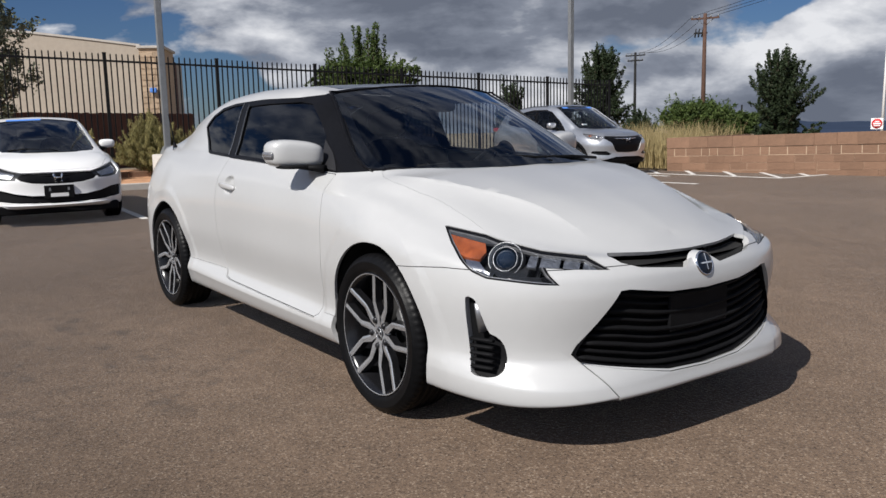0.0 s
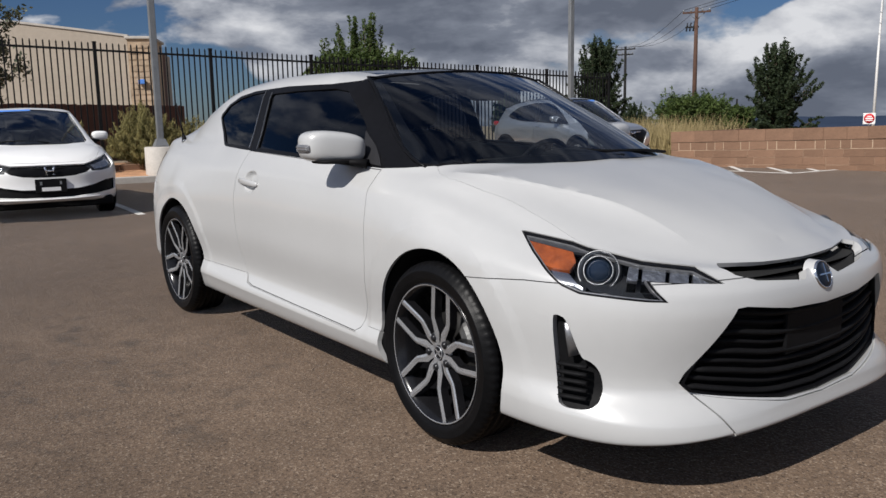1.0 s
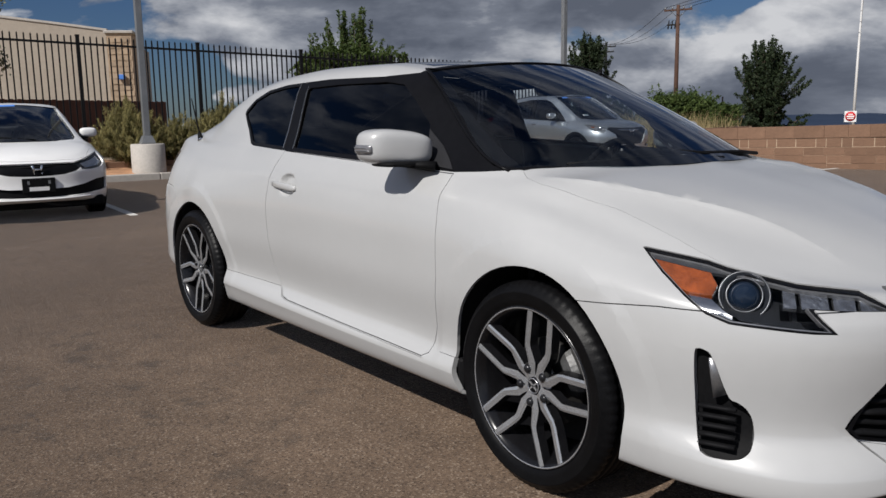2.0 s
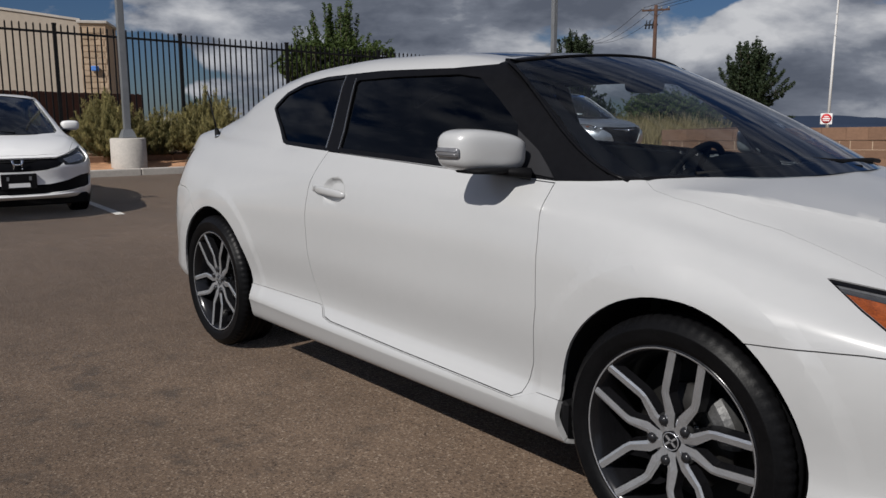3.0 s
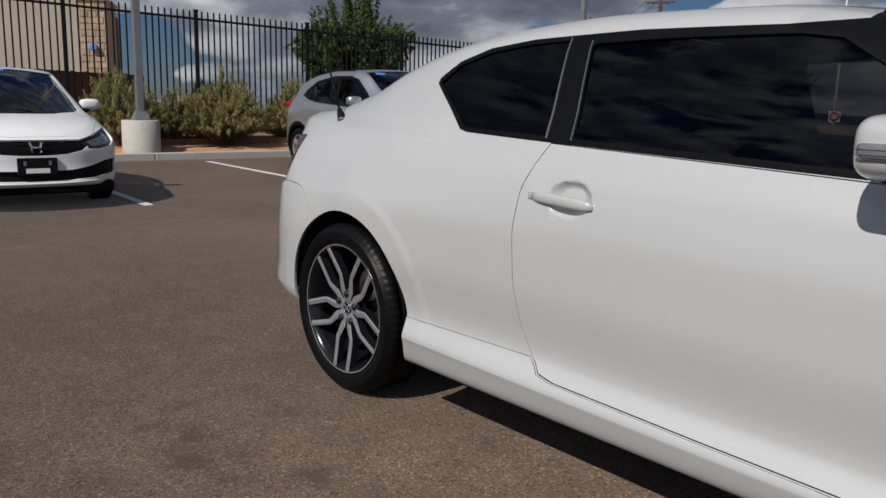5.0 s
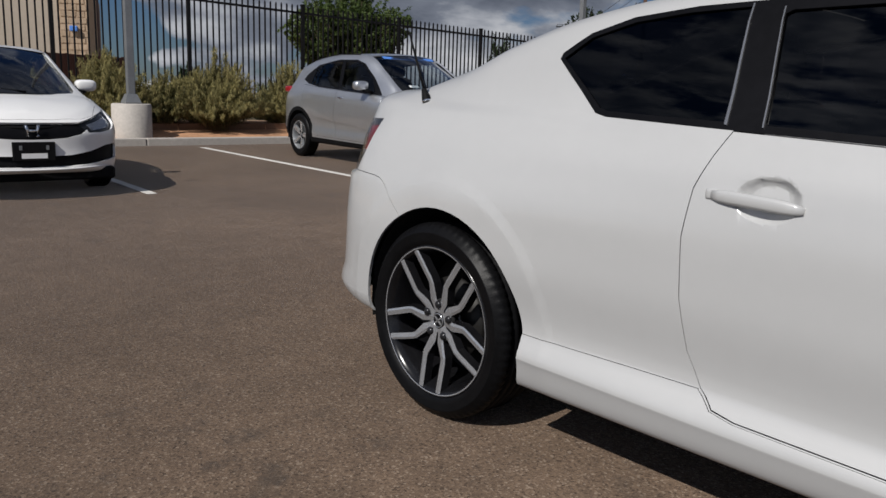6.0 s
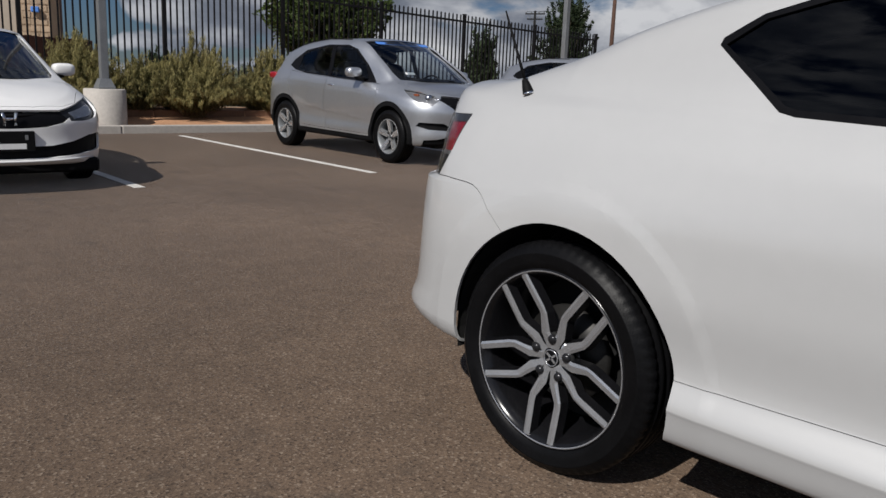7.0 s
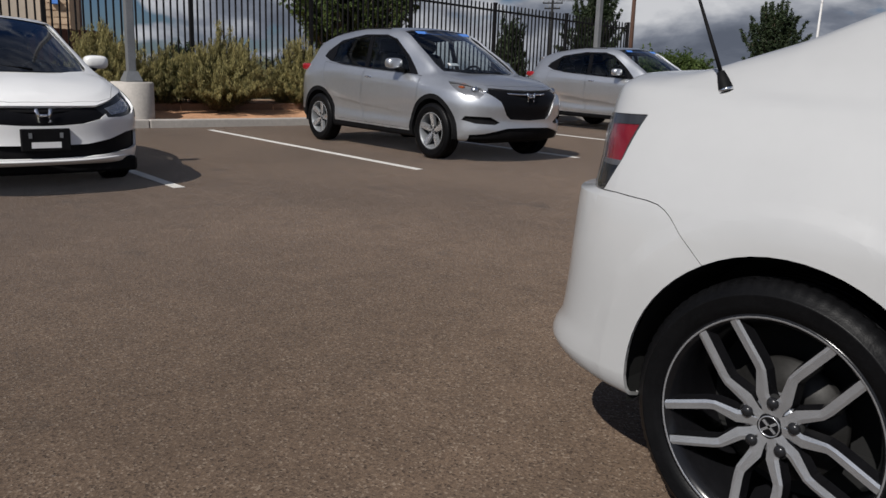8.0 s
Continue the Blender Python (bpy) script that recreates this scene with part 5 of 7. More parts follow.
    cut(bm, [(-1.80, 0.866), (-2.3, 0.852), (-2.3, 0.70), (-1.80, 0.70)], SIDE, 27, least=-0.5, only=(26,), gate=lambda c: c.x < -1.7)
    cut(bm, [(-1.80, 0.853), (-2.3, 0.840), (-2.3, 0.70), (-1.80, 0.70)], SIDE, 19, least=-0.5, only=(27,), gate=lambda c: c.x < -1.7)
    rear_bumper = [(-1.898, 0.788), (-1.80, 0.790), (-1.70, 0.784), (-1.670, 0.779), (-1.648, 0.769), (-1.63, 0.755), (-1.60, 0.725), (-1.525, 0.655), (-1.50, 0.10), (-2.4, 0.10), (-2.4, 0.784)]
    seamed(bm, rear_bumper, SIDE, 17, 0.0022, only=(0,), least=-2.0, gate=lambda c: c.x < -1.5)
    for cx, r in ((1.337, 0.373), (-1.343, 0.376)):
        cut(bm, ring(cx, 0.335, r, 60), SIDE, -1, least=-0.6, gate=lambda c: c.z < 0.75 and c.y < -0.5)
    bm.normal_update()

    P = PAINT_WHITE
    panel("body", bm, 0, P, car, "B", 0.012)
    panel("windshield_frame", bm, 2, GLOSS_BLACK, car, "B", 0.010, "black window surround and A-pillars")
    pane("windshield", lambda u: (1.388 - 0.285 * abs(u) ** 2.3, 0.668 * u, 0.984 - 0.028 * abs(u) ** 2.2), lambda u: (0.512 - 0.115 * abs(u) ** 2.2, 0.524 * u, 1.376 - 0.036 * abs(u) ** 2), 0.022, WINDSHIELD, car, "reflecting windshield", bow=0.072, seal=GLOSS_BLACK)
    panel("roof_panel", bm, 4, ROOF_GLASS, car, "B", 0.01, "black glass roof panel")
    panel("rear_window", bm, 5, PRIVACY, car, "B", 0, "dark rear window", push=-0.002)
    for s in "RL":
        panel("side_window", bm, 6, TINT if s == "R" else PALE_TINT, car, s, 0, "tinted door window", push=-0.006, even=side_tilt)
        panel("quarter_window", bm, 7, PRIVACY, car, s, 0, "dark tinted quarter window", push=-0.005, even=side_tilt)
        panel("mirror_sail", bm, 23, SAIL, car, s, 0.006, "matt plastic corner at the mirror", push=0.004)
        panel("pillar_strip", bm, 22, SATIN, car, s, 0.006, "bright pillar strip", push=0.004)
        panel("door", bm, 8, P, car, s, 0.015)
        panel("rocker_panel", bm, 9, P, car, s, 0.02, push=0.003)
    panel("hood", bm, 10, P, car, "B", 0.015)
    panel("front_bumper", bm, 15, P, car, "B", 0.03)
    panel("front_lip", bm, 21, P, car, "B", 0.02, push=0.006)
    panel("rear_bumper", bm, 17, P, car, "B", 0.010)
    front_of_coupe(car, bm)
    bm.free()
    rest_of_coupe(car)
    return car


coupe = build_coupe(Matrix.Identity(4))
put_wheels(coupe, 1.346, 0.771, 0.33, 0.246, 0.112, "twin", (radians(30), radians(-15.5), 0.3, 0.9), (ALLOY, ALLOY_DARK))

# ------------------------------------------------------------ the lot
LOT_TURN = -4.2                                       # stalls run 4.2 degrees off the coupe's axis
ALONG = Vector((math.sin(radians(4.2)), math.cos(radians(4.2)), 0))      # along kerb and fence
ACROSS = Vector((math.cos(radians(4.2)), -math.sin(radians(4.2)), 0))    # out of the stalls


def lot_pose(x, y, z=0.0, turn=0.0):
    """A place in the world with the lot's direction."""
    return Matrix.Translation((x, y, z)) @ Matrix.Rotation(radians(LOT_TURN + turn), 4, "Z")


def placed(ob, m):
    ob.matrix_world = m
    return ob


def falling_ground():
    """Level about the lot, then dipping to a wide valley."""
    bm = bmesh.new()
    rings = []
    for r in (4, 30, 45, 60, 90, 140, 220, 400, 800, 1600, 4000):
        z = -0.06 - (0 if r < 46 else min(0.022 * (r - 45), 36))
        rings.append([bm.verts.new((r * math.cos(a), r * math.sin(a), z)) for a in (2 * math.pi * k / 48 for k in range(48))])
    for p, q in zip(rings, rings[1:]):
        for k in range(48):
            bm.faces.new((p[k], q[k], q[(k + 1) % 48], p[(k + 1) % 48]))
    bm.faces.new(rings[0])
    return bm


tagged(part("ground", falling_ground(), DESERT), "dry tan earth falling away to a wide valley", "ground", kind="structure")
KERB = Vector((-13.12, 4.0, 0))

bm = bmesh.new()
corners = [KERB - ALONG * 48, KERB + ALONG * 9.3, KERB + ALONG * 9.3 + ACROSS * 4.3, Vector((30.0, 19.6, 0)), Vector((40.0, -46.0, 0))]
bm.faces.new([bm.verts.new(c) for c in corners])
bmesh.ops.recalc_face_normals(bm, faces=bm.faces)
tagged(part("parking_lot", bm, ASPHALT), "worn brown-grey asphalt parking lot", "asphalt", kind="structure")

# painted stall lines
for k in range(-4, 5):
    near = Vector((-7.20 + 0.04 * (k % 3), 0.60 + 2.72 * k, 0.004))
    far = near - ACROSS * 5.45
    bm = boxed(-5.45, 0.0, -0.05, 0.05, -0.003, 0.0)
    bmesh.ops.subdivide_edges(bm, edges=bm.edges, cuts=3)
    tagged(placed(part("stall_line", bm, LINE_PAINT), lot_pose(*near)), "worn white painted stall line", "road marking", "stall lines", "structure")
def painted(name, a, b, label, group="", w=0.05):
    """A painted stroke on the asphalt from a to b."""
    a, b = Vector((*a, 0.004)), Vector((*b, 0.004))
    d = b - a
    ob = part(name, boxed(0, d.length, -w, w, -0.003, 0.0), LINE_PAINT)
    return tagged(placed(ob, Matrix.Translation(a) @ Matrix.Rotation(math.atan2(d.y, d.x), 4, "Z")), label, "road marking", group, "structure")


painted("edge_line", (-8.9, 11.97), (-4.98, 12.20), "white edge line of the hatched strip by the wall")
painted("edge_line", (-4.99, 12.26), (-4.88, 13.62), "white end line of the hatched strip by the wall")
for a, b in (((-8.95, 13.0), (-7.95, 12.08)), ((-8.05, 13.2), (-7.10, 12.22)), ((-7.30, 13.55), (-6.10, 12.27)), ((-6.40, 13.62), (-5.06, 12.27)), ((-5.55, 13.72), (-4.98, 13.12))):
    painted("hatch_line", a, b, "short white hatch stroke beside the wall", "hatch lines")
painted("stall_line", (-9.2, 9.78), (-5.34, 10.04), "worn white painted stall line", "stall lines")

# kerb stones, soil bed, low edging
kerb = tagged(new("kerb"), "pale concrete kerb round the planting bed", "kerb", kind="structure")
kerb.matrix_world = lot_pose(*KERB)
stone = None
for k in range(-9, 4):
    m = Matrix.Translation((-0.16, 3.05 * k - 1.0, 0))
    if stone is None:
        b = boxed(0.0, 0.16, 0.006, 3.044, -0.1, 0.13, 0.018, 2)
        stone = part("kerb_stone", b, CONCRETE_LIGHT, kerb, m=m)
    else:
        again(stone, kerb, m)
bm = bmesh.new()
rows = []
rs = random.Random(4)
for x, z in ((-0.15, 0.10), (-0.5, 0.13), (-0.9, 0.17), (-1.25, 0.20), (-1.27, 0.30), (-1.9, 0.33), (-3.0, 0.30), (-6.0, 0.0), (-9.0, -0.1)):
    rows.append([bm.verts.new((x, y * 0.5, z + (rs.uniform(-0.025, 0.025) if x > -1.0 else 0))) for y in range(-58, 24)])
for a, b in zip(rows, rows[1:]):
    for i in range(len(a) - 1):
        bm.faces.new((a[i], a[i + 1], b[i + 1], b[i]))
bmesh.ops.recalc_face_normals(bm, faces=bm.faces)
tagged(placed(part("planting_bed", bm, SOIL), lot_pose(*KERB)), "red-brown soil bed behind the kerb", "soil", kind="structure")
edging = tagged(new("bed_edging"), "brown block edging along the soil bed", "edging", kind="structure")
edging.matrix_world = lot_pose(*KERB)
stone = None
for k in range(-12, 13):
    m = Matrix.Translation((-1.25, 0.9 * k, 0.0))
    if stone is None:
        stone = part("edging_block", boxed(-0.12, 0.0, 0.005, 0.895, 0.10, 0.325, 0.012), BLOCK, edging, m=m)
    else:
        again(stone, edging, m)


# ------------------------------------------------------------ fence
def build_fence():
    P0 = Vector((-14.91, 4.61, 0))
    fence = thing("metal_fence", Matrix.Translation(P0) @ Matrix.Rotation(radians(LOT_TURN), 4, "Z"), "tall black metal picket fence behind the planting bed", "fence")
    top = lambda s: 2.83 - 0.030 * s
    pitch = 2.48
    post = picket = None
    for k in range(-6, 6):
        s = pitch * k
        m = Matrix.Translation((0, s, 0.25))
        h = top(s) - 0.25
        if post is None:
            b = boxed(-0.034, 0.034, -0.034, 0.034, 0, 1.0)
            box(b, -0.040, 0.040, -0.040, 0.040, 1.0, 1.012)
            post = part("post", b, FENCE, fence, m=m @ Matrix.Diagonal((1, 1, h, 1)))
        else:
            again(post, fence, m @ Matrix.Diagonal((1, 1, h, 1)))
        if k == 5:
            break
        for zz in (-0.15, -2.25):
            b = bmesh.new()
            z0, z1 = top(s) + zz, top(s + pitch) + zz
            box(b, -0.016, 0.016, s + 0.034, s + pitch - 0.034, -0.022, 0.022)
            for v in b.verts:
                v.co.z += z0 + (z1 - z0) * (v.co.y - s) / pitch
            part("rail", b, FENCE, fence)
        for i in range(1, 20):
            t = s + pitch * i / 20
            mm = Matrix.Translation((0, t, top(t) - 2.38))
            if picket is None:
                b = boxed(-0.0135, 0.0135, -0.0135, 0.0135, 0, 2.37)
                r = bmesh.ops.create_cone(b, segments=4, radius1=0.019, radius2=0.0, depth=0.03, matrix=Matrix.Translation((0, 0, 2.385)) @ Matrix.Rotation(radians(45), 4, "Z"))
                picket = part("picket", b, FENCE, fence, m=mm)
            else:
                again(picket, fence, mm)
    return fence


build_fence()


# ------------------------------------------------------------ plants
def leaf_mesh(points, size, rng, flat=0.0, stretch=1.6):
    """Small pointed leaves at the points, each turned its own way."""
    n = len(points)
    d = rng.normal(size=(n, 3)); d[:, 2] += flat
    d /= np.linalg.norm(d, axis=1)[:, None]
    e = rng.normal(size=(n, 3))
    e -= (e * d).sum(1)[:, None] * d
    e /= np.linalg.norm(e, axis=1)[:, None]
    s = size * rng.uniform(0.6, 1.3, (n, 1))
    p = np.asarray(points)
    v = np.stack([p - d * s * stretch * 0.5, p + e * s * 0.42, p + d * s * stretch * 0.5, p - e * s * 0.42], 1).reshape(-1, 3)
    f = np.arange(4 * n).reshape(-1, 4)
    return v, f


def crown(name, points, size, mat, parent, rng, label="", flat=0.0, stretch=1.6):
    v, f = leaf_mesh(points, size, rng, flat, stretch)
    me = bpy.data.meshes.new(name)
    me.from_pydata(v.tolist(), [], f.tolist())
    finish(me, mat, False)
    ob = new(name, me)
    ob.parent = parent
    return tagged(ob, label)


def build_tree(name, at, height, radius, low, leaf, seed, label, leaves=8000, size=0.075, limbs=26, lift=0.9, profile=None, trunk=0.09, group="", spread=0.10, twig=0.18, stretch=1.6, shoots=0, shoot_top=1.0, shoot_out=0.62, shoot_fall=0.42):
    rng = np.random.default_rng(seed)
    tree = thing(name, Matrix.Translation(at), label, "tree", group)
    bm = bmesh.new()
    wob = rng.normal(0, 0.05, (9, 2)) * height / 4
    axis = lambda t: Vector((wob[int(min(t, 0.99) * 8)][0] * t, wob[int(min(t, 0.99) * 8)][1] * t, t * height * 0.93))
    tube(bm, [axis(k / 8) for k in range(9)], [trunk * (1 - 0.85 * k / 8) + 0.006 for k in range(9)], 9)
    pts = []
    prof = profile or (lambda u: math.sin(math.pi * min(1, 0.18 + 0.82 * u)) ** 0.7)
    for i in range(limbs):
        u = (i + rng.uniform(0, 0.8)) / limbs
        h0 = low * 0.8 + (height * 0.88 - low * 0.8) * u
        az = i * 2.39996 + rng.uniform(-0.5, 0.5)
        reach = radius * prof(u) * rng.uniform(0.65, 1.25)
        rise = reach * (lift(u) if callable(lift) else lift) * rng.uniform(0.7, 1.3) + 0.12
        a = axis(h0 / (height * 0.93))
        end = a + Vector((math.cos(az) * reach, math.sin(az) * reach, min(rise, height * 1.02 - h0)))
        mid = a.lerp(end, 0.5) + Vector((0, 0, -0.06 * reach)) + Vector(rng.normal(0, 0.04, 3))
        tube(bm, [a, mid, end], [trunk * 0.35 * (1 - u * 0.6) + 0.004, trunk * 0.2 * (1 - u * 0.6) + 0.003, 0.003], 5)
        n = int(leaves / limbs * (0.4 + prof(u)))
        tw = 14
        for j in range(tw):
            t = 0.22 + 0.78 * (j + rng.uniform(0, 1)) / tw
            c = np.array(a.lerp(mid, t * 2) if t < 0.5 else mid.lerp(end, t * 2 - 1))
            tip = c + rng.normal(0, twig * radius, 3) + np.array([0, 0, 0.5 * twig * radius])
            m = max(3, n // tw)
            k = rng.uniform(0, 1, (m, 1))
            pts.append(c + (tip - c) * k + rng.normal(0, spread * radius * 0.55, (m, 3)))
    for i in range(shoots):
        az, out = i * 2.39996 + rng.uniform(-0.6, 0.6), rng.uniform(0.1, 1.0)
        a = axis(0.45 + 0.25 * (1 - out)) + Vector((math.cos(az), math.sin(az), 0)) * radius * 0.35 * out
        top = height * shoot_top * (1 - shoot_fall * out * out) * rng.uniform(0.84, 1.04)
        end = Vector((a.x + math.cos(az) * radius * shoot_out * out, a.y + math.sin(az) * radius * shoot_out * out, top))
        mid = a.lerp(end, 0.5) + Vector((math.cos(az), math.sin(az), 0)) * radius * 0.05 + Vector(rng.normal(0, 0.03, 3))
        tube(bm, [a, mid, end], [0.014, 0.009, 0.003], 5)
        m = int(230 * (1.2 - 0.4 * out))
        t = rng.uniform(0, 1, (m, 1)) ** 0.85
        line = np.where(t < 0.5, np.array(a) + (np.array(mid) - np.array(a)) * t * 2, np.array(mid) + (np.array(end) - np.array(mid)) * (t * 2 - 1))
        pts.append(line + rng.normal(0, 1, (m, 3)) * 0.085 * (1.1 - 0.85 * t))
    part("trunk", bm, BARK, tree, "rough brown trunk and limbs", True)
    crown("crown", np.concatenate(pts), size, leaf, tree, rng, "loose leafy crown", stretch=stretch)
    return tree


def build_shrub(name, at, radius, height, leaf, seed, label, stems=420, per=130, size=0.017, group="", category="shrub", tips=9.0, tip_leaf=None, flat=1.6, stretch=3.6, loose=0.055, wood=None):
    """A bush of many thin stems that rise from one foot and fan out."""
    rng = np.random.default_rng(seed)
    bush = thing(name, Matrix.Translation(at), label, category, group)
    bm = bmesh.new()
    tufts = [(k * 2.39996, ((k + 0.5) / 22) ** 0.6, rng.uniform(0.78, 1.12)) for k in range(22)]
    pts, ends = [], []
    for i in range(stems):
        c_az, c_tilt, c_tall = tufts[i % len(tufts)]
        az, tilt = c_az + rng.normal(0, 0.32), min(1.0, abs(c_tilt + rng.normal(0, 0.16)))
        reach = radius * tilt * rng.uniform(0.75, 1.12)
        top = height * math.sqrt(max(0.06, 1 - 0.82 * tilt * tilt)) * c_tall * rng.uniform(0.62, 1.22)
        foot = Vector(rng.normal(0, 0.10 * radius, 3)); foot.z = 0
        end = Vector((math.cos(az) * reach, math.sin(az) * reach, top))
        mid = foot.lerp(end, 0.55) + Vector((0, 0, 0.06 * top))
        if i % 2 == 0:
            tube(bm, [foot, mid, end], [0.008, 0.005, 0.002], 3, False)
        k = rng.uniform(0.12, 1.0, (per, 1)) ** 0.6
        a, b, c = np.array(foot), np.array(mid), np.array(end)
        line = (1 - k) ** 2 * a + 2 * k * (1 - k) * b + k**2 * c + rng.normal(0, 1, (per, 3)) * (loose - 0.55 * loose * k)
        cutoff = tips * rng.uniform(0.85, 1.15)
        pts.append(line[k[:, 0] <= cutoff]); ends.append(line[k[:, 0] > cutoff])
    part("woody_base", bm, wood or BARK, bush, "thin woody stems")
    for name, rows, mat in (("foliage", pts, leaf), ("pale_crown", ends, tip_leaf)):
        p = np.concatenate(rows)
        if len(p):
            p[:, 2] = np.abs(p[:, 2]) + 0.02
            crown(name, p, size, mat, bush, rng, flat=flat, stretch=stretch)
    return bush


# rabbitbrush: inner foliage has shade in its leaf colour, tips are straw-gold
build_shrub("rabbitbrush", (-14.62, 2.90, 0.2), 0.80, 1.18, LEAF_SHADED_HEART, 11, "grey-gold rabbitbrush shrub beside the lamp post", group="shrubs by the fence", tips=0.72, tip_leaf=LEAF_SAGE, flat=2.6, stretch=6.5, size=0.0105, per=150, stems=580, loose=0.034, wood=DRY_STEM)
build_shrub("rabbitbrush", (-14.38, 4.85, 0.18), 1.02, 1.20, LEAF_SHADED_HEART, 12, "large grey-gold rabbitbrush shrub in the soil bed", group="shrubs by the fence", tips=0.72, tip_leaf=LEAF_SAGE, flat=2.6, stretch=6.5, size=0.0105, per=150, stems=820, loose=0.034, wood=DRY_STEM)
build_shrub("rabbitbrush", (-14.40, 6.55, 0.18), 0.75, 1.10, LEAF_SHADED_HEART, 13, "smaller grey-gold rabbitbrush shrub behind the crossover", group="shrubs by the fence", tips=0.72, tip_leaf=LEAF_SAGE, flat=2.6, stretch=6.5, size=0.0105, per=150, stems=520, loose=0.034, wood=DRY_STEM)
build_shrub("rabbitbrush", (-14.62, 3.85, 0.2), 0.65, 0.95, LEAF_SHADED_HEART, 16, "low grey-green rabbitbrush shrub between two larger ones", group="shrubs by the fence", tips=0.88, tip_leaf=LEAF_SAGE, flat=2.6, stretch=6.5, size=0.0105, per=120, stems=240, loose=0.034, wood=DRY_STEM)
build_shrub("rabbitbrush", (-14.3, 1.15, 0.15), 0.72, 1.0, LEAF_SHADED_HEART, 14, "grey-gold rabbitbrush shrub behind the white sedan", group="shrubs by the fence", tips=0.72, tip_leaf=LEAF_SAGE, flat=2.6, stretch=6.5, size=0.0105, per=150, stems=460, loose=0.034, wood=DRY_STEM)
build_tree("elm_tree", (-16.8, 9.69, 0.2), 2.60, 1.50, 0.1, LEAF_GREEN, 21, "bright green young elm behind the metal fence", leaves=90000, size=0.042, limbs=190, lift=lambda u: 1.3 + 0.9 * u, trunk=0.05, profile=lambda u: 1.0 - 0.62 * u, spread=0.022, twig=0.11, stretch=2.6, shoots=60, shoot_top=1.52, shoot_out=0.78, shoot_fall=0.46)
build_tree("upright_tree", (-17.86, 20.65, -0.1), 3.85, 1.15, 0.1, LEAF_DARK, 22, "dark green upright tree beyond the fence end", leaves=46000, size=0.050, limbs=120, lift=lambda u: 0.25 + 1.3 * u, profile=lambda u: 1.0 - 0.80 * u, trunk=0.10, spread=0.035, twig=0.11, stretch=2.4, shoots=46, shoot_top=1.12, shoot_out=0.95, shoot_fall=0.62)
build_tree("upright_tree", (-15.0, 28.0, -0.1), 3.45, 1.30, 0.1, LEAF_DARK, 23, "dark green tree with upswept branches behind the wall", leaves=56000, size=0.052, limbs=110, lift=lambda u: 0.30 + 1.9 * u, profile=lambda u: 0.88 - 0.70 * u + 0.12 * math.sin(31 * u), trunk=0.12, spread=0.030, twig=0.10, stretch=2.4, shoots=54, shoot_top=1.24, shoot_out=1.15, shoot_fall=0.66)
build_tree("olive_tree", (-19.3, 0.15, 0.0), 5.7, 1.30, 0.5, LEAF_GREY, 24, "grey-green tree in front of the tan building", leaves=11000, size=0.08, limbs=44, lift=0.9, trunk=0.10, spread=0.09)
build_shrub("juniper_bush", (-16.74, 15.24, 0.1), 0.55, 2.35, LEAF_DARK, 25, "dark green juniper bush behind the fence", stems=160, per=60, size=0.05)
build_tree("sumac_bush", (-20.2, 29.6, -0.1), 1.75, 1.75, 0.15, LEAF_GREEN, 26, "spreading green sumac bush behind the block wall", leaves=30000, size=0.070, limbs=90, lift=lambda u: 0.35 + 0.4 * u, profile=lambda u: 1.0 - 0.45 * u, trunk=0.05, spread=0.05, twig=0.13, stretch=2.6, shoots=34, shoot_top=1.22, shoot_out=0.9, shoot_fall=0.55)
build_tree("sumac_bush", (-19.9, 32.2, 0.0), 1.25, 1.15, 0.15, LEAF_GREEN, 27, "lower green sumac bush beside the road sign", leaves=18000, size=0.065, limbs=60, lift=lambda u: 0.3 + 0.4 * u, profile=lambda u: 1.0 - 0.5 * u, trunk=0.04, spread=0.05, twig=0.14, stretch=2.6, shoots=24, shoot_top=1.25, shoot_out=0.9, shoot_fall=0.5)
build_shrub("leafy_bush", (-17.0, 30.9, 0.1), 0.85, 1.35, LEAF_DARK, 29, "low dark green bush behind the block wall", stems=150, per=50, size=0.065)
build_shrub("leafy_bush", (-22.9, 28.6, 0.0), 1.2, 1.45, LEAF_DARK, 28, "low dark green bush beyond the grass", stems=150, per=50, size=0.065)
build_shrub("far_scrub", (-25.5, 9.4, -0.1), 1.0, 1.45, LEAF_DARK, 41, "dark green scrub beyond the metal fence", stems=120, per=50, size=0.06, group="scrub beyond the fence")
build_shrub("far_scrub", (-24.0, 11.6, -0.2), 1.1, 1.15, LEAF_GREY, 42, "grey-green scrub beyond the metal fence", stems=120, per=50, size=0.06, group="scrub beyond the fence")


def build_grass(at, rx, ry, height, n, seed, label):
    rng = np.random.default_rng(seed)
    v, f = [], []
    for i in range(n):
        x, y = rng.uniform(-rx, rx), rng.uniform(-ry, ry)
        h = height * rng.uniform(0.5, 1.1)
        lean = rng.normal(0, 0.22, 2) * h
        w = 0.008
        a = rng.uniform(0, math.pi)
        dx, dy = w * math.cos(a), w * math.sin(a)
        k = len(v)
        v += [(x - dx, y - dy, 0), (x + dx, y + dy, 0), (x + lean[0] * 0.4 + dx, y + lean[1] * 0.4 + dy, h * 0.6), (x + lean[0] * 0.4 - dx, y + lean[1] * 0.4 - dy, h * 0.6), (x + lean[0], y + lean[1], h)]
        f += [(k, k + 1, k + 2, k + 3), (k + 3, k + 2, k + 4)]
    me = bpy.data.meshes.new("dry_grass")
    me.from_pydata(v, [], f)
    finish(me, LEAF_STRAW, False)
    return tagged(placed(new("dry_grass", me), Matrix.Translation(at)), label, "grass", kind="stuff")


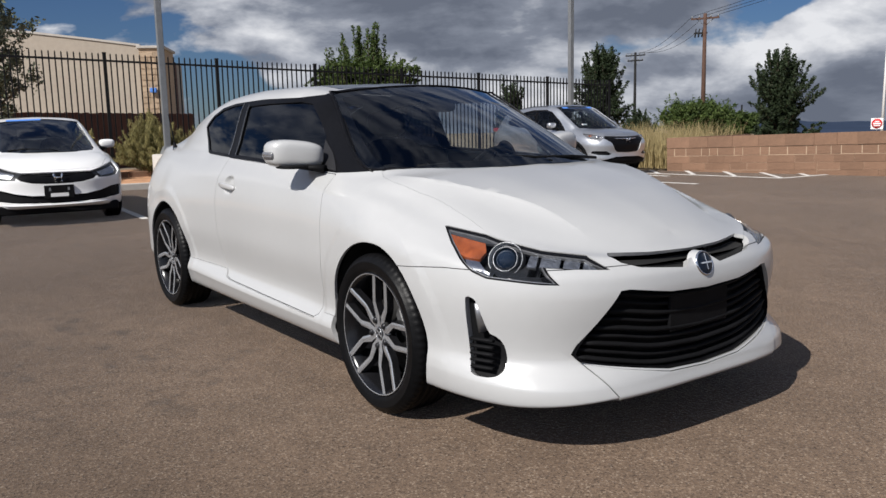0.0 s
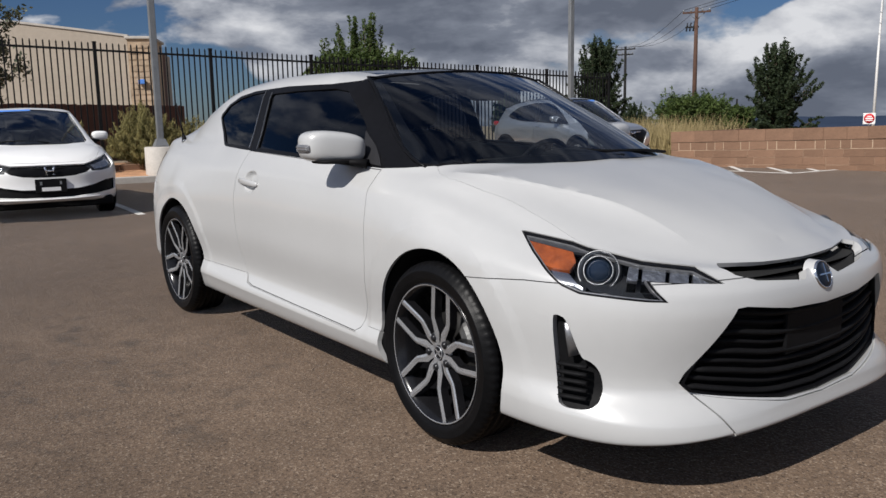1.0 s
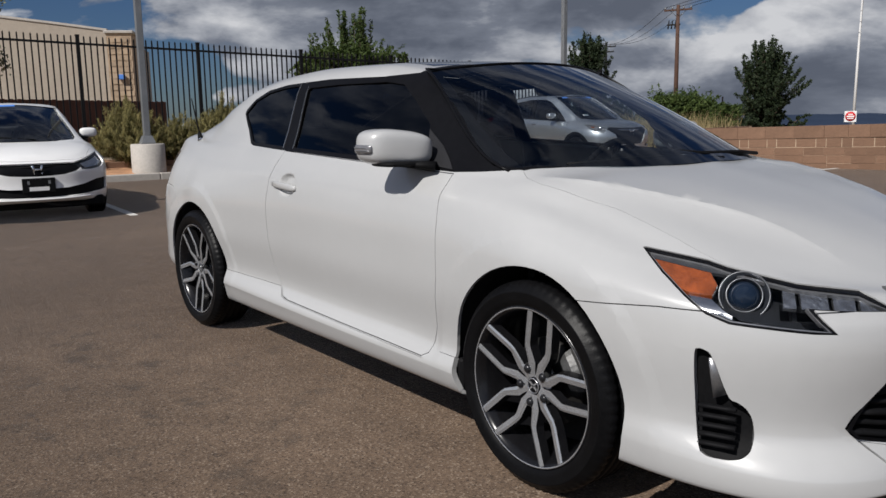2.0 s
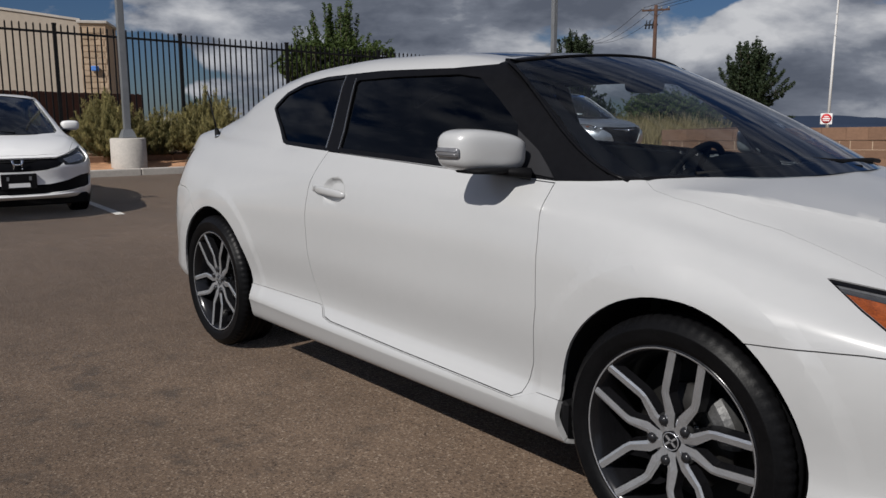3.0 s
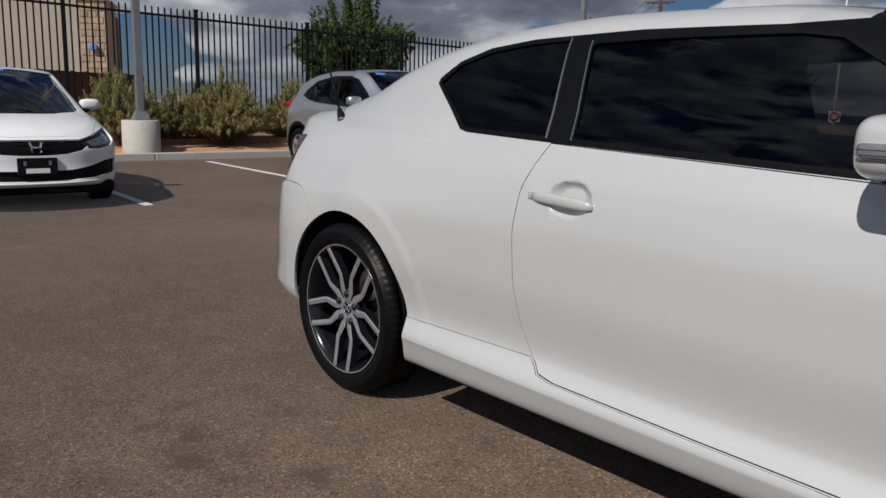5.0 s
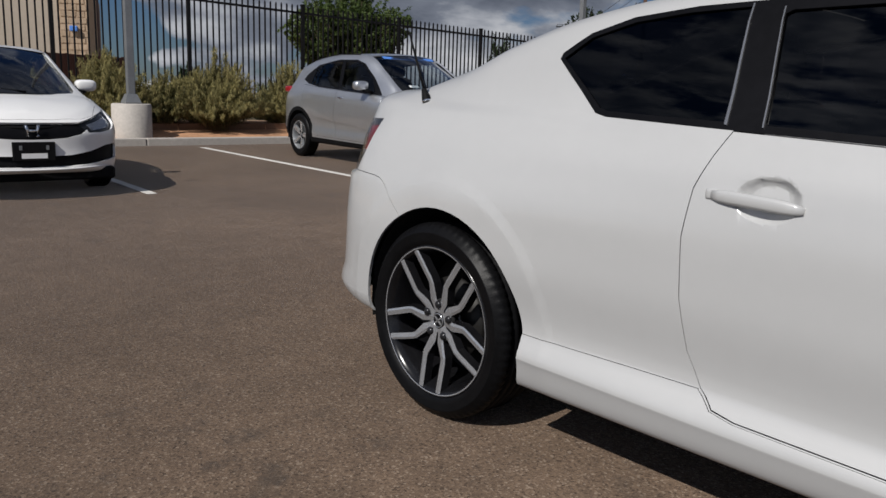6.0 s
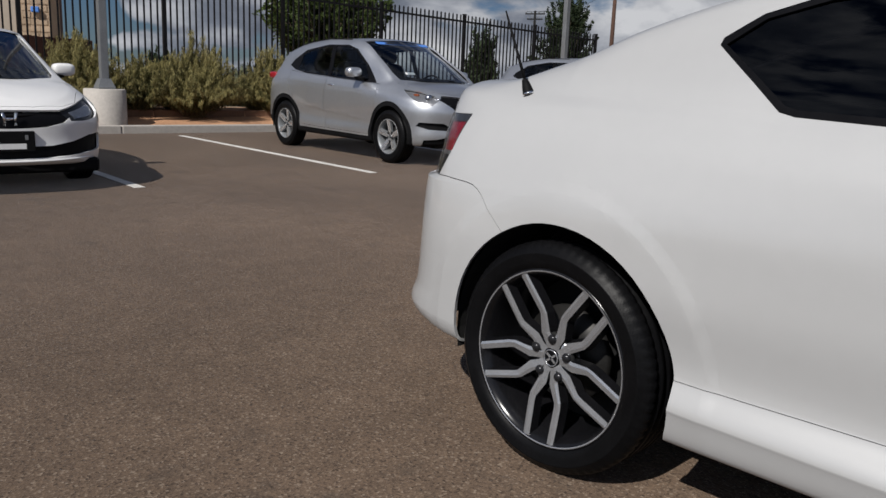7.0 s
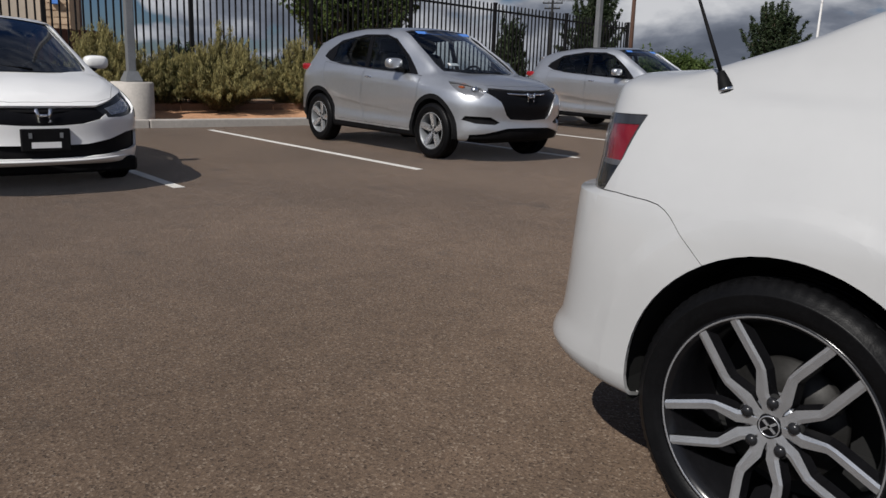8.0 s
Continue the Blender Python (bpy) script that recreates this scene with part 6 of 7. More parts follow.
build_grass((-10.3, 14.6, 0.0), 1.5, 1.0, 0.95, 2600, 31, "tall straw-coloured dry grass beside the wall")
build_grass((-11.2, 16.4, 0.0), 1.8, 1.2, 1.15, 1600, 32, "straw-coloured dry grass by the wall end")
build_grass((-15.5, 17.5, 0.0), 2.2, 2.0, 0.5, 2200, 33, "short dry grass beyond the fence end")
build_shrub("dry_weed", (-14.3, 8.4, 0.15), 0.5, 0.6, LEAF_SAGE, 15, "low dry weed tuft in the soil bed", stems=90, per=20, size=0.045)


# ------------------------------------------------------------ poles, signs, buildings
def build_lamp_post(at, label, height=7.6):
    post = thing("lamp_post", Matrix.Translation(at) @ Matrix.Rotation(radians(LOT_TURN), 4, "Z"), label, "lamp post", "lamp posts")
    foot = part("concrete_foot", lathe([(0.0, 0.70), (0.310, 0.70), (0.330, 0.685), (0.335, 0.0)], 40), CONCRETE_LIGHT, post, "round pale concrete foot", True, Matrix.Rotation(radians(90), 4, "X"))
    b = boxed(-0.135, 0.135, -0.135, 0.135, 0.70, 0.735, 0.004)
    part("base_plate", b, GALV, post)
    bm = bmesh.new()
    bmesh.ops.create_cone(bm, cap_ends=True, segments=4, radius1=0.185, radius2=0.115, depth=0.13, matrix=Matrix.Translation((0, 0, 0.80)) @ Matrix.Rotation(radians(45), 4, "Z"))
    part("base_cover", bm, GALV, post)
    bm = boxed(-0.063, 0.063, -0.063, 0.063, 0.74, height, 0.012, 2)
    part("shaft", bm, GALV, post, "square grey steel shaft")
    return post


build_lamp_post((-13.69, 2.95, 0.0), "grey steel lamp post on a round concrete foot")
build_lamp_post((-13.13, 14.44, 0.0), "grey steel lamp post beside the fence end")


def build_utility_pole(at, height, turn, label, arms, mat):
    pole = thing("utility_pole", Matrix.Translation(at) @ Matrix.Rotation(turn, 4, "Z"), label, "utility pole", "utility poles")
    part("shaft", tube(bmesh.new(), [(0, 0, 0), (0, 0, height * 0.5), (0, 0, height)], [0.23, 0.20, 0.16], 12), mat, pole, smooth=True)
    for z, w in arms:
        arm = part("crossarm", boxed(-w, w, -0.07, 0.07, z - 0.08, z + 0.08, 0.01), mat, pole)
        for x in (-w * 0.92, -w * 0.4, w * 0.4, w * 0.92):
            part("insulator", tube(bmesh.new(), [(x, 0, z + 0.08), (x, 0, z + 0.2), (x, 0, z + 0.3)], [0.05, 0.09, 0.05], 8), GALV, arm)
        for s in (-1, 1):
            part("brace", tube(bmesh.new(), [(s * w * 0.55, 0.08, z - 0.06), (0, 0.08, z - 0.75)], [0.025, 0.025], 5), GALV, arm)
    return pole


up_a = build_utility_pole((-45.8, 64.1, -1.0), 12.15, radians(25), "tall brown wooden utility pole with a crossarm", [(11.70, 1.3)], POLE_WOOD)
part("transformer_arm", boxed(-1.05, 0.2, 0.12, 0.24, 10.30, 10.45, 0.01), DARK, up_a)
for k in range(3):
    part("cutout", tube(bmesh.new(), [(-0.95 + 0.32 * k, 0.18, 10.0), (-0.85 + 0.32 * k, 0.18, 10.8)], [0.08, 0.05], 6), DARK, up_a)
build_utility_pole((-73.7, 86.2, -2.0), 12.6, radians(20), "far dark utility pole with a crossarm", [(12.2, 1.4), (11.5, 1.1)], DARK)
for k, (z, off) in enumerate(((10.95, -1.2), (10.95, 0.0), (10.95, 1.2))):
    d = Vector((math.cos(radians(25)), math.sin(radians(25)), 0)) * off
    a, b, c = Vector((-45.8, 64.1, z)) + d, Vector((-73.7, 86.2, 10.5)) + d, Vector((12.0, 45.0, 17.5)) + d
    for e in (b, c):
        pts = [a.lerp(e, i / 12) - Vector((0, 0, 1.1 * math.sin(math.pi * i / 12))) for i in range(13)]
        tagged(part("power_line", tube(bmesh.new(), pts, [0.022] * 13, 4), DARK), "thin dark overhead power line", "cable", "power lines")

lamp = thing("street_light", Matrix.Translation((-27.9, 62.4, -0.5)), "tall white street light with a curved arm", "street light")
part("shaft", tube(bmesh.new(), [(0, 0, 0), (0.05, 0, 6), (0.15, 0, 11.0), (0.5, -0.1, 12.2), (1.3, -0.3, 12.8)], [0.11, 0.09, 0.07, 0.06, 0.05], 10), SIGN_WHITE, lamp, smooth=True)
part("lamp_head", blob(bmesh.new(), (1.6, -0.4, 12.8), (0.4, 0.16, 0.08), 0.7), GALV, lamp, smooth=True)

sg = thing("no_entry_sign", Matrix.Translation((-24.0, 53.8, -0.12)) @ Matrix.Rotation(radians(22), 4, "Z"), "square white sign with a red disc on a post", "road sign")
part("sign_post", tube(bmesh.new(), [(0, 0.04, -0.3), (0, 0.04, 1.1)], [0.03, 0.03], 8), GALV, sg)
plate = part("sign_plate", boxed(-0.37, 0.37, -0.01, 0.01, 0.42, 1.16, 0.02), SIGN_WHITE, sg)
part("disc", lathe([(0.0, -0.004), (0.33, -0.004), (0.33, 0.0)], 32), SIGN_RED, plate, "red disc", m=Matrix.Translation((0, -0.012, 0.79)))
part("bar", boxed(-0.23, 0.23, -0.022, -0.017, 0.745, 0.835), SIGN_WHITE, plate, "white bar")
for z, w in ((0.92, 0.14), (0.66, 0.20)):
    part("wording_bar", boxed(-w, w, -0.021, -0.017, z - 0.03, z + 0.03), SIGN_WHITE, plate)

dm = thing("warning_sign", Matrix.Translation((-21.3, 34.6, -0.1)) @ Matrix.Rotation(radians(30), 4, "Z"), "grey back of a diamond road sign on a post", "road sign")
part("sign_post", boxed(-0.04, 0.04, -0.06, -0.01, -0.2, 2.0), FENCE, dm)
part("sign_plate", boxed(-0.40, 0.40, -0.008, 0.008, -0.40, 0.40, 0.03), SIGN_BACK, dm, m=Matrix.Translation((0, 0, 1.2)) @ Matrix.Rotation(radians(45), 4, "Y"))

# tan building with a stone pier, board fence before it
U = Vector((-0.45, -0.89, 0)); U.normalize()
yaw = math.atan2(U.y, U.x)
hall = thing("commercial_building", Matrix.Translation((-35.2, 9.5, -0.4)) @ Matrix.Rotation(yaw, 4, "Z"), "plain tan stucco building with a stone corner pier", "building")
bm = bmesh.new()
top = [(0.9, 5.55), (3.0, 5.83), (6.5, 6.26), (9.0, 6.42), (30.0, 6.5)]
front = [bm.verts.new((x, 0, 0)) for x, _ in top] + [bm.verts.new((x, 0, z)) for x, z in reversed(top)]
back = [bm.verts.new((v.co.x, -12.0, v.co.z)) for v in front]
bm.faces.new(front); bm.faces.new(back[::-1])
for i in range(len(front)):
    k = (i + 1) % len(front)
    bm.faces.new((front[k], front[i], back[i], back[k]))
bmesh.ops.recalc_face_normals(bm, faces=bm.faces)
part("wall", bm, STUCCO, hall)
for (x0, z0), (x1, z1) in zip(top, top[1:]):
    cap = boxed(0.0, 1.0, -0.30, 0.05, 0.004, 0.10)
    for v in cap.verts:
        t = v.co.x
        v.co.x, v.co.z = x0 + (x1 - x0) * t, v.co.z + z0 + (z1 - z0) * t
    part("parapet_cap", cap, CONCRETE_LIGHT, hall, "pale parapet cap")
pier = part("stone_pier", boxed(-0.15, 0.9, -2.6, 0.25, 0.0, 5.42), STONE_TAN, hall, "rough tan stone pier")
part("pier_cap", boxed(-0.25, 1.0, -2.7, 0.35, 5.425, 5.55, 0.02), CONCRETE_LIGHT, pier)
for q in range(20):
    for s in range(3):
        w = 0.30 + 0.06 * ((q * 7 + s * 3) % 3)
        x0 = -0.14 + s * 0.345
        if q % 2:
            x0 = min(x0 + 0.08, 0.55)
        part("stone", boxed(x0, min(x0 + w, 0.89), 0.2501, 0.262 + 0.008 * ((q + s) % 3), 0.05 + 0.262 * q, 0.29 + 0.262 * q, 0.02), STONE_TAN, pier)
part("wall_light", boxed(0.2, 0.5, 0.30, 0.50, 3.40, 3.62, 0.03), BANNER_BLUE, hall, "small blue wall light")
# return side of the building; its shade is put into the dark brown
part("side_wing", boxed(-0.148, 0.0, -3.4, -2.601, 0.0, 5.05), WOOD_RED, hall, "side wing coloured dark brown for its shade")

yaw = math.atan2(-0.85, 0.526)
boards = thing("board_fence", Matrix.Translation((-28.6, 8.65, -0.2)) @ Matrix.Rotation(yaw, 4, "Z"), "dark red-brown wooden board fence", "fence")
first = None
rb = random.Random(8)
for k in range(120):
    m = Matrix.Translation((0.15 * k, 0.0, rb.uniform(-0.015, 0.015)))
    if first is None:
        first = part("board", boxed(0.004, 0.146, -0.012, 0.012, 0.0, 2.08, 0.004), WOOD_RED, boards, m=m)
    else:
        again(first, boards, m)
for z in (0.4, 1.7):
    part("rail", boxed(0, 18.0, -0.06, -0.012, z, z + 0.09), WOOD_RED, boards)

# far mountains, their haze carried by the blue material
bm = bmesh.new()
rm = random.Random(5)
base, crest = [], []
for i in range(61):
    a = radians(128.5 - 44 * i / 60)
    h = 40 * math.exp(-((i - 6) / 5.0) ** 2) + 26 * math.exp(-((i - 17) / 8.0) ** 2) + 30 * math.exp(-((i - 38) / 11) ** 2) + rm.uniform(-1.5, 1.5)
    h *= min(1.0, i / 3)
    base.append(bm.verts.new((700 * math.cos(a), 700 * math.sin(a), -14.9)))
    crest.append(bm.verts.new((2500 * math.cos(a), 2500 * math.sin(a), -37 + h)))
for i in range(60):
    bm.faces.new((base[i], crest[i], crest[i + 1], base[i + 1]))
bmesh.ops.recalc_face_normals(bm, faces=bm.faces)
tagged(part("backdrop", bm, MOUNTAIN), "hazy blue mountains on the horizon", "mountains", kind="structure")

# block wall
W0, W1 = Vector((-8.62, 13.2, 0)), Vector((-3.83, 13.85, 0))
wd = (W1 - W0).normalized()
wall = tagged(new("wall_block"), "brown split-face block retaining wall", "wall", kind="structure")
wall.matrix_world = Matrix.Translation(W0) @ Matrix.Rotation(math.atan2(wd.y, wd.x), 4, "Z")
wall.matrix_world = wall.matrix_world @ Matrix.Rotation(radians(-1.4), 4, "Y")      # the lot falls away along the wall
part("core", boxed(0.006, 15.0, 0.006, 0.20, -0.45, 0.760), MORTAR, wall)
part("core", boxed(0.015, 0.21, 0.20, 4.0, -0.45, 0.760), MORTAR, wall)
sizes = {}
rw = random.Random(3)
# courses: foot, height, joint; the pale joints run round the fourth course
low = -0.330
for row, (tall, joint) in enumerate(((0.165, 0.0015), (0.165, 0.0015), (0.162, 0.0015), (0.162, 0.0015), (0.188, 0.0065), (0.250, 0.0015))):
    x = -0.13 * (row % 2)
    while x < 14.9:
        w = rw.choice((0.20, 0.30, 0.40, 0.40)) if row == 4 else rw.choice((0.40, 0.46, 0.60))
        key = (w, row)
        at = Matrix.Translation((max(x, 0), rw.uniform(-0.004, 0.004), low))
        if key not in sizes:
            sizes[key] = part("block", boxed(joint, w - joint, -0.012 if row == 5 else 0.0, 0.212, joint, tall - joint, 0.003), BLOCK, wall, m=at)
        else:
            again(sizes[key], wall, at)
        x = max(x, 0) + w
    for k in range(9):
        again(sizes[(0.40, row)], wall, Matrix.Translation((0.21, 0.22 + 0.40 * k, low)) @ Matrix.Rotation(radians(90), 4, "Z"))
    low += tall

# ------------------------------------------------------------ parked cars
def body_lines(rows, nose, tail, f0, r0, nf, nr):
    """Body lines from (w table, z table, set-back of the nose, set-back of the tail)."""
    return [dict(w=w, z=z, nose=nose - a, tail=tail + b, f0=f0, r0=r0, nf=nf, nr=nr) for w, z, a, b in rows]


def sedan_lines():
    C = lambda v: [(-3, v), (3, v)]
    return body_lines([
        (C(0.76), [(-2.3, 0.30), (-1.0, 0.20), (1.0, 0.19), (1.9, 0.215), (2.3, 0.25)], 0.06, 0.05),
        (C(0.845), [(-2.3, 0.32), (-1.0, 0.22), (1.0, 0.21), (1.9, 0.235), (2.3, 0.268)], 0.02, 0.02),
        (C(0.865), [(-2.3, 0.42), (0, 0.36), (2.3, 0.33)], 0.0, 0.0),
        (C(0.868), [(-2.3, 0.55), (2.3, 0.46)], 0.015, 0.0),
        ([(-1.5, 0.872), (-1.3, 0.878), (0, 0.862), (1.3, 0.878), (1.5, 0.872)], [(-2.3, 0.68), (2.3, 0.57)], 0.015, 0.01),
        ([(-1.5, 0.86), (0, 0.855), (1.3, 0.862), (1.5, 0.85)], [(-2.3, 0.82), (0, 0.78), (1.4, 0.72), (2.3, 0.615)], 0.03, 0.03),
        ([(-1.5, 0.80), (0, 0.81), (1.2, 0.80), (1.5, 0.765)], [(-2.3, 0.98), (-1.4, 0.95), (0, 0.915), (1.0, 0.885), (1.5, 0.82), (2.0, 0.72), (2.3, 0.65)], 0.07, 0.06),
        ([(-1.5, 0.73), (-0.8, 0.76), (0, 0.765), (0.8, 0.755), (1.2, 0.725), (1.5, 0.68)], [(-2.25, 1.06), (-1.6, 1.06), (-1.0, 1.0), (0, 0.955), (0.9, 0.925), (1.3, 0.905), (1.6, 0.86), (2.0, 0.75), (2.25, 0.668)], 0.10, 0.09),
        ([(-1.5, 0.60), (-1.2, 0.58), (-0.6, 0.575), (0.1, 0.555), (0.5, 0.56), (1.0, 0.615), (1.32, 0.645), (1.5, 0.59)], [(-2.2, 1.075), (-1.65, 1.09), (-1.3, 1.20), (-0.8, 1.345), (-0.3, 1.395), (0.1, 1.385), (0.4, 1.335), (0.8, 1.165), (1.2, 0.975), (1.36, 0.925), (1.6, 0.888), (2.0, 0.778), (2.2, 0.70)], 0.14, 0.12),
        (C(0.30), [(-2.15, 1.085), (-1.65, 1.105), (-1.3, 1.225), (-0.8, 1.375), (-0.3, 1.425), (0.1, 1.418), (0.45, 1.365), (0.9, 1.175), (1.3, 1.0), (1.52, 0.93), (1.8, 0.87), (2.05, 0.782), (2.15, 0.73)], 0.18, 0.15),
        (C(0.0), [(-2.15, 1.085), (-1.65, 1.11), (-1.3, 1.235), (-0.8, 1.385), (-0.3, 1.435), (0.1, 1.43), (0.5, 1.37), (0.95, 1.175), (1.35, 1.0), (1.57, 0.935), (1.8, 0.88), (2.05, 0.79), (2.12, 0.75)], 0.21, 0.17),
    ], 2.25, -2.28, 1.42, -1.55, 2.7, 3.4)


def crossover_lines():
    C = lambda v: [(-3, v), (3, v)]
    return body_lines([
        (C(0.76), [(-2.1, 0.36), (-1.0, 0.235), (1.0, 0.23), (1.7, 0.24), (2.1, 0.24)], 0.08, 0.06),
        (C(0.85), [(-2.1, 0.38), (-1.0, 0.255), (1.0, 0.25), (1.7, 0.26), (2.1, 0.27)], 0.03, 0.03),
        (C(0.872), [(-2.1, 0.46), (0, 0.37), (2.1, 0.38)], 0.0, 0.0),
        ([(-1.4, 0.878), (-0.6, 0.845), (0.5, 0.845), (1.4, 0.878)], [(-2.1, 0.60), (0, 0.50), (2.1, 0.50)], 0.01, 0.02),
        ([(-1.4, 0.885), (-0.6, 0.868), (0.5, 0.868), (1.4, 0.885)], [(-2.1, 0.76), (0, 0.70), (2.1, 0.66)], 0.0, 0.04),
        ([(-1.4, 0.872), (-0.6, 0.866), (0.5, 0.862), (1.3, 0.865), (1.4, 0.855)], [(-2.1, 0.93), (0, 0.86), (1.3, 0.82), (2.1, 0.76)], 0.02, 0.06),
        ([(-1.4, 0.815), (-0.6, 0.83), (0.5, 0.825), (1.0, 0.81), (1.4, 0.78)], [(-2.1, 1.06), (-1.0, 1.04), (0, 0.99), (0.9, 0.955), (1.3, 0.925), (1.7, 0.875), (2.1, 0.82)], 0.06, 0.12),
        ([(-1.4, 0.755), (-0.6, 0.785), (0.2, 0.79), (0.9, 0.765), (1.2, 0.73), (1.4, 0.70)], [(-2.1, 1.16), (-1.4, 1.15), (-0.8, 1.105), (0, 1.06), (0.8, 1.02), (1.15, 1.0), (1.5, 0.955), (1.8, 0.90), (2.1, 0.845)], 0.09, 0.19),
        ([(-1.4, 0.61), (-1.0, 0.615), (-0.4, 0.61), (0.2, 0.595), (0.6, 0.61), (1.05, 0.665), (1.25, 0.66), (1.4, 0.62)], [(-2.0, 1.21), (-1.75, 1.32), (-1.5, 1.41), (-1.0, 1.512), (-0.4, 1.560), (0.1, 1.552), (0.35, 1.50), (0.7, 1.32), (1.05, 1.12), (1.2, 1.025), (1.5, 0.985), (1.8, 0.93), (2.0, 0.88)], 0.13, 0.25),
        (C(0.32), [(-1.95, 1.25), (-1.75, 1.375), (-1.5, 1.46), (-1.0, 1.550), (-0.4, 1.592), (0.1, 1.588), (0.42, 1.53), (0.8, 1.33), (1.15, 1.12), (1.36, 1.03), (1.6, 0.995), (1.8, 0.955), (1.97, 0.905)], 0.16, 0.28),
        (C(0.0), [(-1.95, 1.26), (-1.75, 1.385), (-1.5, 1.47), (-1.0, 1.560), (-0.4, 1.602), (0.1, 1.598), (0.46, 1.535), (0.84, 1.335), (1.2, 1.12), (1.42, 1.035), (1.6, 1.01), (1.8, 0.967), (1.95, 0.92)], 0.18, 0.30),
    ], 2.12, -2.09, 1.35, -1.45, 2.7, 3.4)


def plain_emblem(parent, x, z, w=0.075, mat=CHROME):
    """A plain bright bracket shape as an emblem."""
    bm = bmesh.new()
    for s in (-1, 1):
        sweep(bm, [(x, s * w * 0.66, z - 0.050), (x + 0.004, s * w * 0.56, z), (x, s * w * 0.78, z + 0.050)], 0.011, 0.009)
    sweep(bm, [(x, -w * 0.5, z), (x, w * 0.5, z)], 0.010, 0.007)
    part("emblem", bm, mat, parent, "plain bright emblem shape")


def car_cabin(car, x_dash, z_dash, seat_z, w, x_back):
    tub = part("cabin", boxed(x_back, x_dash, -w, w, 0.28, 0.31), DARK, car, "dark cabin with cloth seats")
    part("dashboard", blob(bmesh.new(), (x_dash, 0, z_dash), (0.28, w, 0.10), 0.6), MATT_BLACK, tub, smooth=True)
    for y in (-0.36, 0.36):
        for x in (-0.1, -0.95):
            seat = part("seat", blob(bmesh.new(), (x + 0.1, y, seat_z), (0.28, 0.24, 0.12), 0.55), CLOTH, tub, smooth=True)
            part("backrest", blob(bmesh.new(), (x - 0.22, y, seat_z + 0.33), (0.09, 0.24, 0.34), 0.55), CLOTH, seat, smooth=True)
            part("headrest", blob(bmesh.new(), (x - 0.27, y, seat_z + 0.76), (0.05, 0.13, 0.09), 0.6), CLOTH, seat, smooth=True)
    bmw = lathe([(0.182 + 0.014 * math.cos(a), 0.014 * math.sin(a)) for a in (2 * math.pi * k / 8 for k in range(8))], 32, close=True)
    part("steering_wheel", bmw, MATT_BLACK, tub, smooth=True, m=Matrix.Translation((x_dash - 0.42, 0.36, z_dash + 0.02)) @ Matrix.Rotation(radians(-66), 4, "Y") @ Matrix.Rotation(radians(90), 4, "X"))


def car_mirrors(car, x, y, z, mat, dark):
    for k in (-1, 1):
        mir = part("door_mirror", blob(bmesh.new(), (x, y * k, z), (0.075, 0.11, 0.064), 0.62, 20, 12), mat, car, smooth=True)
        part("mirror_foot", sweep(bmesh.new(), [(x + 0.01, (y - 0.02) * k, z - 0.06), (x + 0.06, (y - 0.13) * k, z - 0.085)], [0.022, 0.028], [0.04, 0.05]), dark, mir)


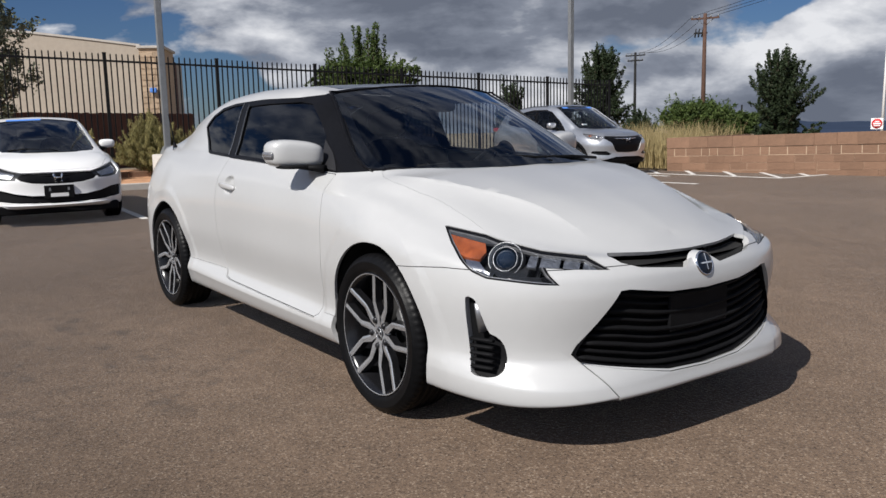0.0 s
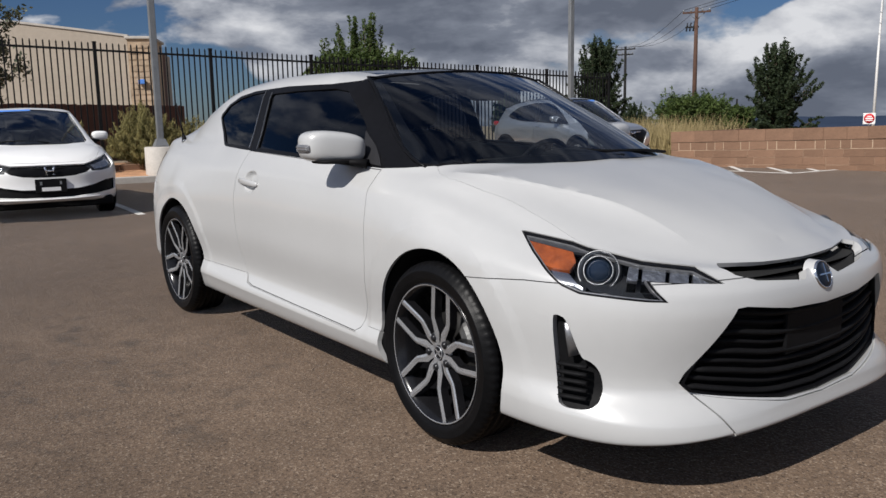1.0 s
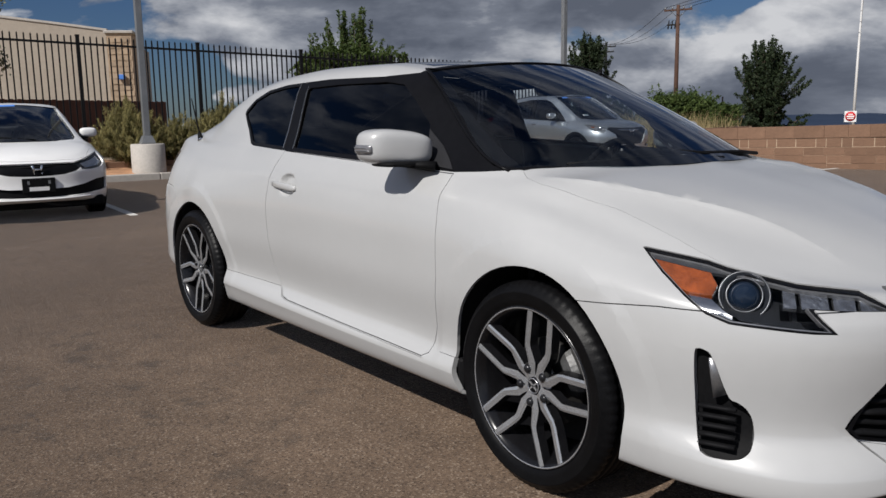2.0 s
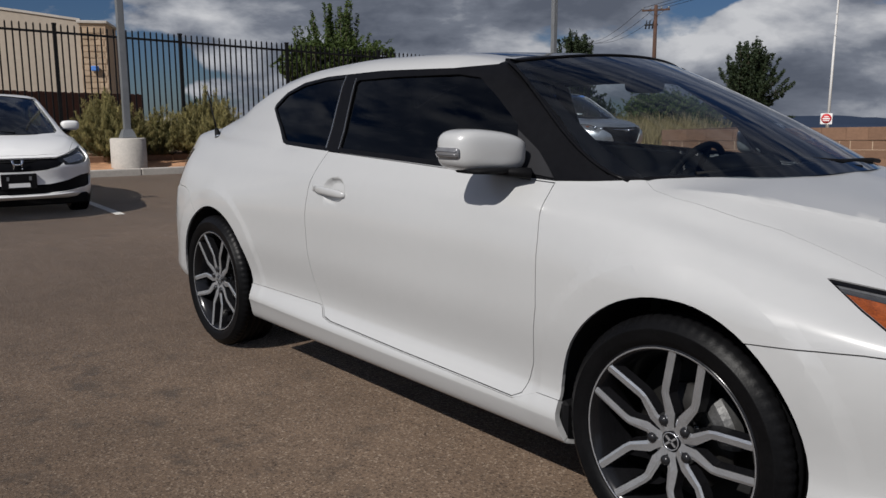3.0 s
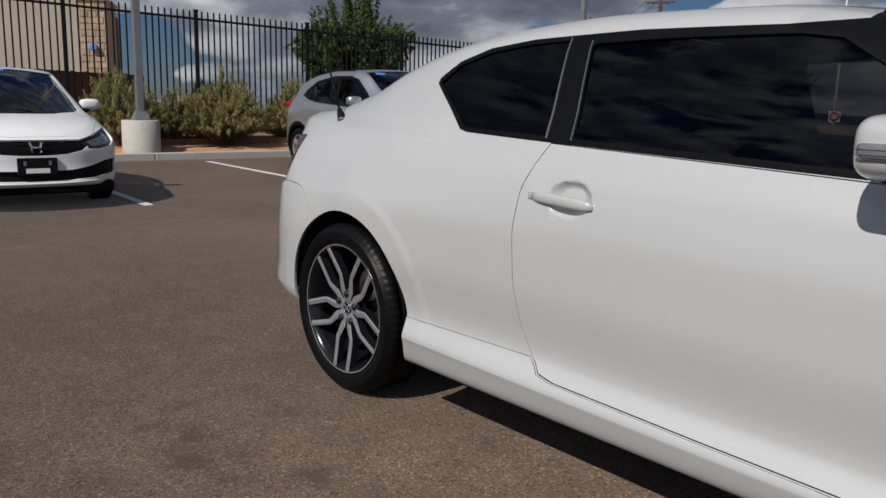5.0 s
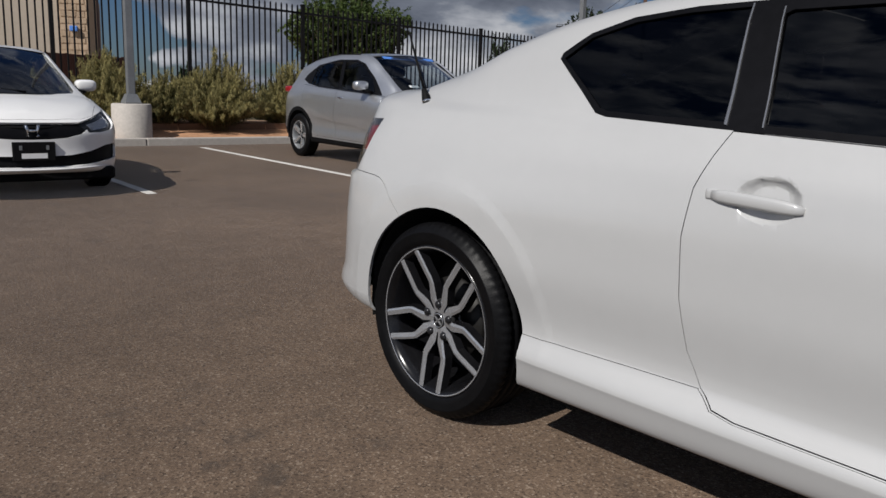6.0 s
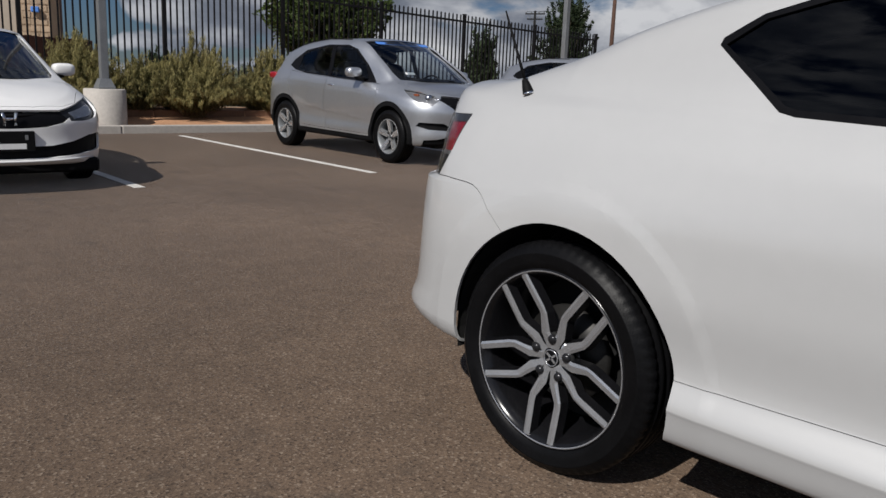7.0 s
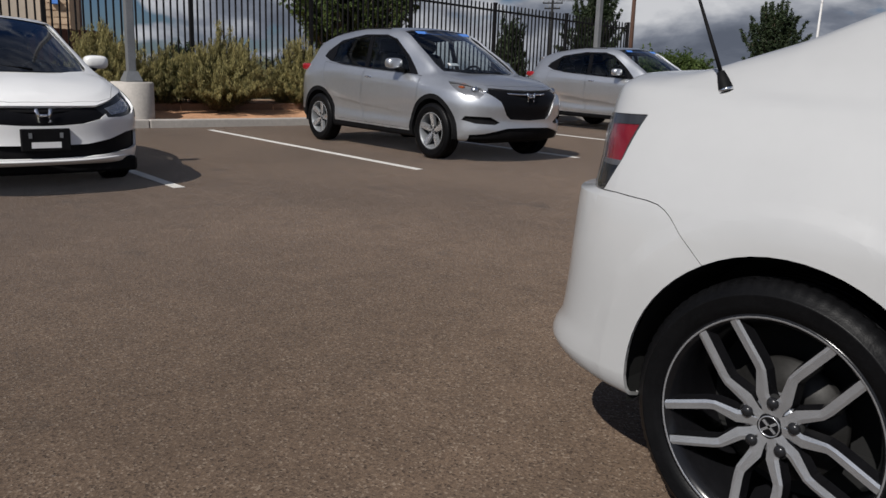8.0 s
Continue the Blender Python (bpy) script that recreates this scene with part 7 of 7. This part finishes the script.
def build_sedan(m):
    car = thing("sedan_car", m, "white four-door sedan with a black grille, parked nose out", "car", "parked cars")
    bm = shell(sedan_lines(), rear=12, mid=44, front=22, sub=3)
    cut(bm, [(1.30, 0.885), (0.9, 0.912), (0.0, 0.945), (-0.9, 0.985), (-1.42, 1.06), (-1.38, 1.10), (-0.95, 1.265), (-0.4, 1.34), (0.1, 1.338), (0.42, 1.275), (0.78, 1.115)], SIDE, 2, least=0.03, gate=lambda c: c.z > 0.88 and c.y < -0.45)
    cut(bm, [(1.22, -0.605), (0.36, -0.52), (0.42, 0.01), (1.60, 0.01), (1.52, -0.32), (1.36, -0.56)], TOP, 3)
    cut(bm, [(-1.62, -0.50), (-0.85, -0.48), (-0.80, 0.01), (-1.72, 0.01)], TOP, 5, only=(0,))
    cut(bm, [(0.86, 0.935), (0.0, 0.962), (-0.06, 0.965), (-0.10, 1.310), (0.1, 1.312), (0.36, 1.262), (0.62, 1.13)], SIDE, 6, least=0.03, only=(2,))
    cut(bm, [(-0.14, 0.968), (-0.9, 1.000), (-1.30, 1.055), (-0.93, 1.235), (-0.42, 1.315), (-0.18, 1.316)], SIDE, 7, least=0.03, only=(2,))
    for door in ([(1.00, 0.900), (1.03, 0.60), (0.96, 0.30), (-0.10, 0.30), (-0.14, 0.60), (-0.10, 0.940)], [(-0.115, 0.940), (-0.155, 0.60), (-0.115, 0.30), (-0.75, 0.32), (-0.98, 0.55), (-1.10, 0.80), (-1.12, 1.00)]):
        seamed(bm, door, SIDE, 8 if door[0][0] > 0 else 9, 0.004, only=(0,), least=0.1)
    seamed(bm, [(1.40, -0.70), (1.70, -0.68), (1.98, -0.58), (2.08, -0.45), (2.13, -0.20), (2.135, 0.05), (1.62, 0.05), (1.54, -0.34)], TOP, 10, 0.004, only=(0,), least=0.1)
    # nose: grille, lamps, lower intake
    cut(bm, [(0.02, 0.692), (-0.30, 0.692), (-0.50, 0.692), (-0.545, 0.680), (-0.43, 0.590), (-0.30, 0.556), (-0.15, 0.545), (0.02, 0.542)], FRONT, 13, gate=lambda c: c.x > 1.5, least=0.02)
    cut(bm, [(1.02, 0.800), (1.25, 0.762), (1.42, 0.722), (1.545, 0.693), (1.535, 0.600), (1.42, 0.600), (1.22, 0.622), (1.09, 0.668)], CORNER, 11, gate=lambda c: c.x > 1.4)
    cut(bm, [(1.13, 0.752), (1.28, 0.726), (1.49, 0.684), (1.48, 0.626), (1.26, 0.648), (1.16, 0.690)], CORNER, 29, only=(11,))
    cut(bm, [(0.02, 0.395), (-0.32, 0.400), (-0.50, 0.430), (-0.66, 0.478), (-0.80, 0.488), (-0.815, 0.455), (-0.80, 0.350), (-0.55, 0.315), (-0.30, 0.295), (0.02, 0.290)], FRONT, 12, gate=lambda c: c.x > 1.4, least=0.02)
    cut(bm, [(-1.95, 1.0), (-1.9, 0.78), (-2.4, 0.74), (-2.4, 0.98)], SIDE, 16, least=-0.5, gate=lambda c: c.x < -1.8 and c.y < -0.45)
    for cx in (1.335, -1.335):
        cut(bm, ring(cx, 0.325, 0.355, 28), SIDE, -1, least=-0.6, gate=lambda c: c.z < 0.72 and c.y < -0.5)
    bm.normal_update()
    P = PAINT_WHITE2
    panel("body", bm, 0, P, car, "B", 0.02)
    pane("windshield", lambda u: (1.585 - 0.31 * abs(u) ** 2.3, 0.610 * u, 0.938 - 0.015 * u * u), lambda u: (0.430 - 0.06 * u * u, 0.525 * u, 1.392 - 0.05 * u * u), 0.03, WINDSHIELD, car, "reflecting windshield", seal=GLOSS_BLACK)
    panel("rear_window", bm, 5, TINT, car, "B", 0)
    panel("hood", bm, 10, P, car, "B", 0.015)
    for s, k in (("R", -1), ("L", 1)):
        panel("window_frame", bm, 2, GLOSS_BLACK, car, s, 0.01)
        panel("side_window", bm, 6, CAR_TINT, car, s, 0, push=-0.004)
        panel("side_window", bm, 7, CAR_TINT, car, s, 0, push=-0.004)
        panel("front_door", bm, 8, P, car, s, 0.015)
        panel("rear_door", bm, 9, P, car, s, 0.015)
        lens = panel("headlight", bm, (11, 29), CLEAR, car, s, 0, "clear headlight with a dark housing")
        lens.visible_shadow = False
        panel("housing", bm, 11, LAMP_DARK, lens, s, 0.02, push=-0.03)
        panel("reflector_bowl", bm, 29, FACET, lens, s, 0.01, "faceted reflector", push=-0.022)
        part("reflector", blob(bmesh.new(), (1.96, 0.58 * k, 0.660), (0.05, 0.055, 0.032), 0.8), REFLECTOR, lens, smooth=True)
        part("reflector", blob(bmesh.new(), (1.87, 0.68 * k, 0.690), (0.04, 0.04, 0.028), 0.8), REFLECTOR, lens, smooth=True)
        panel("taillight", bm, 16, RED_LENS, car, s, 0.02)
        for x in (1.335, -1.335):
            arch_liner(car, x, k, 0.325, 0.36, 0.5, 0.85)
        part("door_handle", sweep(bmesh.new(), [(0.10, 0.845 * k, 0.86), (0.0, 0.858 * k, 0.862), (-0.08, 0.848 * k, 0.863)], 0.011, 0.012), P, car)
    gr = panel("grille", bm, 13, GLOSS_BLACK, car, "B", 0.0, "black grille with a bright emblem", push=-0.03)
    plain_emblem(gr, 2.222, 0.622, 0.066)
    for q in range(2):
        z = 0.590 + 0.055 * q
        pts = [(2.175 - 0.30 * (abs(y) / 0.5) ** 2.6, y, z + 0.02 * (abs(y) / 0.4) ** 2) for y in (i * 0.05 - 0.40 for i in range(17))]
        part("grille_bar", sweep(bmesh.new(), pts, 0.012, 0.012), MATT_BLACK, gr)
    lo = panel("lower_intake", bm, 12, MATT_BLACK, car, "B", 0.0, "black lower air intake", push=-0.03)
    pl = part("plate_holder", boxed(2.225, 2.26, -0.175, 0.175, 0.360, 0.525, 0.006), MATT_BLACK, car, "black licence plate holder")
    part("plate_bar", boxed(2.2605, 2.263, -0.105, 0.105, 0.380, 0.425), SIGN_WHITE, pl, "plain white bar")
    for y in (-0.11, 0.11):
        part("plate_screw", boxed(2.2605, 2.264, y - 0.012, y + 0.012, 0.455, 0.495), GALV, pl)
    pts = [(2.255 - 0.42 * (abs(y) / 0.8) ** 3.4, y, 0.276 + 0.015 * (abs(y) / 0.8) ** 2) for y in (i * 0.05 - 0.75 for i in range(31))]
    part("chin_spoiler", sweep(bmesh.new(), pts, 0.010, 0.018), P, car, smooth=True)
    part("lower_apron", boxed(1.10, 2.08, -0.74, 0.74, 0.155, 0.275, 0.02), MATT_BLACK, car, "black lower apron")
    bm.free()
    car_mirrors(car, 0.62, 0.875, 1.02, P, MATT_BLACK)
    car_cabin(car, 1.05, 0.83, 0.45, 0.70, -1.6)
    part("underbody", boxed(-2.0, 2.0, -0.55, 0.55, 0.19, 0.32, 0.02), DARK, car)
    part("floor_pan", boxed(-0.95, 0.95, -0.78, 0.78, 0.20, 0.30), DARK, car)
    part("wiper", sweep(bmesh.new(), [(1.56, 0.1, 0.955), (1.45, -0.25, 0.985), (1.34, -0.50, 0.965)], 0.006, 0.008), MATT_BLACK, car)
    part("windshield_banner", slab(bmesh.new(), [(-0.42, 0.03), (0.02, 0.03), (0.02, 0.075), (-0.42, 0.075)], lambda u, v, h: Vector((0.57 - v * 0.95 - 0.06 * (u / 0.4) ** 2 + h * 0.5, u, 1.366 + v * 0.45 - 0.012 * (u / 0.4) ** 2 + h)), 0.004), BANNER_BLUE, car, "blue sale strip across the windshield")
    put_wheels(car, 1.335, 0.755, 0.325, 0.205, 0.105, "plain", (0.2, 0.5, 0.9, 0.1), (SILVER_RIM, ALLOY_DARK))
    return car


def build_crossover(m):
    car = thing("crossover_car", m, "silver compact crossover with black lower cladding and silver wheels", "car", "parked cars")
    bm = shell(crossover_lines(), rear=14, mid=56, front=22, sub=4)
    # creases along the doors, then black lower cladding with the arch rims
    for z0, z1, x0, x1, out in ((0.50, 0.66, 1.0, -1.0, 0.020), (0.885, 1.00, 1.1, -1.5, 0.010)):
        cut(bm, [(x0, z0), (x1, z1), (x1, z1 - 0.014), (x0, z0 - 0.014)], SIDE, 0, only=(), least=0.1)
        for v in bm.verts:
            t = (v.co.x - x0) / (x1 - x0)
            if 0 < t < 1 and v.co.y < -0.7:
                off = v.co.z - (z0 + (z1 - z0) * t)
                v.co.y -= out * math.exp(-abs(off) / (0.16 if off > 0 else 0.05)) * min(1.0, 6 * t, 6 * (1 - t))
    bm.normal_update()
    cut(bm, [(-2.3, 0.10), (-2.3, 0.46), (-1.75, 0.44), (-0.93, 0.33), (0.93, 0.31), (1.70, 0.33), (1.70, 0.10)], SIDE, 20, least=-2, gate=lambda c: c.x < 1.7 and c.z < 0.5)
    for cx in (1.305, -1.305):
        cut(bm, ring(cx, 0.345, 0.435, 30), SIDE, 20, least=0.0, gate=lambda c: c.z < 0.82 and c.y < -0.55)
    cut(bm, [(0.92, 0.992), (0.8, 0.998), (0.0, 1.038), (-0.8, 1.085), (-1.16, 1.130), (-1.36, 1.195), (-1.29, 1.27), (-0.98, 1.415), (-0.4, 1.490), (0.08, 1.485), (0.30, 1.430), (0.62, 1.225)], SIDE, 2, least=0.03, gate=lambda c: c.z > 0.96 and c.y < -0.45)
    cut(bm, [(1.05, -0.625), (0.30, -0.545), (0.36, 0.01), (1.46, 0.01), (1.40, -0.32), (1.20, -0.60)], TOP, 3)
    cut(bm, [(0.74, 1.022), (0.0, 1.058), (-0.16, 1.066), (-0.20, 1.462), (0.08, 1.462), (0.27, 1.408), (0.56, 1.225)], SIDE, 6, least=0.03, only=(2,))
    cut(bm, [(-0.25, 1.070), (-0.8, 1.105), (-1.08, 1.13), (-1.04, 1.345), (-0.72, 1.438), (-0.29, 1.463)], SIDE, 7, least=0.03, only=(2,))
    cut(bm, [(-2.2, -0.52), (-1.62, -0.50), (-1.62, 0.02), (-2.2, 0.02)], TOP, 5, only=(0,), least=0.25, gate=lambda c: c.z > 1.13)
    seamed(bm, [(0.99, 0.985), (1.01, 0.75), (0.95, 0.335), (-0.15, 0.345), (-0.21, 0.62), (-0.19, 1.045), (0.8, 0.995)], SIDE, 8, 0.005, only=(0,), least=0.1)
    seamed(bm, [(-0.21, 1.045), (-0.23, 0.62), (-0.17, 0.345), (-0.78, 0.36), (-0.92, 0.56), (-1.10, 0.76), (-1.24, 0.95), (-1.26, 1.12), (-0.8, 1.083)], SIDE, 9, 0.005, only=(0,), least=0.1)
    seamed(bm, [(1.26, -0.70), (1.55, -0.685), (1.75, -0.63), (1.88, -0.52), (1.96, -0.34), (1.985, 0.05), (1.50, 0.05), (1.43, -0.35)], TOP, 10, 0.004, only=(0,), least=0.1)
    cut(bm, [(0.02, 0.850), (-0.30, 0.858), (-0.52, 0.872), (-0.58, 0.82), (-0.44, 0.72), (-0.36, 0.56), (-0.30, 0.515), (0.02, 0.500)], FRONT, 13, gate=lambda c: c.x > 1.4, least=0.02)
    cut(bm, [(0.81, 0.932), (0.95, 0.926), (1.10, 0.905), (1.22, 0.875), (1.33, 0.830), (1.25, 0.748), (1.13, 0.758), (1.0, 0.815), (0.88, 0.880)], CORNER, 11, gate=lambda c: c.x > 1.3)
    cut(bm, [(-0.44, 0.478), (-0.55, 0.540), (-0.78, 0.545), (-0.80, 0.50), (-0.70, 0.462), (-0.50, 0.452)], FRONT, 12, gate=lambda c: c.x > 1.3, least=0.02)
    cut(bm, [(0.02, 0.418), (-0.34, 0.412), (-0.46, 0.385), (-0.62, 0.345), (-0.74, 0.33), (-0.74, 0.15), (0.02, 0.15)], FRONT, 14, gate=lambda c: c.x > 1.4, least=-0.3)
    cut(bm, [(-1.74, 1.075), (-1.86, 0.985), (-2.3, 0.96), (-2.3, 1.08), (-1.9, 1.10)], SIDE, 16, least=-0.5, gate=lambda c: c.x < -1.7 and c.y < -0.40)
    for cx in (1.305, -1.305):
        cut(bm, ring(cx, 0.345, 0.378, 30), SIDE, -1, least=-0.6, gate=lambda c: c.z < 0.75 and c.y < -0.5)
    bm.normal_update()
    P = PAINT_SILVER
    panel("body", bm, 0, P, car, "B", 0.02)
    panel("cladding", bm, 20, MATT_BLACK, car, "B", 0.02, "black plastic cladding")
    pane("windshield", lambda u: (1.445 - 0.32 * abs(u) ** 2.3, 0.635 * u, 1.036 - 0.005 * u * u), lambda u: (0.370 - 0.06 * u * u, 0.552 * u, 1.560 - 0.05 * u * u), 0.03, WINDSHIELD, car, "reflecting windshield", seal=GLOSS_BLACK)
    panel("rear_window", bm, 5, PRIVACY, car, "B", 0)
    panel("hood", bm, 10, P, car, "B", 0.015)
    for s, k in (("R", -1), ("L", 1)):
        panel("window_frame", bm, 2, GLOSS_BLACK, car, s, 0.01)
        panel("side_window", bm, 6, CAR_TINT, car, s, 0, push=-0.004)
        panel("side_window", bm, 7, CAR_TINT, car, s, 0, push=-0.004)
        panel("front_door", bm, 8, P, car, s, 0.015)
        panel("rear_door", bm, 9, P, car, s, 0.015)
        lens = panel("headlight", bm, 11, CLEAR, car, s, 0, "clear headlight with bright reflectors")
        lens.visible_shadow = False
        panel("housing", bm, 11, LAMP_GREY, lens, s, 0.02, push=-0.03)
        part("reflector", blob(bmesh.new(), (1.822, 0.640 * k, 0.838), (0.045, 0.050, 0.044), 0.9), REFLECTOR, lens, smooth=True)
        part("reflector", blob(bmesh.new(), (1.893, 0.532 * k, 0.817), (0.040, 0.046, 0.038), 0.9), REFLECTOR, lens, smooth=True)
        part("turn_signal", blob(bmesh.new(), (1.66, 0.705 * k, 0.868), (0.05, 0.025, 0.018), 0.8), AMBER, lens, smooth=True)
        panel("fog_recess", bm, 12, MATT_BLACK, car, s, 0.0, push=-0.03)
        panel("taillight", bm, 16, RED_LENS, car, s, 0.02, "red wraparound taillight")
        part("lamp_bulge", blob(bmesh.new(), (-1.80, 0.775 * k, 1.040), (0.11, 0.040, 0.050), 0.6), RED_LENS, car, "red taillight bulge", True)
        for x in (1.305, -1.305):
            arch_liner(car, x, k, 0.345, 0.384, 0.5, 0.86)
        hd = part("door_handle", sweep(bmesh.new(), [(0.02, 0.842 * k, 0.935), (-0.06, 0.862 * k, 0.938), (-0.14, 0.850 * k, 0.940)], 0.013, 0.013), CHROME, car, "chrome door handle", True)
        part("roof_rail", sweep(bmesh.new(), [(0.05, 0.585 * k, 1.562), (-0.5, 0.60 * k, 1.572), (-1.2, 0.602 * k, 1.50)], 0.006, 0.010), MATT_BLACK, car)
        part("fog_trim", sweep(bmesh.new(), [(1.92, 0.44 * k, 0.45), (1.86, 0.58 * k, 0.440), (1.72, 0.74 * k, 0.452)], 0.010, 0.010), P, car)
    gr = panel("grille", bm, 13, GLOSS_BLACK, car, "B", 0.0, "black grille with a bright bar and emblem", push=-0.02)
    pts = [(2.08 - 0.22 * (abs(y) / 0.5) ** 2.4, y, 0.802 + 0.022 * (abs(y) / 0.5) ** 2) for y in (i * 0.05 - 0.50 for i in range(21))]
    part("grille_bar", sweep(bmesh.new(), pts, 0.010, 0.012), CHROME, gr, "bright grille bar", True)
    plain_emblem(gr, 2.11, 0.775, 0.075)
    for q in range(7):
        z = 0.525 + 0.036 * q
        pts = [(2.062 - 0.20 * (abs(y) / 0.5) ** 2.4, y, z) for y in ((i - 7) * (0.036 + 0.010 * z) for i in range(15))]
        part("grille_slat", sweep(bmesh.new(), pts, 0.006, 0.008), MATT_BLACK, gr)
    panel("lower_intake", bm, 14, MATT_BLACK, car, "B", 0.0, "black lower intake", push=-0.02)
    bm.free()
    car_mirrors(car, 0.60, 0.93, 1.12, P, MATT_BLACK)
    car_cabin(car, 1.0, 0.93, 0.60, 0.70, -1.6)
    part("underbody", boxed(-1.9, 1.85, -0.55, 0.55, 0.22, 0.34, 0.02), DARK, car)
    part("floor_pan", boxed(-0.92, 0.92, -0.78, 0.78, 0.24, 0.34), DARK, car)
    part("rear_spoiler", sweep(bmesh.new(), [(-1.66 - 0.05 * (1 - (y / 0.55) ** 2), y, 1.418 - 0.05 * (y / 0.55) ** 2) for y in (i * 0.11 - 0.55 for i in range(11))], 0.02, 0.07), P, car, smooth=True)
    part("wiper", sweep(bmesh.new(), [(1.44, 0.1, 1.045), (1.32, -0.25, 1.07), (1.18, -0.50, 1.05)], 0.006, 0.008), MATT_BLACK, car)
    part("windshield_banner", slab(bmesh.new(), [(-0.44, 0.0), (0.44, 0.0), (0.44, 0.075), (-0.44, 0.075)], lambda u, v, h: Vector((0.53 - v * 0.90 - 0.07 * (u / 0.4) ** 2 + h * 0.5, u, 1.524 + v * 0.45 - 0.016 * (u / 0.4) ** 2 + h)), 0.004), BANNER_BLUE, car, "blue sale strip across the windshield")
    part("window_sticker", slab(bmesh.new(), [(-0.48, 0.0), (-0.33, 0.0), (-0.33, 0.05), (-0.48, 0.05)], lambda u, v, h: Vector((1.155 - v * 0.80 + h * 0.5, u, 1.115 + v * 0.55 + h)), 0.003), WHITE_PLAIN, car, "small white price sticker")
    put_wheels(car, 1.305, 0.77, 0.335, 0.212, 0.108, "plain", (0.3, 0.62, 0.1, 0.8), (SILVER_RIM, GALV))
    return car


sedan = build_sedan(lot_pose(-9.47, -0.28))
crossover = build_crossover(lot_pose(-9.17, 5.13))
other = copy_thing(crossover, lot_pose(-10.25, 11.45))
tagged(other, "silver compact crossover parked beside the block wall")
